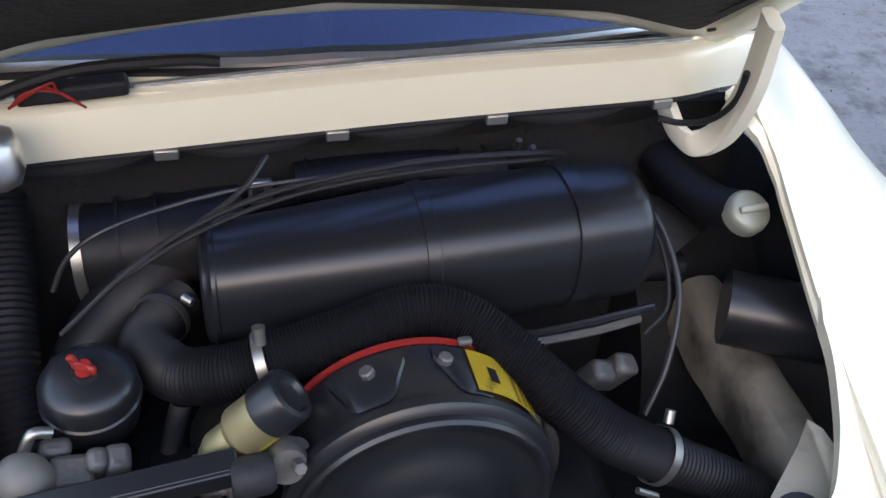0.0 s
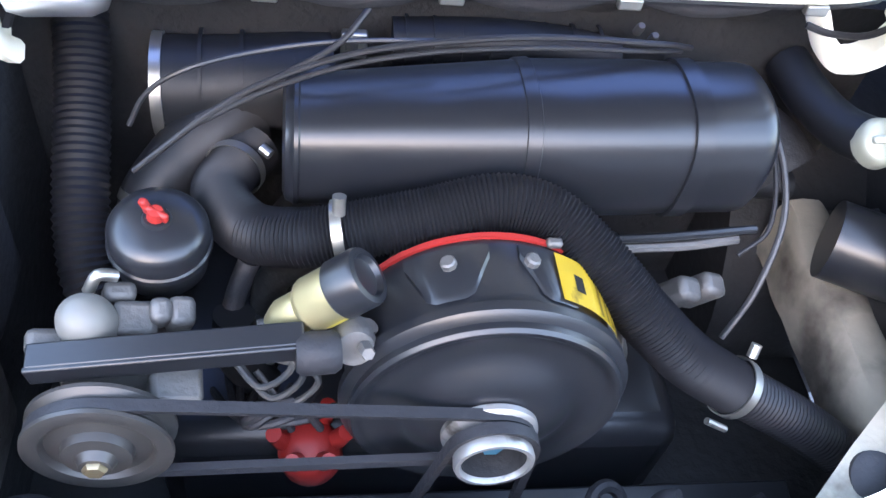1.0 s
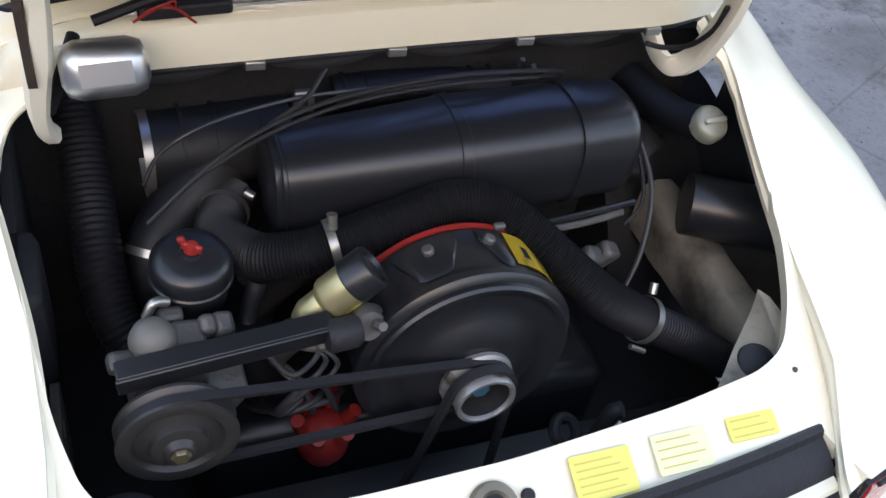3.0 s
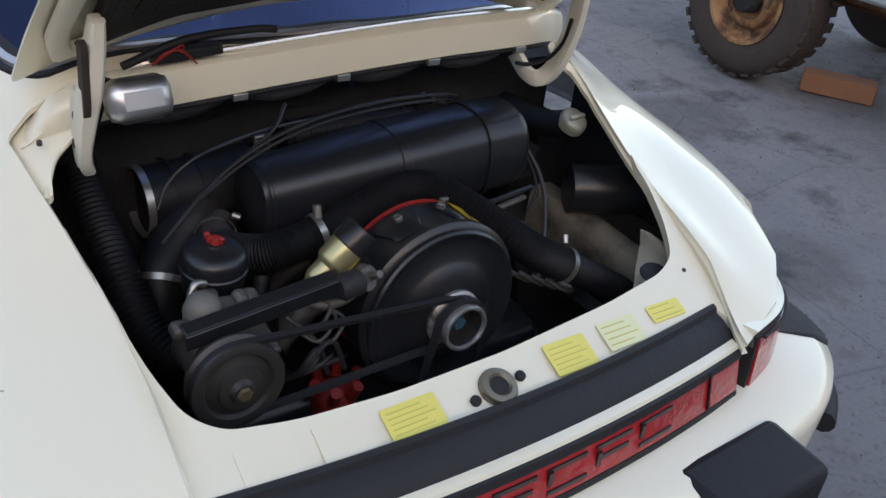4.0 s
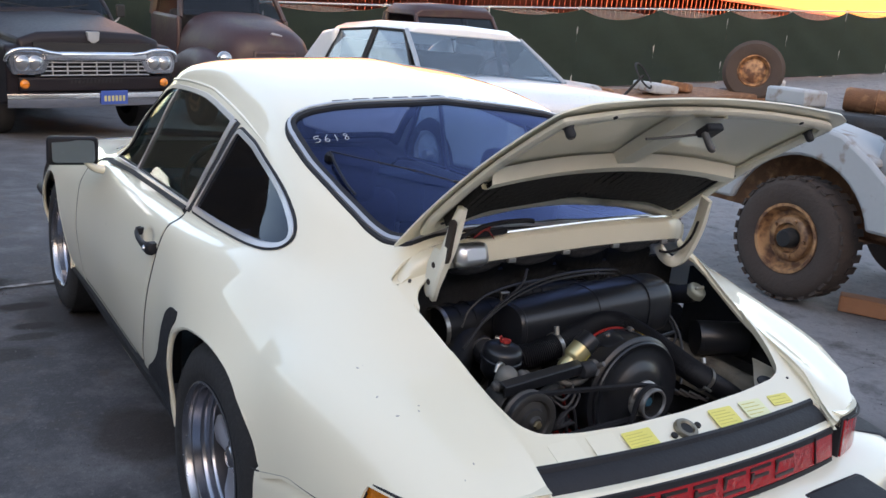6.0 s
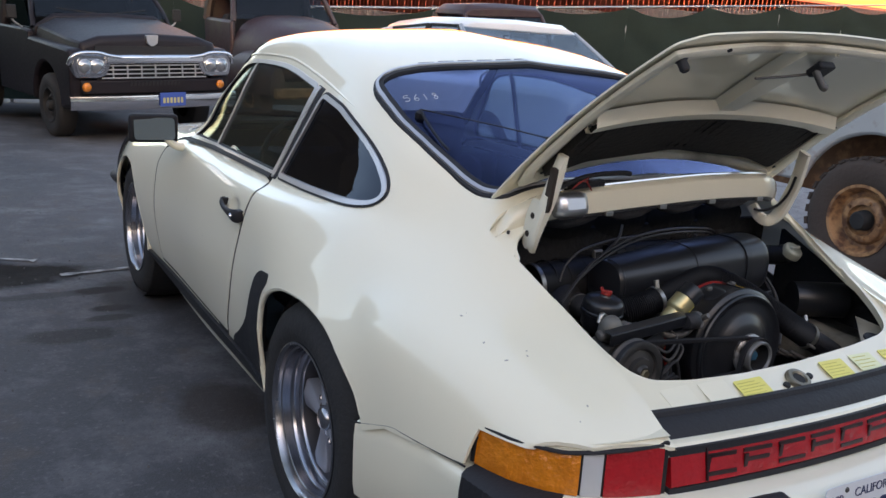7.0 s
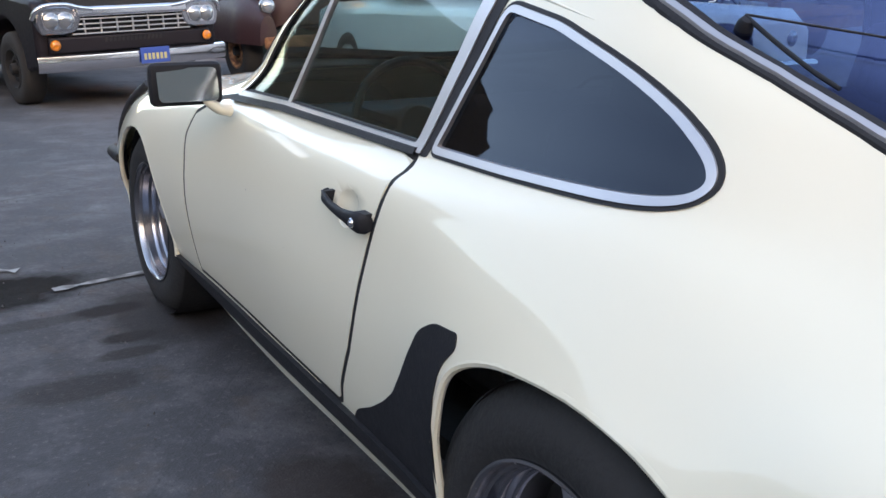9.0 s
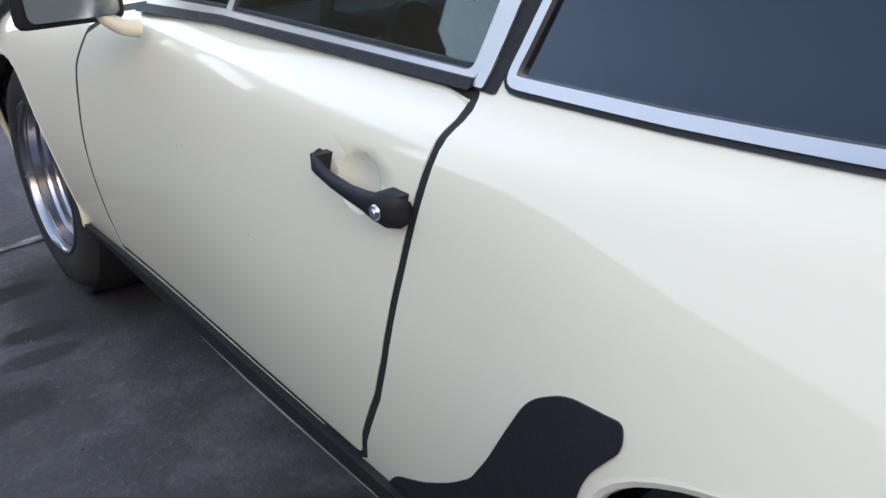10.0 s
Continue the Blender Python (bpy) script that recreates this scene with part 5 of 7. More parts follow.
# crankcase, intake runners and shrouds
part("engine_case", box(.02, -.45, .44, .62, .34, .18), ENAMEL, car, "grimy black engine shroud", bevel=.03)
part("rear_shroud", box(.02, -.76, .40, .84, .03, .10), DARK, car, bevel=.012)
for s in (-1, 1):
    for k in range(3):
        x = s * (.19 + .012 * k) + .03
        y = -.33 - .10 * k
        part("intake_runner", tube([(x, y, .52), (x - s * .01, y, .58), (x - s * .05, y - .005, .635), (x - s * .10, y - .005, .66)], .021, 5, 12), CAST, car)
part("plenum", tube([(.03, -.28, .63), (.03, -.40, .645), (.03, -.52, .62)], .06, 5, 16), CAST, car)

# air cleaner: a long rounded drum with two straps
ac0, ac1 = Vector((-.153, -.382, .762)), Vector((.374, -.382, .788))
def cleaner_ring(bm, u, grow):
    c = ac0.lerp(ac1, u)
    k = .80 + .20 * min(1, u * 2.0)
    out = []
    for i in range(36):
        a = 2 * math.pi * i / 36
        ca, sa = math.cos(a), math.sin(a)
        r = (.083 * k + grow) / (abs(ca) ** 2.6 + abs(sa) ** 2.6) ** (1 / 2.6)
        out.append(bm.verts.new((c.x, c.y + r * ca * .95, c.z + r * sa * .95)))
    return out


def cleaner_band(name, stops, material, parent, label=""):
    bm = bmesh.new()
    rings = [cleaner_ring(bm, u, g) for u, g in stops]
    for a, b in zip(rings, rings[1:]):
        for i in range(36):
            bm.faces.new((a[i - 1], a[i], b[i], b[i - 1]))
    bm.faces.new(rings[0]), bm.faces.new(rings[-1][::-1])
    return part(name, bm, material, parent, label)


air = cleaner_band("air_cleaner", [(0, -.012), (.006, -.003), (.02, .0), (.022, .002), (.03, .002), (.034, 0), (.2, .001), (.5, .002), (.74, .002), (.8, .0), (.95, 0), (.975, -.002), (.992, -.010), (1.0, -.026)], ENAMEL, car, "black enamelled air cleaner drum")
cleaner_band("strap", [(.465, .0035), (.466, .0042), (.494, .0042), (.495, .0035)], ENAMEL, air, "dark metal strap")
cleaner_band("strap", [(.805, .0025), (.806, .004), (.845, .004), (.846, .0025)], ENAMEL, air, "dark metal strap")
part("seam", tube([(.12, -.470, .705), (.25, -.470, .71), (.385, -.462, .72)], .005, 5, 8), ENAMEL, air)
part("seam", tube([(.20, -.470, .690), (.3, -.468, .695), (.37, -.462, .702)], .006, 5, 8), CAST, air)
for x, y, z in ((.30, -.50, .645), (.335, -.49, .64), (.25, -.51, .63)):
    part("casting_lug", box(x, y, z, .035, .03, .06, turn=pose(0, 0, 0, 20, 25, 10)), CAST, car, bevel=.008)
part("red_mark", box(-.045, -.318, .788, .006, .012, .004), RED, air)

# cooling fan with housing
fan_c = Vector((.05, -.632, .664))
fm = axis(fan_c, (0, -1, .03))
fan = part("fan_housing", lathe([(.120, -.078), (.137, -.076), (.139, -.06), (.137, .0), (.146, .004), (.146, .014), (.140, .02), (.128, .024), (.122, .022)], fm, 64), ENAMEL, car, "black alternator fan housing")
part("red_band", lathe([(.137, -.083), (.1408, -.083), (.1408, -.077), (.137, -.077)], fm, 64), RED, fan, "red edge band")
part("fan_cover", lathe([(0, .050), (.03, .050), (.048, .0485), (.062, .0455), (.074, .0405), (.084, .0335), (.092, .0285), (.102, .0265), (.114, .0258), (.121, .0262), (.126, .0285), (.130, .0315), (.134, .0315), (.137, .028), (.137, .0)], fm, 72), ENAMEL, fan, "pressed black fan cover")
part("pulley", lathe([(.0, .056), (.031, .056), (.032, .086), (.034, .090), (.038, .090), (.0395, .086), (.0385, .072), (.036, .066), (.036, .063), (.044, .060), (.048, .056), (.048, .050), (.02, .050)], fm, 40), PULLEY, fan, "bright fan pulley")
part("pulley_bore", lathe([(.012, .0575), (.0305, .0575), (.0313, .085), (.0318, .085), (.031, .0565)], fm, 40), DARK, fan)
part("pulley_nut", lathe([(0, .072), (.011, .072), (.013, .068), (.013, .056)], fm, 6), mat("blue nut", (.05, .18, .28), .4, metal=.6), fan)
for a0, a1 in ((52, 86), (98, 132)):
    bm = bmesh.new()
    rows = []
    for a in np.linspace(radians(a0), radians(a1), 10):
        edge = min(1, 4 * min(a - radians(a0), radians(a1) - a) / radians(a1 - a0))
        rows.append([bm.verts.new(fm @ Vector((r * math.cos(a + math.pi), -r * math.sin(a + math.pi) * 1, h))) for r, h in ((.139, -.07), (.142, -.068), (.142, -.068 + .045 * edge + .01), (.139, -.064 + .045 * edge + .012))])
    for p, q in zip(rows, rows[1:]):
        for k in range(3):
            bm.faces.new((p[k], p[k + 1], q[k + 1], q[k]))
    part("clamp_plate", bm, ENAMEL, fan)


def drum_patch(r, a0, a1, h0, h1, n=10):
    """A patch on the fan drum between two angles from the right, and two depths."""
    bm = bmesh.new()
    rows = []
    for a in np.linspace(a0, a1, n):
        d = Vector((math.cos(radians(a)), 0, math.sin(radians(a))))
        rows.append([bm.verts.new(fan_c + d * r + Vector((0, -h, 0))) for h in (h0, h1)])
    for p, q in zip(rows, rows[1:]):
        bm.faces.new((p[0], p[1], q[1], q[0]))
    bmesh.ops.solidify(bm, geom=bm.faces[:], thickness=.001)
    return bm


lab = part("fan_label", drum_patch(.1436, 24, 67, -.068, -.012, 16), LABEL_Y, fan, "worn yellow warning label")
part("label_sign", drum_patch(.1442, 54, 59, -.048, -.028), DARK, lab)
for k in range(4):
    part("label_line", drum_patch(.1442, 28 + k * 5, 30 + k * 5, -.06, -.015), mat("label print", (.25, .16, .02), .5), lab)
for a in (78, 110):
    d = Vector((math.cos(radians(a)), 0, math.sin(radians(a))))
    part("plate_bolt", lathe([(0, .008), (.006, .008), (.008, .006), (.008, 0)], axis(fan_c + d * .141 + Vector((0, .05, 0)), d), 8), CAST, fan)
part("band_clamp", box(.11, -.55, .793, .016, .010, .009), CAST, fan, bevel=.003)

# main fresh-air hose over the fan
def hose(name, pts, r, ribs, pitch, material, label="", seg=16, parent=None):
    return part(name, tube(pts, r, 10, seg, None, ribs, pitch), material, parent or car, label, angle=28)


main = [(-.185, -.335, .70), (-.208, -.375, .705), (-.218, -.425, .715), (-.185, -.485, .73), (-.14, -.507, .745), (-.095, -.51, .757), (-.01, -.505, .778), (.06, -.50, .795), (.115, -.512, .79), (.165, -.55, .765), (.215, -.595, .73), (.265, -.622, .695), (.325, -.635, .66), (.415, -.65, .61), (.485, -.665, .565)]
hose("fresh_air_hose", main[:13], .031, .0028, .0042, HOSE, "black ribbed fresh-air hose", 20)
hose("heater_hose", main[12:], .029, .001, .006, HOSE, "black heater hose", 16)


def ring_clamp(at, way, r, name="hose_clamp", material=None, w=.011):
    m = axis(at, way)
    c = part(name, lathe([(r, -w / 2), (r + .0015, -w / 2), (r + .0015, w / 2), (r, w / 2)], m, 36, close=True), material or STEEL, car, "steel hose clamp")
    q = m @ Vector((0, r + .004, 0))
    return c


ring_clamp((-.095, -.51, .757), (.10, 0, .022), .0325)
part("clamp_screw", tube([(-.098, -.512, .787), (-.098, -.506, .806)], .007, 3, 10), STEEL, car)
ring_clamp((.325, -.635, .66), (.09, -.015, -.05), .033)
part("clamp_screw", tube([(.338, -.618, .692), (.342, -.610, .704)], .006, 3, 10), STEEL, car)
part("clamp_screw", tube([(.285, -.672, .655), (.31, -.675, .642)], .004, 3, 8), STEEL, car)
ring_clamp((-.205, -.372, .705), (-.02, -.05, .008), .0325)
part("clamp_screw", tube([(-.176, -.372, .738), (-.166, -.380, .735)], .006, 3, 10), STEEL, car)

# heater blower and its hoses at the left
blow = part("heater_blower", tube([(-.10, -.262, .745), (-.14, -.265, .745), (-.22, -.27, .74), (-.285, -.272, .738)], .056, 5, 28), DUCT, car, "black heater blower housing")
for x in (-.14, -.20, -.245):
    part("blower_rib", lathe([(.056, -.002), (.059, -.002), (.059, .002), (.056, .002)], axis((x, -.267, .742), (1, .03, 0)), 32, close=True), DUCT, blow)
part("band", lathe([(.056, -.006), (.0595, -.006), (.0595, .006), (.056, .006)], axis((-.292, -.272, .738), (1, .03, 0)), 32, close=True), STEEL, blow, "tarnished band")
hose("blower_hose", [(-.375, -.235, .80), (-.372, -.27, .77), (-.37, -.32, .735), (-.368, -.38, .70), (-.365, -.43, .665), (-.355, -.475, .63), (-.33, -.51, .60), (-.30, -.53, .58)], .031, .003, .009, HOSE, "black corrugated heater hose", 18)
part("blower_motor", lathe([(0, .035), (.025, .035), (.03, .028), (.03, -.03)], axis((-.115, -.30, .765), (.2, -1, .5)), 20), CAST, blow)
duct = part("heater_duct", tube([(-.20, -.285, .72), (-.235, -.315, .705), (-.27, -.345, .68), (-.298, -.372, .655), (-.306, -.39, .63)], lambda u: .048 - .014 * u, 6, 18), DUCT, car, "black moulded heater duct")
ring_clamp((-.300, -.377, .650), (-.03, -.05, -.06), .0365)
part("duct_outlet", tube([(-.304, -.385, .64), (-.31, -.40, .60), (-.30, -.42, .55)], .033, 5, 16), DUCT, car)
hose("rear_hose", [(-.03, -.245, .795), (.06, -.245, .80), (.15, -.248, .80), (.24, -.255, .79)], .028, .0, .01, DUCT, "black hose along the firewall", 16)
for k in range(8):
    part("hose_rib", lathe([(.028, -.002), (.0305, -.002), (.0305, .002), (.028, .002)], axis((-.015 + k * .033, -.246, .797), (1, 0, .02)), 24, close=True), DUCT, car)
part("wire_clip", box(-.075, -.262, .80, .03, .012, .035), STEEL, car, "tarnished clip", bevel=.003)
part("clip_hole", box(-.078, -.2695, .805, .014, .004, .014), DARK, car)

# canister with red wing nut
can = part("breather_can", lathe([(0, .0), (.012, .0), (.014, -.004), (.032, -.006), (.043, -.012), (.0475, -.02), (.0475, -.036), (.0495, -.038), (.0495, -.044), (.046, -.046), (.044, -.075), (.034, -.088), (.018, -.09), (.018, -.13)], axis((-.266, -.522, .790), (.03, -.12, 1)), 40), ENAMEL, car, "black round air-pump filter canister")
part("wing_nut", box(-.266, -.523, .795, .026, .007, .012, turn=pose(0, 0, 0, 8, 6, -28)), RED, can, "red wing nut", bevel=.003)
part("wing", box(-.275, -.518, .800, .008, .007, .016, turn=pose(0, 0, 0, 8, -20, -28)), RED, can, bevel=.002)
part("wing_hub", lathe([(0, .01), (.007, .009), (.009, 0)], axis((-.266, -.523, .791), (.03, -.12, 1)), 14), RED, can)

# ignition coil with yellow labels
ca, cb = Vector((-.150, -.605, .742)), Vector((-.075, -.606, .812))
cm = axis(ca, cb - ca)
coil = part("ignition_coil", lathe([(0, -.012), (.012, -.012), (.018, 0), (.0195, .004), (.0195, .028), (.025, .034), (.0265, .038), (.0265, .078), (.0265, .08)], cm, 32), GOLD, car, "yellow-metal ignition coil with black cap")
part("coil_cap", lathe([(.0268, .068), (.0285, .070), (.0285, .098), (.027, .102), (.021, .103), (.018, .098), (.0, .096)], cm, 32), ENAMEL, coil, "black coil cap")
for a0, h0, h1 in ((200, .045, .066), (215, .008, .024)):
    bm = bmesh.new()
    rows = []
    r = .0272 if h0 > .03 else .0202
    for a in np.linspace(radians(a0), radians(a0 + 75), 8):
        rows.append([bm.verts.new(cm @ Vector((r * math.cos(a), r * math.sin(a), h))) for h in (h0, h1)])
    for p, q in zip(rows, rows[1:]):
        bm.faces.new((p[0], p[1], q[1], q[0]))
    bmesh.ops.solidify(bm, geom=bm.faces[:], thickness=.0006)
    part("coil_label", bm, YELLOW, coil, "yellow high-voltage label")
part("coil_bracket", tube([(-.165, -.60, .735), (-.16, -.62, .715), (-.12, -.63, .715), (-.085, -.625, .73), (-.07, -.62, .755)], .009, 5, 10), CAST, car)
part("bolt", lathe([(0, .010), (.006, .010), (.007, .007), (.007, -.01)], axis((-.075, -.65, .758), (.1, -.8, .6)), 6), CAST, car)
part("lug", lathe([(0, .006), (.018, .006), (.021, 0), (.021, -.02)], axis((-.085, -.638, .748), (.1, -.9, .4)), 20), CAST, car)

# air pump, its bracket, pulley and belts
pump = part("air_pump", lathe([(0, .0), (.045, .0), (.05, -.01), (.05, -.06), (.042, -.075), (.03, -.085)], axis((-.305, -.635, .672), (0, -1, .05)), 32), CAST, car, "grimy cast air pump")
part("pump_dome", lathe([(0, .022), (.012, .020), (.022, .010), (.026, -.004), (.026, -.03)], axis((-.322, -.612, .752), (-.1, -.35, 1)), 24), DOME, pump)
for x, y, z, sx, sy, sz in ((-.285, -.595, .725, .04, .035, .03), (-.262, -.59, .732, .02, .025, .03), (-.245, -.585, .722, .025, .03, .035), (-.30, -.57, .735, .03, .02, .025), (-.352, -.625, .735, .04, .025, .02), (-.255, -.62, .665, .05, .06, .06), (-.30, -.62, .63, .08, .06, .05)):
    part("casting_boss", box(x, y, z, sx, sy, sz, turn=pose(0, 0, 0, 20, 15, 10)), CAST, pump, bevel=.007)
part("pump_fitting", tube([(-.325, -.575, .745), (-.315, -.57, .762), (-.30, -.565, .755)], .006, 4, 10), STEEL, pump)
pm2 = axis((-.309, -.68, .676), (0, -1, .04))
pul = part("pump_pulley", lathe([(0, .038), (.014, .038), (.016, .034), (.018, .030), (.030, .028), (.032, .020), (.046, .016), (.050, .022), (.060, .024), (.0655, .022), (.066, .018), (.058, .010), (.058, .004), (.066, -.004), (.066, -.008), (.04, -.010)], pm2, 56), mat("worn pulley", (.055, .052, .05), .45, metal=.5, vary=.25), car, "worn steel pump pulley")
part("pulley_bolt", lathe([(0, .043), (.009, .043), (.011, .040), (.011, .036)], pm2, 6), mat("brass bolt", (.26, .21, .13), .4, metal=.8), pul)
bm = box(-.247, -.655, .747, .235, .006, .026, turn=pose(0, 0, 0, 8, -4, 3))
box(-.247, -.644, .760, .235, .024, .004, bm, turn=pose(0, 0, 0, 8, -4, 3))
arm = part("adjusting_arm", bm, ENAMEL, car, "black slotted belt-adjusting arm", bevel=.002)
part("slot", box(-.32, -.6595, .738, .075, .002, .009, turn=pose(0, 0, 0, 8, -4, 3)), mat("bare rusty metal", (.25, .2, .16), .5, metal=.6, vary=.3), arm)
part("bush", lathe([(0, .02), (.016, .02), (.02, .014), (.02, -.014), (.016, -.02), (0, -.02)], axis((-.118, -.648, .752), (1, .1, -.02)), 24), RUBBER, arm, "black rubber bush")


def belt(a, b, r0, r1, w, y, name):
    """A flat belt round two wheels that face the tail."""
    ax, az, bx, bz = a[0], a[1], b[0], b[1]
    d = math.atan2(bz - az, bx - ax)
    dist = math.hypot(bx - ax, bz - az)
    k = math.acos((r0 - r1) / dist)
    pts = [(ax + r0 * math.cos(t), az + r0 * math.sin(t)) for t in np.linspace(d + k, d + 2 * math.pi - k, 24)]
    pts += [(bx + r1 * math.cos(t), bz + r1 * math.sin(t)) for t in np.linspace(d - k, d + k, 14)]
    bm = bmesh.new()
    rings = []
    cx, cz = (ax + bx) / 2, (az + bz) / 2
    for i, (x, z) in enumerate(pts):
        p, n = pts[i - 1], pts[(i + 1) % len(pts)]
        t = Vector((n[0] - p[0], n[1] - p[1])).normalized()
        nx, nz = t.y, -t.x
        rings.append([bm.verts.new((x + nx * o, y + h, z + nz * o)) for o, h in ((.004, -w / 2), (.004, w / 2), (-.004, w / 3), (-.004, -w / 3))])
    for i in range(len(rings)):
        for q in range(4):
            bm.faces.new((rings[i - 1][q], rings[i - 1][(q + 1) % 4], rings[i][(q + 1) % 4], rings[i][q]))
    return part(name, bm, RUBBER, car, "black rubber drive belt")


belt((-.309, .676), (.05, .666), .061, .040, .012, -.69, "drive_belt")
belt((.05, .666), (.03, .44), .042, .065, .012, -.705, "fan_belt")

# distributor, leads and red cap
dist = part("distributor", lathe([(0, .030), (.018, .028), (.030, .018), (.035, .0), (.036, -.03), (.028, -.06)], axis((-.12, -.625, .525), (-.1, -.25, 1)), 24), RED, car, "red distributor cap")
for k in range(6):
    a = 2 * math.pi * k / 6
    part("terminal", lathe([(0, .030), (.009, .030), (.011, .0)], axis((-.12 + .030 * math.cos(a), -.625 + .030 * math.sin(a), .545), (.3 * math.cos(a), -.25 + .3 * math.sin(a), 1)), 10), RED, dist)
    end = (-.24 + .02 * k, -.52 + .03 * (k % 3), .50)
    part("ignition_lead", tube([(-.125 + .03 * math.cos(a), -.61 + .03 * math.sin(a), .59), (-.15 + .02 * math.cos(a), -.64, .615 + .008 * k), (-.19, -.63, .60), end], .0045, 5, 8), RUBBER, dist, "black ignition lead")
for k, (x, z) in enumerate(((-.20, .70), (-.19, .68), (-.175, .67))):
    part("wire_loop", tube([(x, -.615, z), (x + .03, -.64, z - .02), (x + .06, -.635, z + .01), (x + .04, -.62, z + .03)], .0035, 5, 8), mat("grey wire", (.035, .035, .036), .5), car)
part("oil_line", tube([(-.20, -.54, .66), (-.20, -.55, .60), (-.17, -.55, .54)], .022, 5, 14), DUCT, car)
part("oil_line", tube([(-.185, -.50, .70), (-.20, -.52, .66), (-.21, -.55, .62)], .012, 5, 10), RUBBER, car)

# wiring and cables over the drum
for pts, r in (([(-.305, -.415, .74), (-.225, -.388, .80), (-.153, -.369, .838), (-.10, -.36, .872), (-.068, -.335, .900)], .0034),
               ([(-.24, -.388, .790), (-.17, -.375, .832), (-.09, -.365, .863), (0, -.361, .882), (.12, -.345, .884), (.245, -.332, .874), (.30, -.31, .855)], .0036),
               ([(-.245, -.392, .784), (-.17, -.381, .826), (-.09, -.372, .856), (0, -.366, .874), (.12, -.352, .876), (.23, -.338, .868), (.29, -.31, .85)], .003),
               ([(-.305, -.40, .79), (-.285, -.392, .826), (-.247, -.388, .854), (-.184, -.364, .860), (-.10, -.35, .868), (0, -.345, .872)], .0028)):
    part("wiring_cable", tube(pts, r, 8, 8), CABLE, car, "thin black cable")
part("vacuum_line", tube([(.40, -.31, .79), (.43, -.36, .765), (.438, -.43, .71), (.41, -.49, .645), (.375, -.525, .59)], .0042, 8, 8), mat("grey line", (.04, .04, .042), .45), car)
part("vacuum_line", tube([(.40, -.32, .785), (.425, -.38, .75), (.42, -.44, .70), (.385, -.46, .67)], .003, 8, 8), RUBBER, car)
for i in range(3):
    part("connector", lathe([(0, .005), (.004, .005), (.0055, 0), (.0055, -.012)], axis((.255 + .018 * i, -.262 - .006 * i, .845 - .008 * i), (0, -.5, 1)), 12), CAST, car)
# fuel fittings low on the right
for k in range(4):
    part("fuel_line", tube([(.29 + .015 * k, -.53 - .02 * k, .60), (.32 + .015 * k, -.56 - .02 * k, .585), (.36 + .01 * k, -.55 - .02 * k, .58)], .005, 4, 8), CAST, car)
part("dipstick_tube", tube([(.235, -.73, .52), (.24, -.735, .60), (.25, -.74, .615)], .012, 4, 10), RUBBER, car)
part("guide_tube", tube([(.205, -.55, .70), (.215, -.58, .64), (.21, -.60, .56)], .004, 5, 8), STEEL, car)

# glossy plate added so the black space below the fan catches some sheen
part("engine_tin", box(.05, -.715, .435, .86, .14, .008, turn=pose(0, 0, 0, 12)), ENAMEL, car, "grimy black engine tin", bevel=.003)
part("breather_loop", lathe([(.020 + .008 * math.cos(a), .008 * math.sin(a)) for a in np.linspace(0, 2 * math.pi, 9)], axis((.205, -.705, .53), (.3, -.6, 1)), 24), RUBBER, car)
part("fuel_union", tube([(.245, -.735, .52), (.262, -.728, .528), (.285, -.715, .54)], .0055, 4, 8), STEEL, car)
for k in range(3):
    part("fuel_line", tube([(.13 + .03 * k, -.74, .46), (.20 + .03 * k, -.755, .49 + .01 * k), (.30 + .03 * k, -.74, .50), (.40, -.70, .52)], .008, 5, 8), RUBBER, car)

# oil filler and filter
part("filler_neck", tube([(.475, -.24, .79), (.485, -.30, .785), (.50, -.36, .79), (.513, -.40, .805)], .028, 6, 16), DUCT, car, "black oil filler neck")
cap_m = axis((.514, -.408, .81), (.05, -.55, .85))
cap = part("oil_cap", lathe([(0, .016), (.022, .016), (.027, .012), (.029, .004), (.029, -.008)], cap_m, 32), mat("grey-green cap", (.30, .31, .25), .4, metal=.3, vary=.15), car, "grey-green oil filler cap")
bm = box(0, 0, .019, .040, .009, .009)
bm.transform(cap_m)
part("cap_grip", bm, mat("cap grip", (.42, .42, .36), .4, metal=.3), cap, bevel=.003)
filt = part("oil_filter", tube([(.503, -.443, .684), (.568, -.478, .686), (.632, -.513, .688)], .05, 4, 28), ENAMEL, car, "black spin-on oil filter")
for k in range(3):
    part("filter_print", box(.585 + k * .013, -.5315 - k * .0068, .703, .008, .003, .010, turn=pose(0, 0, 0, 22, 0, -28)), PAINT_IN, filt)
part("oil_tank", tube([(.38, -.26, .70), (.44, -.30, .70), (.47, -.34, .68)], .06, 4, 20), DARK, car)
part("cross_pipe", tube([(.33, -.33, .675), (.42, -.34, .675), (.49, -.345, .675)], .02, 4, 12), DUCT, car)

# lamp box and wiring beside the left hinge
part("lamp_box", box(-.334, -.440, .984, .088, .050, .060, turn=pose(0, 0, 0, -18, -2, 3)), SATIN, car, "polished metal lamp box", bevel=.018)
part("lamp_bracket", tube([(-.36, -.40, 1.0), (-.375, -.40, .96), (-.395, -.405, .91)], .007, 4, 8), BLACK, car)
part("wire_block", box(-.245, -.385, 1.020, .10, .022, .016, turn=pose(0, 0, 0, 0, -4, 0)), BLACK, car, bevel=.004)
part("release_linkage", tube([(-.34, -.40, 1.015), (-.25, -.385, 1.038), (-.15, -.385, 1.045), (-.11, -.385, 1.042)], .006, 5, 8), BLACK, car)
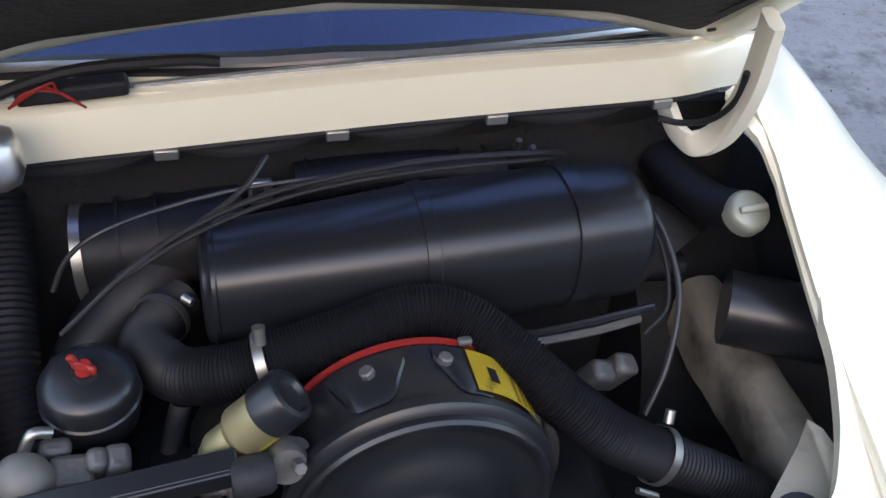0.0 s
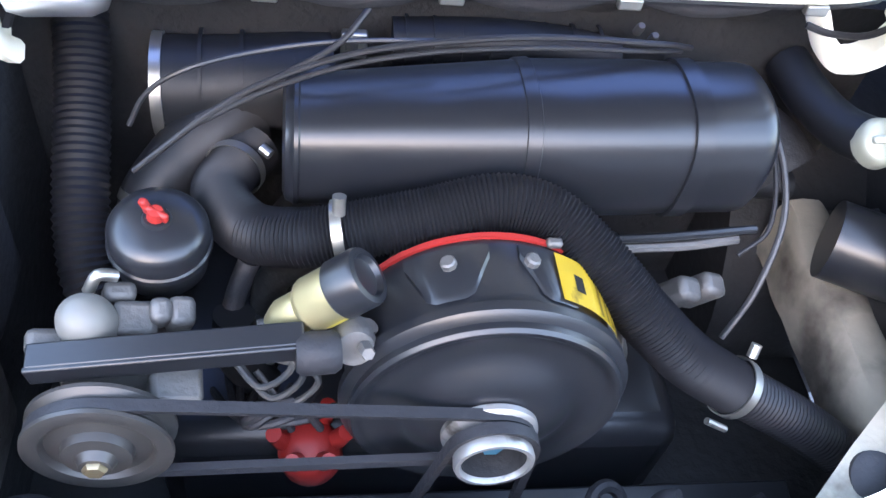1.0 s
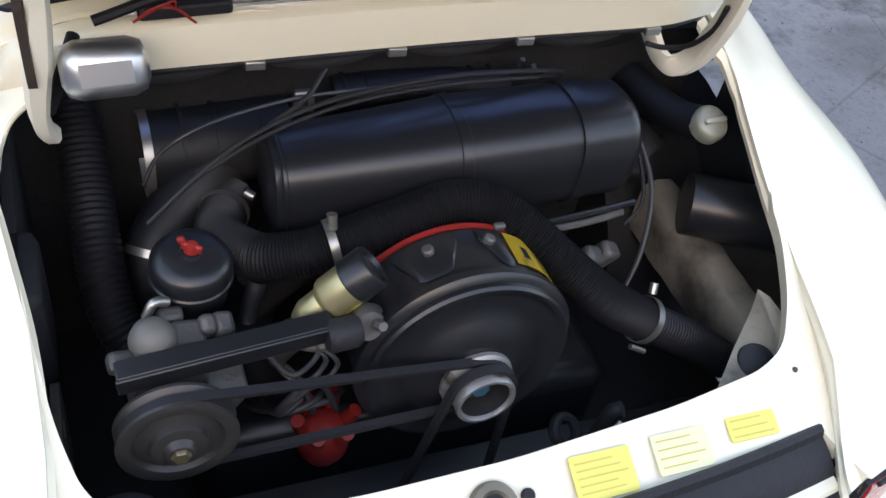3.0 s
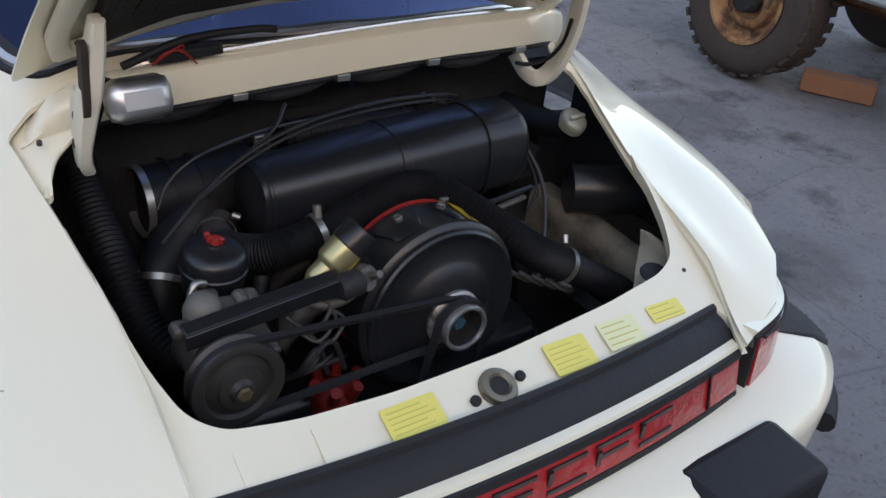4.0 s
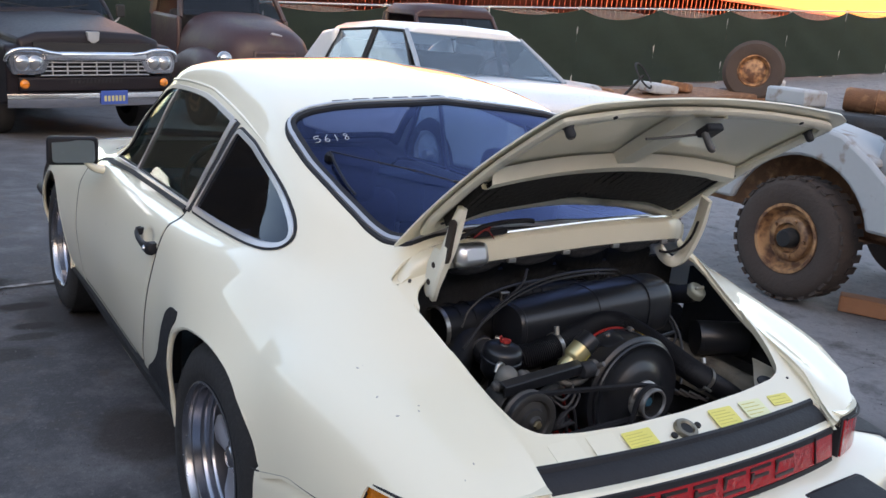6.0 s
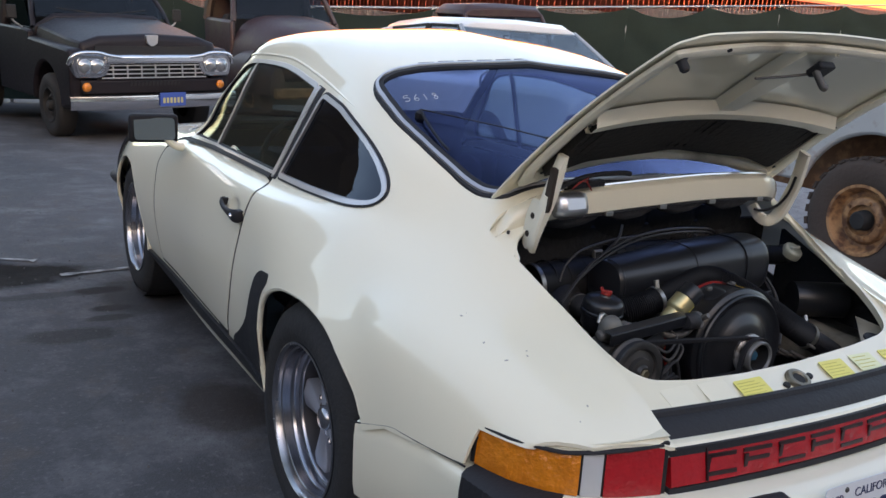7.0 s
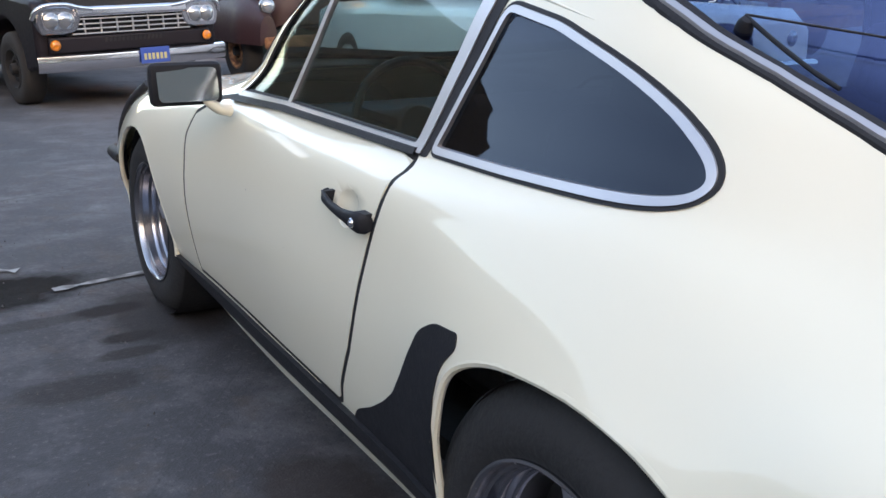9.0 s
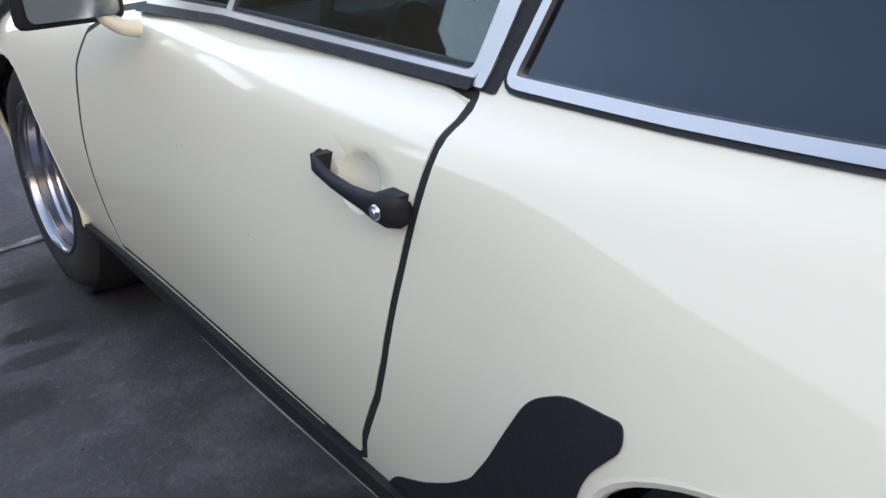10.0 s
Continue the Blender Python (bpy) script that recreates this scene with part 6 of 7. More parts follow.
for k in range(3):
    part("red_wire", tube([(-.30, -.40, 1.012), (-.28 + .01 * k, -.405, 1.030 + .004 * k), (-.255, -.40, 1.026), (-.235, -.395, 1.006)], .0013, 5, 6), RED, car)
for x0, x1 in ((-.34, -.175), (-.165, -.005), (.005, .168), (.178, .352)):
    bm = bmesh.new()
    rows = []
    for i in range(13):
        u = i / 12
        p = min(COWL, key=lambda q: abs(q.x - (x0 + (x1 - x0) * u)))
        q = Vector((x0 + (x1 - x0) * u, p.y + .012, p.z - .002))
        d = .030 * math.sin(math.pi * u) ** .6 + .004
        rows.append([bm.verts.new(q + Vector((0, dy, -d * k))) for dy, k in ((0, 0), (.002, .4), (.010, .85), (.022, 1.0), (.05, .9))])
    for a, b in zip(rows, rows[1:]):
        for k in range(4):
            bm.faces.new((a[k], a[k + 1], b[k + 1], b[k]))
    part("pad_lobe", bm, PAD, car, "grey-black sound pad edge")
part("lid_seal", tube([(p.x, p.y + .012, p.z - .004) for p in COWL[3:-6]], .006, 2, 8), RUBBER, car)
for x in (-.17, 0, .172, .36):
    p = min(COWL, key=lambda q: abs(q.x - x))
    part("seal_clip", box(p.x, p.y + .002, p.z - .003, .024, .010, .012), STEEL, car, bevel=.002)


# ---- yard ----
def ground_z(x, y):
    h = -.035 * min(11, max(0, y - 3.2))
    h += .08 * min(25, max(0, x - 5.5)) * min(1, max(0, (y - 4) / 8))
    return h


bm = bmesh.new()
coords = [-900, -120, -40, -20] + [round(-12 + .75 * i, 2) for i in range(58)] + [36, 45, 70, 150, 900]
cols = []
for x in coords:
    col = []
    for y in coords:
        col.append(bm.verts.new((x, y, ground_z(x, y) + .006 * noise.noise(Vector((x * .7, y * .7, 0))) - .004)))
    cols.append(col)
for a, b in zip(cols, cols[1:]):
    for i in range(len(a) - 1):
        bm.faces.new((a[i], a[i + 1], b[i + 1], b[i]))
ground = part("ground", bm, YARD, None)
tagged(ground, "worn grey asphalt yard with oil stains", "ground", kind="structure")

PAINT_WEAR = mat("pale worn paint", (0.37, 0.385, 0.395), 0.6, vary=0.14, scale=4, dirt=(0.20, 0.13, 0.08), dirt_amount=0.16, dirt_scale=7, bump=0.12, bump_scale=8)
RUST = mat("rust", (0.17, 0.075, 0.035), 0.85, vary=0.5, scale=9, bump=0.5, bump_scale=70, dirt=(0.30, 0.15, 0.07), dirt_amount=0.3, dirt_scale=12)
RIM_RUST = mat("rusty tan rim", (0.42, 0.22, 0.10), 0.5, vary=0.35, scale=10, dirt=(0.10, 0.042, 0.022), dirt_amount=0.6, dirt_scale=14, bump=0.3)
OLD_TYRE = mat("dusty tyre", (0.056, 0.040, 0.033), 0.9, vary=0.35, bump=0.5, bump_scale=50)
PLUM = mat("faded dark plum paint", (0.011, 0.008, 0.011), 0.5, spec=0.3, vary=0.3, scale=3, dirt=(0.022, 0.014, 0.016), dirt_amount=0.1, dirt_scale=2.5)
MAROON = mat("faded maroon paint", (0.036, 0.016, 0.018), 0.5, vary=0.3, scale=3, dirt=(0.05, 0.035, 0.024), dirt_amount=0.25, dirt_scale=3)
SEDAN_WHITE = mat("white paint", (0.70, 0.71, 0.72), 0.3, coat=0.4, vary=0.03)
FABRIC = mat("green windscreen mesh", (0.022, 0.040, 0.034), 0.9, vary=0.25, scale=2, bump=0.3, bump_scale=30)
REDWALL = mat("red metal siding", (0.55, 0.125, 0.075), 0.6, vary=0.10, scale=0.6)
CONCRETE = mat("plain wall", (0.15, 0.13, 0.115), 0.85, vary=0.15, scale=0.7, bump=0.2, bump_scale=6)
GALV = mat("galvanised steel", (0.40, 0.41, 0.42), 0.5, metal=0.6, vary=0.15)
GREY_SEAT = mat("grey vinyl", (0.30, 0.31, 0.32), 0.6, vary=0.12, bump=0.2)
WOOD = mat("orange-brown timber", (0.34, 0.15, 0.075), 0.75, vary=0.3, scale=8, bump=0.4, bump_scale=40)
CAR_GLASS = glass("vehicle glass", (0.20, 0.23, 0.26))
LAMP_GLASS = mat("headlamp glass", (0.34, 0.36, 0.38), 0.12, metal=0.7, vary=0.35, scale=20, coat=0.8)
PLATE_BLUE = mat("blue plate", (0.04, 0.09, 0.35), 0.5)


def flank(points, x0, x1, material, parent, name, label="", bevel=0.02, cuts=()):
    """A solid of a side outline (y, z) between two x, with round edges."""
    src = prism(points, x0, x1, "yz")
    if cuts:
        me = bpy.data.meshes.new(name)
        src.to_mesh(me)
        src.free()
        src = carve(me, *cuts)
    return part(name, src, material, parent, label, bevel=bevel)


def road_wheel(parent, x, y, z, s, r, rim_r, w, tyre_mat, rim_mat, knobs=0, name="wheel", label=""):
    """A wheel in its vehicle's coordinates, face towards s along x."""
    m = axis((x, y, z), (s, 0, 0))
    t = part(name, lathe([(rim_r, .0), (rim_r + .02, .012), (r * .86, .018), (r * .96, .0), (r, -.03), (r, -w + .04), (r * .95, -w + .01), (rim_r, -w)], m, 56), tyre_mat, parent, label)
    part("rim", lathe([(rim_r + .004, .002), (rim_r + .006, .014), (rim_r - .012, .014), (rim_r - .018, .004), (rim_r - .026, -.03), (rim_r * .80, -.052), (rim_r * .70, -.055), (rim_r * .66, -.03), (rim_r * .60, -.020), (rim_r * .45, -.016), (rim_r * .40, -.05), (0, -.05)], m, 48), rim_mat, t)
    part("hub", lathe([(0, .03), (rim_r * .22, .028), (rim_r * .27, .015), (rim_r * .3, -.05)], m, 24), DARK if rim_mat is RIM_RUST else rim_mat, t)
    for k in range(5):
        a = 2 * math.pi * k / 5
        part("lug_nut", lathe([(0, .004), (.010, .004), (.012, -.012)], m @ Matrix.Translation((rim_r * .55 * math.cos(a), rim_r * .55 * math.sin(a), -.008)), 6), rim_mat, t)
    if knobs:
        block = bpy.data.meshes.new("tread_block")
        bm = box(0, 0, 0, .016, 3.7 * r / knobs, .085)
        bm.to_mesh(block)
        bm.free()
        block.materials.append(tyre_mat)
        for k in range(knobs):
            for side in (0, 1):
                b = new("tread_block", block)
                b.parent = t
                b.matrix_parent_inverse = Matrix.Identity(4)
                b.matrix_basis = m @ pose(0, 0, 0, 0, 0, 360 * (k + side / 2) / knobs) @ Matrix.Translation((r - .003 - .004 * (k % 3 == 0), 0, -.036 - (w - .072) * side))
    return t


# ---- jeep-like wagon with rusty wheel ----
jeep = thing("utility_truck", "pale worn open utility truck with rusty wheels", "truck", at=(3.33, 1.23, .0))
JX = 1.55
outline = [(.95, .55), (.95, .92), (.75, 1.02), (.40, 1.10), (.05, 1.13), (-.22, 1.08), (-.42, .96), (-.55, .86), (-.95, .86), (-2.6, .86), (-2.6, .58), (-.50, .56)]
outline += [(.50 * math.cos(a), .42 + .50 * math.sin(a)) for a in np.linspace(math.pi - .28, .28, 18)]
flank(outline, 0, .06, PAINT_WEAR, jeep, "side_panel", "pale grey-white wing and body side with rust at the edges", .02)
flank([(.95, .92), (.75, 1.02), (.40, 1.10), (.05, 1.13), (-.22, 1.08), (-.42, .96), (-.42, .92), (-.22, 1.04), (.05, 1.09), (.40, 1.06), (.75, .98), (.95, .88)], .06, .42, PAINT_WEAR, jeep, "wing_top", "", .015)
flank([(1.0, .45), (1.0, 1.0), (-.55, 1.0), (-.6, .45)], .40, .46, RUST, jeep, "inner_wing", "rusty inner wing", .01)
part("brake_hole", lathe([(0, .004), (.03, .004), (.03, -.01)], axis((.398, -.05, .88), (-1, 0, 0)), 16), DARK, jeep)
flank([(-.55, .60), (-.55, .70), (-2.55, .70), (-2.55, .60)], .06, JX, RUST, jeep, "tub_floor", "", .01)
flank([(-.95, .88), (-2.6, .88), (-2.6, .60), (-.5, .58), (-.5, .84)], JX, JX + .06, PAINT_WEAR, jeep, "side_panel", "", .02)
part("chassis_rail", box(.55, -.6, .50, .09, 3.6, .12), RUST, jeep)
part("chassis_rail", box(1.15, -.6, .50, .09, 3.6, .12), RUST, jeep)
part("axle", tube([(.06, 0, .40), (.8, 0, .36), (1.5, 0, .40)], .05, 4, 12), RUST, jeep)
part("leaf_spring", box(.50, 0, .44, .07, 1.1, .05), RUST, jeep, bevel=.01)
part("underside", box(.8, -1.2, .42, .8, .7, .14), DARK, jeep, bevel=.03)
part("engine_lump", box(.9, .45, .985, .6, .8, .35), DARK, jeep, "dark engine without bonnet", bevel=.06)
part("rust_drum", lathe([(0, .0), (.075, .0), (.085, .02), (.085, .20), (.09, .205), (.09, .215), (.085, .22), (.085, .44), (.075, .46), (0, .46)], axis((1.08, .50, 1.245), (.5, -1, 0)), 24), RUST, jeep, "rusty cylinder lying on top")
part("battery_box", box(.86, .74, 1.22, .26, .34, .12), PAINT_WEAR, jeep, bevel=.02)
for k, (y, h) in enumerate(((-.45, .36), (-.95, .30))):
    st = part("seat", box(.35 + .02 * k, y, 1.0 + h / 2 - .16, .42, .13, h + .12, turn=pose(0, 0, 0, 8)), GREY_SEAT, jeep, "grey ribbed vinyl seat back", bevel=.03)
    for q in range(3):
        part("seat_rib", box(.35 + .02 * k, y + .075 - .02 * q, .96 + q * .13, .40, .012, .012, turn=pose(0, 0, 0, 8)), DARK, st)
    part("seat_pad", box(.35, y - .28, .86, .42, .40, .14), DARK, jeep, bevel=.04)
    part("seat", box(.95, y, 1.0 + h / 2 - .16, .46, .16, h, turn=pose(0, 0, 0, 8)), DARK, jeep, "dark torn seat back", bevel=.05)
jw = road_wheel(jeep, -.02, 0, .40, -1, .385, .215, .20, OLD_TYRE, RIM_RUST, 30, label="dusty knobbly tyre on rusty tan rim")
road_wheel(jeep, JX + .08, 0, .40, 1, .385, .215, .20, OLD_TYRE, RIM_RUST)
road_wheel(jeep, -.02, -2.1, .40, -1, .385, .215, .20, OLD_TYRE, RIM_RUST)

# timber chock
tm = Matrix.Translation((3.68, .80, .052)) @ pose(0, 0, 0, 0, 0, -58)
bm = box(0, 0, 0, .37, .13, .10)
bmesh.ops.subdivide_edges(bm, edges=bm.edges[:], cuts=2)
for v in bm.verts:
    v.co += Vector((noise.noise(v.co * 9), noise.noise(v.co * 9 + Vector((5, 0, 0))), noise.noise(v.co * 9 + Vector((0, 7, 0))))) * .004
chock = part("timber_block", bm, WOOD, None, bevel=.006)
chock.matrix_world = tm
tagged(chock, "orange-brown rough timber block lying on the asphalt", "timber")

# ---- dark pickup facing the camera ----
gz = ground_z(.8, 8.4)
pick = thing("pickup_truck", "faded dark plum vintage pickup with chrome grille and bumper", "truck", m=pose(.80, 8.35, gz, 0, -2.2, 11))


def loft(rows, material, parent, name, label="", bevel=0.0, caps=True):
    """Skin through cross sections along y: rows of (y, [(x, z), ...]) for the right half, mirrored."""
    bm = bmesh.new()
    rings = []
    for y, pts in rows:
        pts = list(pts)
        rings.append([bm.verts.new((x, y, z)) for x, z in pts] + [bm.verts.new((-x, y, z)) for x, z in reversed(pts) if x > 1e-4])
    n = len(rings[0])
    for a, b in zip(rings, rings[1:]):
        for i in range(n):
            bm.faces.new((a[i], a[(i + 1) % n], b[(i + 1) % n], b[i]))
    if caps:
        bm.faces.new(rings[0]), bm.faces.new(rings[-1][::-1])
    return part(name, bm, material, parent, label, bevel=bevel)


loft([(.10, [(.0, 1.14), (.55, 1.12), (.74, 1.06), (.76, .96), (.76, .90)]), (.14, [(.0, 1.20), (.58, 1.17), (.78, 1.10), (.80, .98), (.80, .90)]), (.5, [(.0, 1.26), (.60, 1.22), (.80, 1.13), (.82, 1.0), (.82, .90)]), (1.35, [(.0, 1.34), (.62, 1.31), (.82, 1.22), (.86, 1.05), (.86, .90)])], PLUM, pick, "hood", "dark plum hood", .02)
for s in (-1, 1):
    arch2 = [(.86 + .43 * math.cos(a), .42 + .43 * math.sin(a)) for a in np.linspace(math.pi + .1, -.1, 16)]
    flank([(.08, .42), (.06, .98), (.12, 1.04), (1.42, 1.10), (1.42, .42)] + arch2[::-1], s * .70, s * .93, PLUM, pick, "fender", "dark plum front fender", .035)
    flank([(1.40, .40), (1.40, 1.16), (1.60, 1.18), (2.62, 1.18), (2.62, .40)], s * .84, s * .92, PLUM, pick, "cab_side", "", .02)
    flank([(2.66, .55), (2.66, 1.12), (4.95, 1.10), (4.95, .55), (3.95, .55)] + [(3.60 + .42 * math.cos(a), .45 + .42 * math.sin(a)) for a in np.linspace(.2, math.pi - .2, 12)] + [(3.1, .55)], s * .86, s * .93, PLUM, pick, "bed_side", "dark plum pickup bed side", .02)
    road_wheel(pick, s * .90, .86, .36, s, .36, .20, .2, TYRE, DARK)
    road_wheel(pick, s * .90, 3.60, .36, s, .36, .20, .2, TYRE, DARK)
    # headlamp pod
    pod = part("headlamp_pod", prism(rounded([(s * .90, .74), (s * .93, .86), (s * .90, .985), (s * .62, .985), (s * .50, .90), (s * .56, .76), (s * .66, .735)], .04, 4), .0, .10, "xz"), ALLOY, pick, "chromed twin headlamp pod", bevel=.012)
    part("bezel", prism(rounded([(s * .865, .775), (s * .885, .86), (s * .865, .945), (s * .64, .945), (s * .565, .89), (s * .60, .79)], .03, 4), -.012, .0, "xz"), CHROME, pod, bevel=.004)
    part("brow", tube([(s * .40, -.02, .955), (s * .54, -.03, .975), (s * .66, -.035, 1.005), (s * .84, -.03, 1.0), (s * .925, -.01, .955), (s * .955, .03, .88)], .020, 6, 10), CHROME, pod, "chrome brow over the headlamps")
    for x in (.79, .665):
        part("headlamp", lathe([(0, .034), (.03, .032), (.06, .022), (.072, .008), (.078, .006), (.078, -.01)], axis((s * x, -.008, .86), (0, -1, 0)), 24), LAMP_GLASS, pod, "round headlamp")
    part("turn_signal", lathe([(0, .03), (.03, .026), (.046, .012), (.05, 0)], axis((s * .78, .0, .64), (0, -1, 0)), 20), AMBER_LENS, pick, "round amber turn signal")
    bm = prism(rounded([(2.52, 1.18), (1.62, 1.18), (1.86, 1.62), (2.46, 1.62)], .05, 4), s * .80, s * .815, "yz")
    part("side_window", bm, CAR_GLASS, pick, smooth=False)
    part("mirror", box(s * 1.02, 1.62, 1.36, .12, .03, .16), DARK, pick, bevel=.02)
    part("mirror_arm", tube([(s * .90, 1.65, 1.18), (s * 1.0, 1.64, 1.26), (s * 1.02, 1.635, 1.34)], .012, 4, 8), GALV, pick)
loft([(-.03, [(0, .965), (.56, .965), (.56, .90), (0, .90)]), (.0, [(0, .985), (.58, .985), (.58, .885), (0, .885)]), (.06, [(0, .985), (.58, .985), (.58, .88), (0, .88)])], CHROME, pick, "grille_top_bar", "chrome grille bar", .012)
part("grille_back", box(0, .07, .82, 1.3, .02, .5), DARK, pick)
for k in range(4):
    part("grille_slat", box(0, .015, .865 - k * .045, 1.06 + .05 * k, .02, .014), GALV, pick, "bright grille slat", bevel=.003)
for k in range(7):
    part("grille_post", box(-.48 + k * .16, .02, .80, .012, .02, .15), GALV, pick)
part("valance", box(0, .05, .63, 1.66, .06, .16), PLUM, pick, bevel=.02)
for k in range(14):
    part("valance_slot", box(-.28 + k * .043, .018, .665, .02, .006, .05, turn=pose(0, 0, 0, 0, 12, 0)), DARK, pick)
bm = bmesh.new()
rows = []
for x in np.linspace(-.97, .97, 21):
    y = -.10 + .10 * (abs(x) / .97) ** 3
    rows.append([bm.verts.new((x, y + dy, z)) for dy, z in ((.02, .555), (-.02, .545), (-.03, .50), (-.025, .43), (-.01, .40), (.03, .395))])
for a, b in zip(rows, rows[1:]):
    for i in range(5):
        bm.faces.new((a[i], a[i + 1], b[i + 1], b[i]))
part("front_bumper", bm, CHROME, pick, "dulled chrome bumper")
pl = part("number_plate", box(.12, -.145, .50, .305, .006, .152), PLATE_BLUE, pick, "blue number plate", bevel=.004)
for k in range(6):
    part("character_bar", box(.015 + k * .042, -.149, .49, .026, .003, .06), mat("plate yellow", (.5, .45, .2), .5), pl)
part("hood_emblem", prism(rounded([(-.07, 1.19), (.07, 1.19), (.06, 1.10), (0, 1.06), (-.06, 1.10)], .012, 3), .07, .115, "xz"), GALV, pick, "plain shield emblem", bevel=.006)
loft([(1.38, [(0, 1.34), (.62, 1.32), (.84, 1.20), (.86, 1.10)]), (1.42, [(0, 1.38), (.62, 1.36), (.84, 1.22), (.86, 1.10)]), (1.44, [(0, 1.36), (.62, 1.34), (.84, 1.2), (.86, 1.1)])], PLUM, pick, "cowl", "", .01)
loft([(1.80, [(0, 1.72), (.60, 1.70), (.70, 1.66), (.72, 1.62)]), (1.88, [(0, 1.76), (.60, 1.74), (.74, 1.68), (.76, 1.62)]), (2.5, [(0, 1.77), (.62, 1.75), (.76, 1.68), (.78, 1.62)]), (2.62, [(0, 1.72), (.60, 1.70), (.74, 1.66), (.76, 1.62)])], PLUM, pick, "cab_roof", "", .02)
bm = bmesh.new()
v = [bm.verts.new(p) for p in ((-.80, 1.44, 1.32), (.80, 1.44, 1.32), (.70, 1.84, 1.66), (-.70, 1.84, 1.66))]
bm.faces.new(v)
bmesh.ops.solidify(bm, geom=bm.faces[:], thickness=.006)
part("windscreen", bm, CAR_GLASS, pick, smooth=False)
for s in (-1, 1):
    part("pillar", tube([(s * .84, 1.44, 1.20), (s * .80, 1.60, 1.42), (s * .73, 1.84, 1.66)], .03, 4, 8), PLUM, pick)
    part("pillar", tube([(s * .84, 2.60, 1.15), (s * .80, 2.58, 1.4), (s * .75, 2.56, 1.66)], .05, 4, 8), PLUM, pick)
    part("wiper", tube([(s * .1, 1.43, 1.37), (s * .35, 1.47, 1.395), (s * .55, 1.50, 1.42)], .008, 4, 6), DARK, pick)
part("cab_back", box(0, 2.60, 1.1, 1.66, .05, 1.0), PLUM, pick)
part("cab_seat", box(0, 2.35, 1.05, 1.45, .2, .55), TRIM, pick, bevel=.06)
part("bed_floor", box(0, 3.8, .62, 1.72, 2.25, .06), PLUM, pick)
part("frame_rails", box(0, 2.5, .45, .9, 4.6, .14), DARK, pick)

# ---- older maroon-brown truck with round hood ----
gz = ground_z(3.0, 9.8)
brown = thing("old_truck", "rusty maroon-brown old truck with rounded hood", "truck", m=pose(3.47, 9.75, gz, 0, -2.2, 3) @ Matrix.Scale(1.06, 4))


def dome(y, w, z0, z1, n=8, p=2.6):
    """Half of a rounded section from the middle down."""
    out = []
    for k in range(n + 1):
        a = math.pi / 2 * (1 - k / n)
        out.append((w * math.cos(a) ** (2 / p) if k else 0, z0 + (z1 - z0) * math.sin(a) ** (2 / p)))
    return out


loft([(.0, dome(0, .34, .80, 1.08)), (.05, dome(0, .50, .70, 1.21, 8, 3.2)), (.2, dome(0, .61, .64, 1.30, 8, 3.4)), (.6, dome(0, .71, .62, 1.39, 8, 3.4)), (1.0, dome(0, .79, .62, 1.45, 8, 3.4)), (1.3, dome(0, .83, .62, 1.47, 8, 3.4))], MAROON, brown, "hood", "rounded maroon hood", .0)
for s in (-1, 1):
    bm = bmesh.new()
    rings = []
    for k in range(17):
        u = k / 16
        y = -.10 + 1.55 * u
        top = .62 + .40 * math.sin(math.pi * min(1, .12 + .80 * u)) ** .7
        half = .235 * min(1, .45 + 2.2 * u)
        rings.append([bm.verts.new((s * .74 + half * math.copysign(abs(math.cos(a)) ** .75, math.cos(a)), y, .50 + (top - .50) * abs(math.sin(a)) ** .75)) for a in np.linspace(0, math.pi, 15)])
    for a, b in zip(rings, rings[1:]):
        for i in range(14):
            bm.faces.new((a[i], a[i + 1], b[i + 1], b[i]))
    bm.faces.new(rings[0]), bm.faces.new(rings[-1][::-1])
    part("fender", bm, MAROON, brown, "rounded fender")
    part("headlamp", lathe([(0, .05), (.04, .046), (.075, .03), (.09, .01), (.095, -.04)], axis((s * .70, -.04, .93), (0, -1, .1)), 24), LAMP_GLASS, brown, "round headlamp")
    road_wheel(brown, s * .86, .60, .38, s, .38, .20, .2, TYRE, RIM_RUST)
    flank([(1.3, .5), (1.3, 1.38), (2.4, 1.40), (2.4, .5)], s * .76, s * .84, MAROON, brown, "cab_side", "", .04)
    part("pillar", tube([(s * .78, 1.34, 1.36), (s * .72, 1.50, 1.62), (s * .66, 1.66, 1.82)], .04, 4, 8), MAROON, brown)
    part("pillar", tube([(s * .80, 2.35, 1.36), (s * .76, 2.32, 1.62), (s * .70, 2.28, 1.82)], .07, 4, 8), MAROON, brown)
loft([(1.55, dome(0, .66, 1.78, 1.86)), (1.7, dome(0, .74, 1.78, 1.94)), (2.2, dome(0, .76, 1.78, 1.95)), (2.42, dome(0, .70, 1.76, 1.86))], MAROON, brown, "cab_roof", "", 0)
bm = bmesh.new()
v = [bm.verts.new(p) for p in ((-.72, 1.36, 1.40), (.72, 1.36, 1.40), (.62, 1.64, 1.80), (-.62, 1.64, 1.80))]
bm.faces.new(v)
bmesh.ops.solidify(bm, geom=bm.faces[:], thickness=.006)
part("windscreen", bm, CAR_GLASS, brown, smooth=False)
part("cab_back", box(0, 2.4, 1.2, 1.5, .06, 1.3), MAROON, brown)
part("cab_seat", box(0, 2.1, 1.15, 1.3, .2, .6), TRIM, brown, bevel=.06)
part("grille", box(0, .02, .86, .62, .08, .36), MAROON, brown, bevel=.04)
part("bumper", box(0, -.12, .52, 1.6, .08, .14), RUST, brown, bevel=.03)
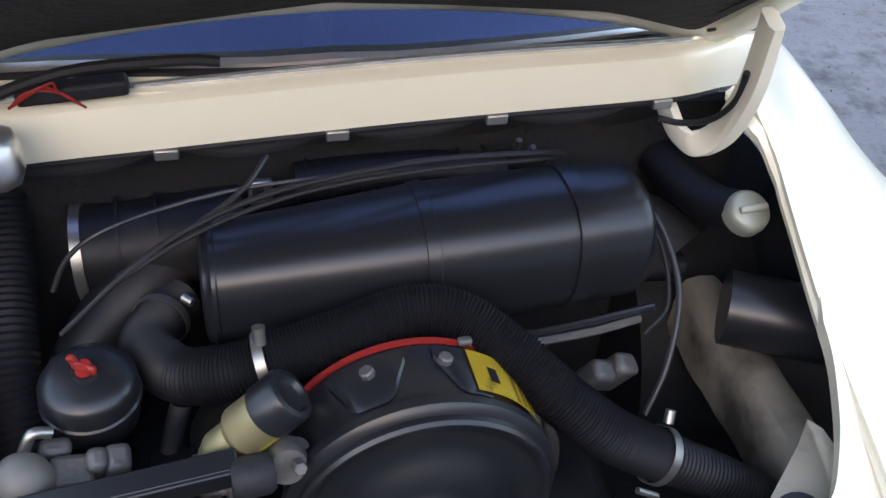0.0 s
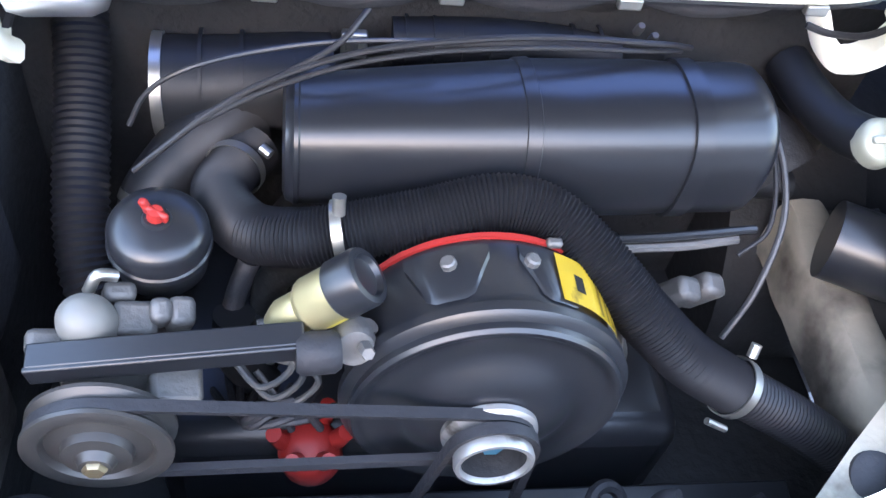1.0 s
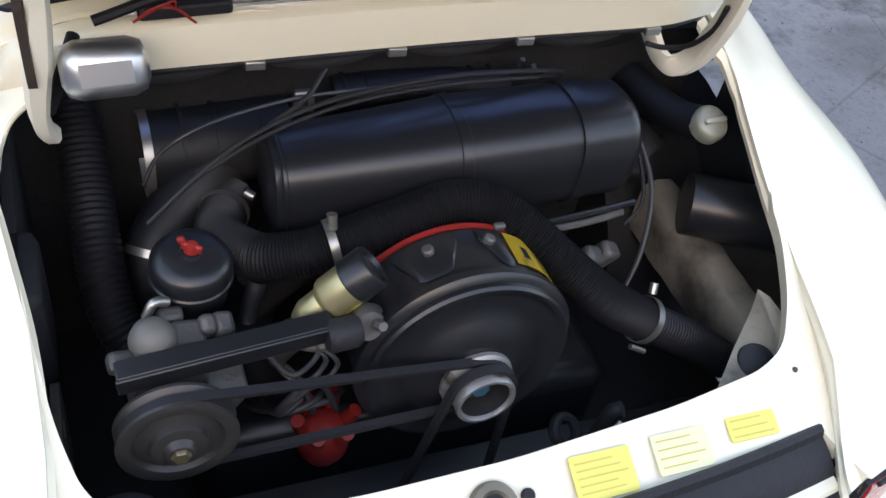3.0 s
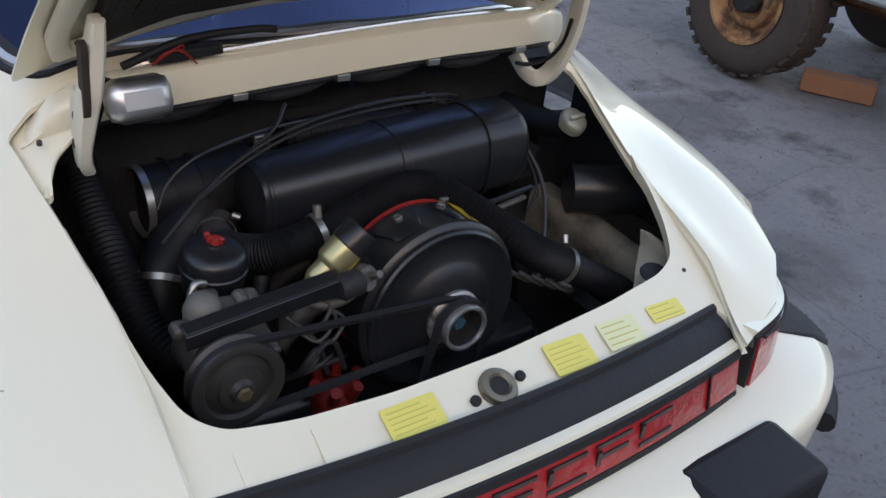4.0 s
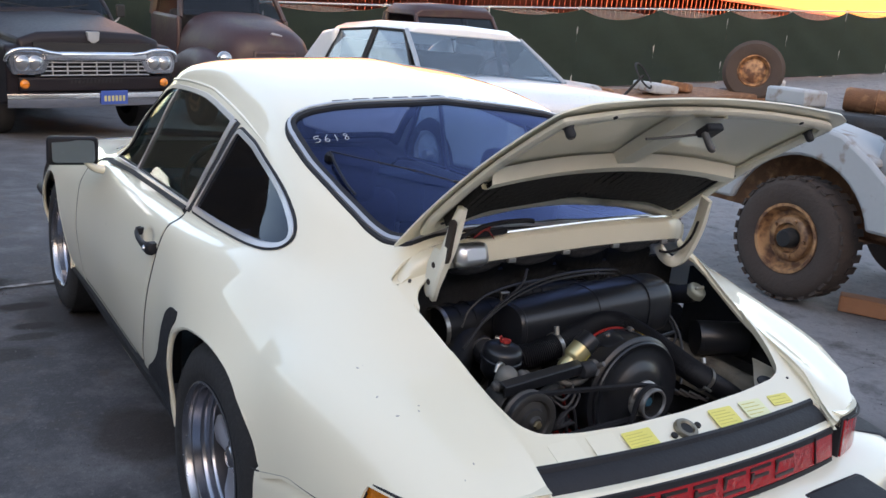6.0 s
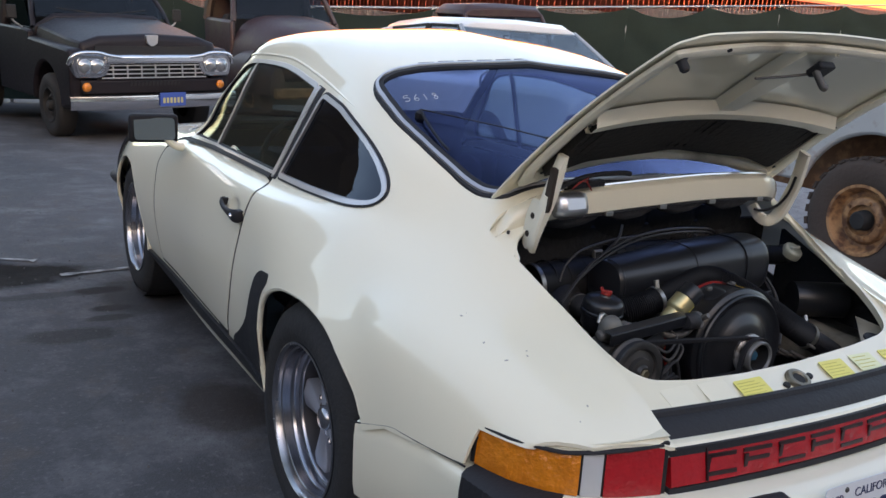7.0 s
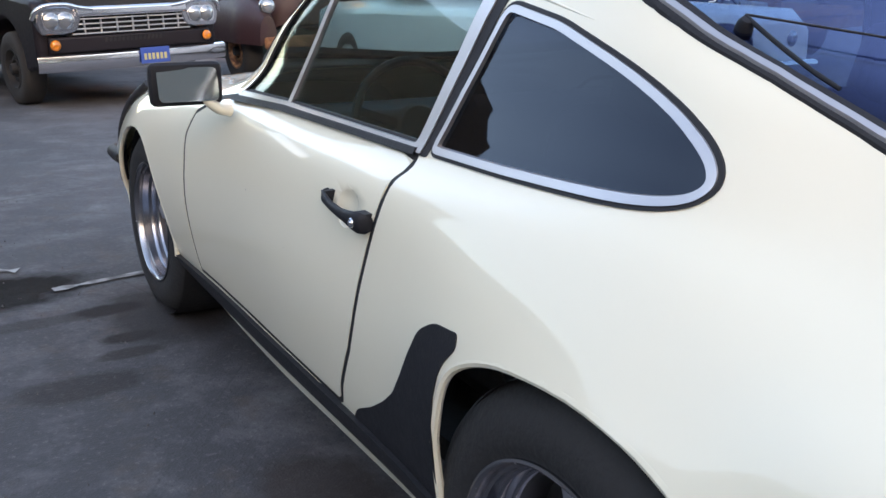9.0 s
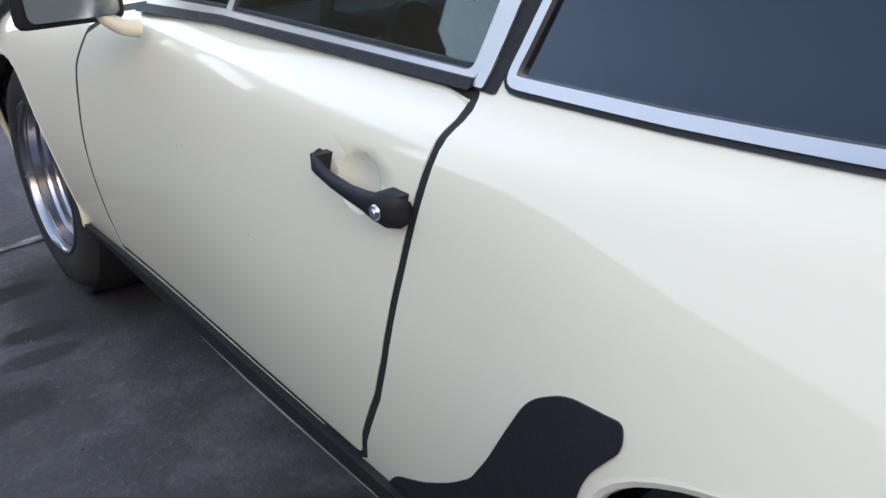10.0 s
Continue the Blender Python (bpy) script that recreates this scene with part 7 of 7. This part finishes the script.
part("hood_badge", box(.06, .10, 1.225, .16, .03, .07, turn=pose(0, 0, 0, 55, 12, 0)), GALV, brown, bevel=.02)

# ---- white sedan ----
SEDAN_GLASS = glass("pale car glass", (0.55, 0.62, 0.66), least=0.2, most=0.8)
gz = ground_z(3.9, 6.3)
sed = thing("white_sedan", "white vintage hardtop sedan parked behind", "car", m=pose(3.9, 6.3, gz, 2, 0, -181) @ Matrix.Scale(1.11, 4))
# built nose towards +y
loft([(-2.35, [(0, .86), (.70, .84), (.80, .78), (.82, .45), (.80, .32)]), (-2.2, [(0, .92), (.74, .90), (.88, .82), (.90, .45), (.86, .28)]), (-1.0, [(0, .96), (.78, .94), (.92, .84), (.94, .5), (.90, .26)]), (1.2, [(0, .97), (.78, .95), (.92, .84), (.94, .5), (.90, .26)]), (2.3, [(0, .92), (.74, .90), (.86, .82), (.88, .5), (.84, .30)]), (2.42, [(0, .84), (.70, .82), (.80, .76), (.82, .5), (.80, .34)])], SEDAN_WHITE, sed, "body", "white body", .03)
loft([(-1.10, [(0, 1.28), (.50, 1.27), (.60, 1.24), (.62, 1.21)]), (-.95, [(0, 1.38), (.55, 1.365), (.66, 1.32), (.68, 1.29)]), (-.2, [(0, 1.42), (.56, 1.405), (.68, 1.355), (.70, 1.32)]), (.40, [(0, 1.41), (.55, 1.395), (.66, 1.345), (.68, 1.315)]), (.52, [(0, 1.37), (.53, 1.355), (.63, 1.32), (.64, 1.30)])], SEDAN_WHITE, sed, "roof", "white roof", .012)


def pane(pts, material, parent, name, thick=.006):
    bm = bmesh.new()
    bm.faces.new([bm.verts.new(p) for p in pts])
    bmesh.ops.solidify(bm, geom=bm.faces[:], thickness=thick)
    return part(name, bm, material, parent, smooth=False)


pane([(-.76, 1.05, .955), (.76, 1.05, .955), (.63, .50, 1.325), (-.63, .50, 1.325)], SEDAN_GLASS, sed, "windscreen")
pane([(-.72, -1.62, .94), (.72, -1.62, .94), (.60, -1.06, 1.25), (-.60, -1.06, 1.25)], SEDAN_GLASS, sed, "rear_window")
for s in (-1, 1):
    pane([(s * .83, .95, .95), (s * .83, .02, .95), (s * .69, .02, 1.32), (s * .66, .47, 1.31)], SEDAN_GLASS, sed, "side_window")
    pane([(s * .83, -.04, .95), (s * .82, -.85, .95), (s * .67, -.80, 1.29), (s * .69, -.04, 1.32)], SEDAN_GLASS, sed, "side_window")
    for ring in (((.835, .97, .95), (.835, .02, .95), (.695, .02, 1.325), (.665, .48, 1.315)), ((.835, -.04, .95), (.825, -.87, .95), (.675, -.81, 1.295), (.695, -.04, 1.325))):
        bm = bmesh.new()
        for p, q in zip(ring, ring[1:] + ring[:1]):
            tube([(s * p[0], p[1], p[2]), (s * (p[0] + q[0]) / 2, (p[1] + q[1]) / 2, (p[2] + q[2]) / 2), (s * q[0], q[1], q[2])], .013, 2, 6, bm)
        part("window_frame", bm, DARK, sed, "dark window frame")
    part("pillar", tube([(s * .80, 1.05, .95), (s * .72, .77, 1.14), (s * .645, .49, 1.32)], .022, 4, 8), GALV, sed, "bright windscreen pillar")
    part("pillar", tube([(s * .83, -.01, .95), (s * .76, -.01, 1.14), (s * .69, -.01, 1.33)], .016, 4, 8), DARK, sed)
    flank([(-.86, .94), (-1.60, .94), (-1.08, 1.27), (-.80, 1.30)], s * .64, s * .76, SEDAN_WHITE, sed, "rear_pillar", "", .03)
    for y in (-1.45, 1.45):
        road_wheel(sed, s * .92, y, .32, s, .32, .19, .19, TYRE, GALV)
    part("headlamp", lathe([(0, .03), (.05, .025), (.075, .0)], axis((s * .62, 2.40, .70), (0, 1, 0)), 20), LAMP_GLASS, sed)
part("gutter", tube([(-.70, -1.0, 1.27), (-.715, -.2, 1.325), (-.70, .42, 1.315)], .012, 4, 6), GALV, sed)
part("front_seat", box(0, -.15, .90, 1.3, .2, .5), TRIM, sed, bevel=.06)
part("steering_wheel", lathe([(.19 + .012 * math.cos(a), .012 * math.sin(a)) for a in np.linspace(0, 2 * math.pi, 9)], axis((-.36, .48, .98), (0, -.85, .5)), 32), DARK, sed)
part("cabin_mirror", box(0, .50, 1.27, .22, .02, .06), DARK, sed, bevel=.01)
part("bumper", box(0, 2.46, .5, 1.7, .08, .12), CHROME, sed, bevel=.03)

# ---- stripped chassis with spare tyre, and a maroon cab behind ----
gz = ground_z(8.5, 7.4)
ch = thing("stripped_chassis", "rusty stripped truck chassis with loose parts on it", "truck", m=pose(8.6, 7.3, gz, 0, -3.5, 0))
part("frame_rail", box(0, -.4, .62, 6.6, .12, .18), RUST, ch, bevel=.01)
part("frame_rail", box(0, .4, .62, 6.6, .12, .18), RUST, ch, bevel=.01)
part("deck", box(-.8, 0, .78, 4.6, 1.1, .12), RUST, ch, "rusty red-brown deck", bevel=.03)
part("front_shell", box(-2.35, -.1, .88, 1.1, 1.2, .34), PAINT_WEAR, ch, "pale battered body shell", bevel=.10)
part("steering_column", tube([(-.9, -.1, .8), (-.75, -.2, 1.02), (-.68, -.25, 1.12)], .02, 4, 8), DARK, ch)
part("steering_wheel", lathe([(.20 + .014 * math.cos(a), .014 * math.sin(a)) for a in np.linspace(0, 2 * math.pi, 9)], axis((-.68, -.25, 1.12), (.4, -.75, .6)), 28), DARK, ch, "black steering wheel")
for k, (x, w) in enumerate(((-1.6, .5), (-.25, .7), (.3, .4), (2.6, .7))):
    part("loose_part", box(x, -.2 + .1 * k, .92, w, .4, .14, turn=pose(0, 0, 0, 4, 6, 15 * k)), PAINT_WEAR if k % 2 else RUST, ch, bevel=.03)
for x in (-2.4, 2.2):
    for s in (-1, 1):
        m = axis((x, s * .72, .40), (0, s, 0))
        part("wheel", lathe([(.2, 0), (.34, .02), (.39, -.02), (.39, -.16), (.3, -.2), (0, -.1)], m, 36), OLD_TYRE, ch)
sp = thing("spare_tyre", "dusty brown tyre on rusty rim standing on the chassis", "tyre", m=pose(10.1, 6.95, gz + 1.27, 0, -3.5, -38) @ Matrix.Scale(1.2, 4))
part("tyre", lathe([(.20, .0), (.24, .02), (.34, .02), (.385, -.03), (.385, -.15), (.34, -.2), (.20, -.2)], axis((0, 0, 0), (-.2, -1, .05)), 44), OLD_TYRE, sp)
part("rim", lathe([(.205, .0), (.19, .015), (.15, -.05), (.08, -.02), (0, -.02)], axis((0, 0, 0), (-.2, -1, .05)), 36), RIM_RUST, sp)
part("foot", box(0, .05, -.37, .5, .25, .06), RUST, sp)

gz = ground_z(6.6, 9.6)
mc = thing("maroon_cab", "maroon truck cab standing behind the sedan", "truck", m=pose(6.65, 9.4, gz, 0, -3, 0))
loft([(0, [(0, .95), (.78, .93), (.84, .85), (.86, .4)]), (.3, [(0, 1.25), (.80, 1.22), (.86, 1.1), (.88, .4)]), (1.6, [(0, 1.25), (.80, 1.22), (.86, 1.1), (.88, .4)])], MAROON, mc, "lower_body", "", .03)
loft([(.62, [(0, 1.86), (.62, 1.84), (.72, 1.78), (.74, 1.72)]), (.75, [(0, 1.93), (.66, 1.90), (.76, 1.82), (.78, 1.74)]), (1.45, [(0, 1.93), (.66, 1.90), (.76, 1.82), (.78, 1.74)]), (1.58, [(0, 1.86), (.64, 1.84), (.74, 1.78), (.76, 1.72)])], MAROON, mc, "roof", "", .02)
pane([(-.78, .30, 1.24), (.78, .30, 1.24), (.70, .66, 1.76), (-.70, .66, 1.76)], CAR_GLASS, mc, "windscreen")
for s in (-1, 1):
    part("pillar", tube([(s * .80, .30, 1.22), (s * .76, .5, 1.5), (s * .72, .66, 1.76)], .035, 4, 8), MAROON, mc)
    part("pillar", tube([(s * .84, 1.52, 1.2), (s * .80, 1.5, 1.5), (s * .75, 1.5, 1.76)], .06, 4, 8), MAROON, mc)
    road_wheel(mc, s * .88, .5, .36, s, .36, .2, .2, TYRE, RIM_RUST)
part("cab_back", box(0, 1.55, 1.2, 1.5, .05, 1.1), MAROON, mc)

# ---- fence with green mesh ----
FY = 14.2
fence = thing("fence", "chain-link fence with sagging green windscreen mesh", "fence", kind="structure")
xs = [-8 + 2.6 * i for i in range(16)]
for x in xs:
    g0 = ground_z(x, FY)
    part("post", tube([(x, FY, g0 - .1), (x, FY, g0 + .9), (x, FY, g0 + 1.92)], .03, 3, 10), GALV, fence)
for a, b in zip(xs, xs[1:]):
    za, zb = ground_z(a, FY) + 1.9, ground_z(b, FY) + 1.9
    part("top_rail", tube([(a, FY, za), ((a + b) / 2, FY, (za + zb) / 2), (b, FY, zb)], .02, 3, 8), GALV, fence)
    bm = bmesh.new()
    rows = []
    for i in range(15):
        u = i / 14
        x = a + (b - a) * u
        sag = .26 * (1 - (2 * u - 1) ** 2) * (.4 + .6 * abs(math.sin(a * 3.1)))
        top = za + (zb - za) * u - .02 - sag
        bot = ground_z(x, FY) + .05
        rows.append([bm.verts.new((x, FY - .05 + .03 * math.sin(u * 9 + k * 1.3 + a), bot + (top - bot) * k / 8)) for k in range(9)])
    for p, q in zip(rows, rows[1:]):
        for k in range(8):
            bm.faces.new((p[k], p[k + 1], q[k + 1], q[k]))
    bmesh.ops.solidify(bm, geom=bm.faces[:], thickness=.004)
    part("mesh_panel", bm, FABRIC, fence, "green mesh fabric")
    part("chain_link", box((a + b) / 2, FY + .03, (za + zb) / 2 - .95, b - a, .004, 1.8), mat("wire netting", (.16, .16, .16), .6, alpha=.35) if a == xs[0] else bpy.data.materials["wire netting"], fence)

# ---- red building behind the fence ----
wall = thing("wall_north", "red corrugated metal building wall", "wall", kind="structure")
bm = bmesh.new()
rows = []
x = 3.0
while x < 60:
    for dx, dy in ((0, 0), (.09, 0), (.11, .016), (.20, .016)):
        rows.append((bm.verts.new((x + dx, 20 + dy, -1.5)), bm.verts.new((x + dx, 20 + dy, 3.2))))
    x += .22
for a, b in zip(rows, rows[1:]):
    bm.faces.new((a[0], b[0], b[1], a[1]))
bmesh.ops.solidify(bm, geom=bm.faces[:], thickness=.01)
part("siding", bm, REDWALL, wall, smooth=False)
# the evening sun on the upper wall is put into its orange colour
part("upper_wall", box(31.5, 20.08, 4.1, 57, .12, 1.8), mat("sun-tinted upper wall", (0.70, 0.37, 0.10), 0.7, vary=0.08, scale=0.5), wall, "upper wall with evening sunlight put into its orange colour", smooth=False)
part("gutter_beam", box(31.5, 19.95, 3.22, 57, .12, .10), REDWALL, wall, smooth=False)

# unseen plain walls added to close the yard; wall_south blocks the sun, wall_northwest follows reflections
def closing(name, x0, y0, x1, y1, h, label, material=None):
    w = part(name, box((x0 + x1) / 2, (y0 + y1) / 2, h / 2 - .5, abs(x1 - x0), abs(y1 - y0), h + 1), material or CONCRETE, None, smooth=False)
    return tagged(w, label, "wall", kind="structure")


closing("wall_south", -30, -17, 40, -16, 8.5, "unseen tall plain wall added to block the low sun")
closing("wall_west", -13, -16, -12, 20, 4.7, "plain low building wall beside the yard")
closing("wall_northwest", -5.9, 8.0, -1.9, 9.6, 4.25, "plain dark shed wall across the yard", mat("dark cladding", (0.028, 0.027, 0.028), 0.7, vary=0.3, scale=0.8, bump=0.3, bump_scale=4))
closing("wall_east", 44, -16, 45, 20, 6.0, "plain building wall far beside the yard")

# ---- marks on the yard ----
PAINTLINE = mat("worn white line", (0.34, 0.34, 0.33), 0.85, vary=0.3, scale=14, dirt=(0.13, 0.125, 0.12), dirt_amount=0.5, dirt_scale=16)
for (x0, y0), (x1, y1) in (((-1.02, 2.62), (-.45, 2.70)), ((-1.45, 3.10), (-1.10, 2.92))):
    d = Vector((x1 - x0, y1 - y0))
    q = Vector((-d.y, d.x)).normalized() * .026
    bm = bmesh.new()
    row = []
    for k in range(13):
        p = Vector((x0, y0)) + d * k / 12
        w = .75 + .9 * noise.noise(Vector((k * 2.3, x0, 0)))
        row.append([bm.verts.new((p.x + q.x * w * s, p.y + q.y * w * s, ground_z(p.x, p.y) + .0035)) for s in (-1, 1)])
    for a, c in zip(row, row[1:]):
        bm.faces.new((a[0], a[1], c[1], c[0]))
    tagged(part("painted_line", bm, PAINTLINE, None, smooth=False), "worn white painted line on the asphalt", "line", kind="structure")

# loose grit and small stones
rng = random.Random(5)
verts, faces = [], []
for _ in range(2600):
    if rng.random() < .6:
        x, y = rng.uniform(-3.2, -.9), rng.uniform(-.5, 6.5)
    else:
        x, y = rng.uniform(1.0, 5.5), rng.uniform(-2.0, 4.5)
    r = rng.choice((.0015, .002, .002, .003, .004)) * rng.uniform(.8, 1.4)
    z = ground_z(x, y)
    k = len(verts)
    a0 = rng.uniform(0, 6.28)
    for i in range(5):
        a = a0 + 6.28 * i / 5
        verts.append((x + r * math.cos(a) * rng.uniform(.7, 1.2), y + r * math.sin(a) * rng.uniform(.7, 1.2), z - .004))
    verts.append((x, y, z + r * .9))
    faces += [(k + i, k + (i + 1) % 5, k + 5) for i in range(5)]
me = bpy.data.meshes.new("grit")
me.from_pydata(verts, [], faces)
grit = part("grit", me, mat("grit", (0.10, 0.095, 0.094), 0.9, vary=0.4), None, smooth=False)
tagged(grit, "loose grit and small stones on the asphalt", "gravel", kind="stuff")
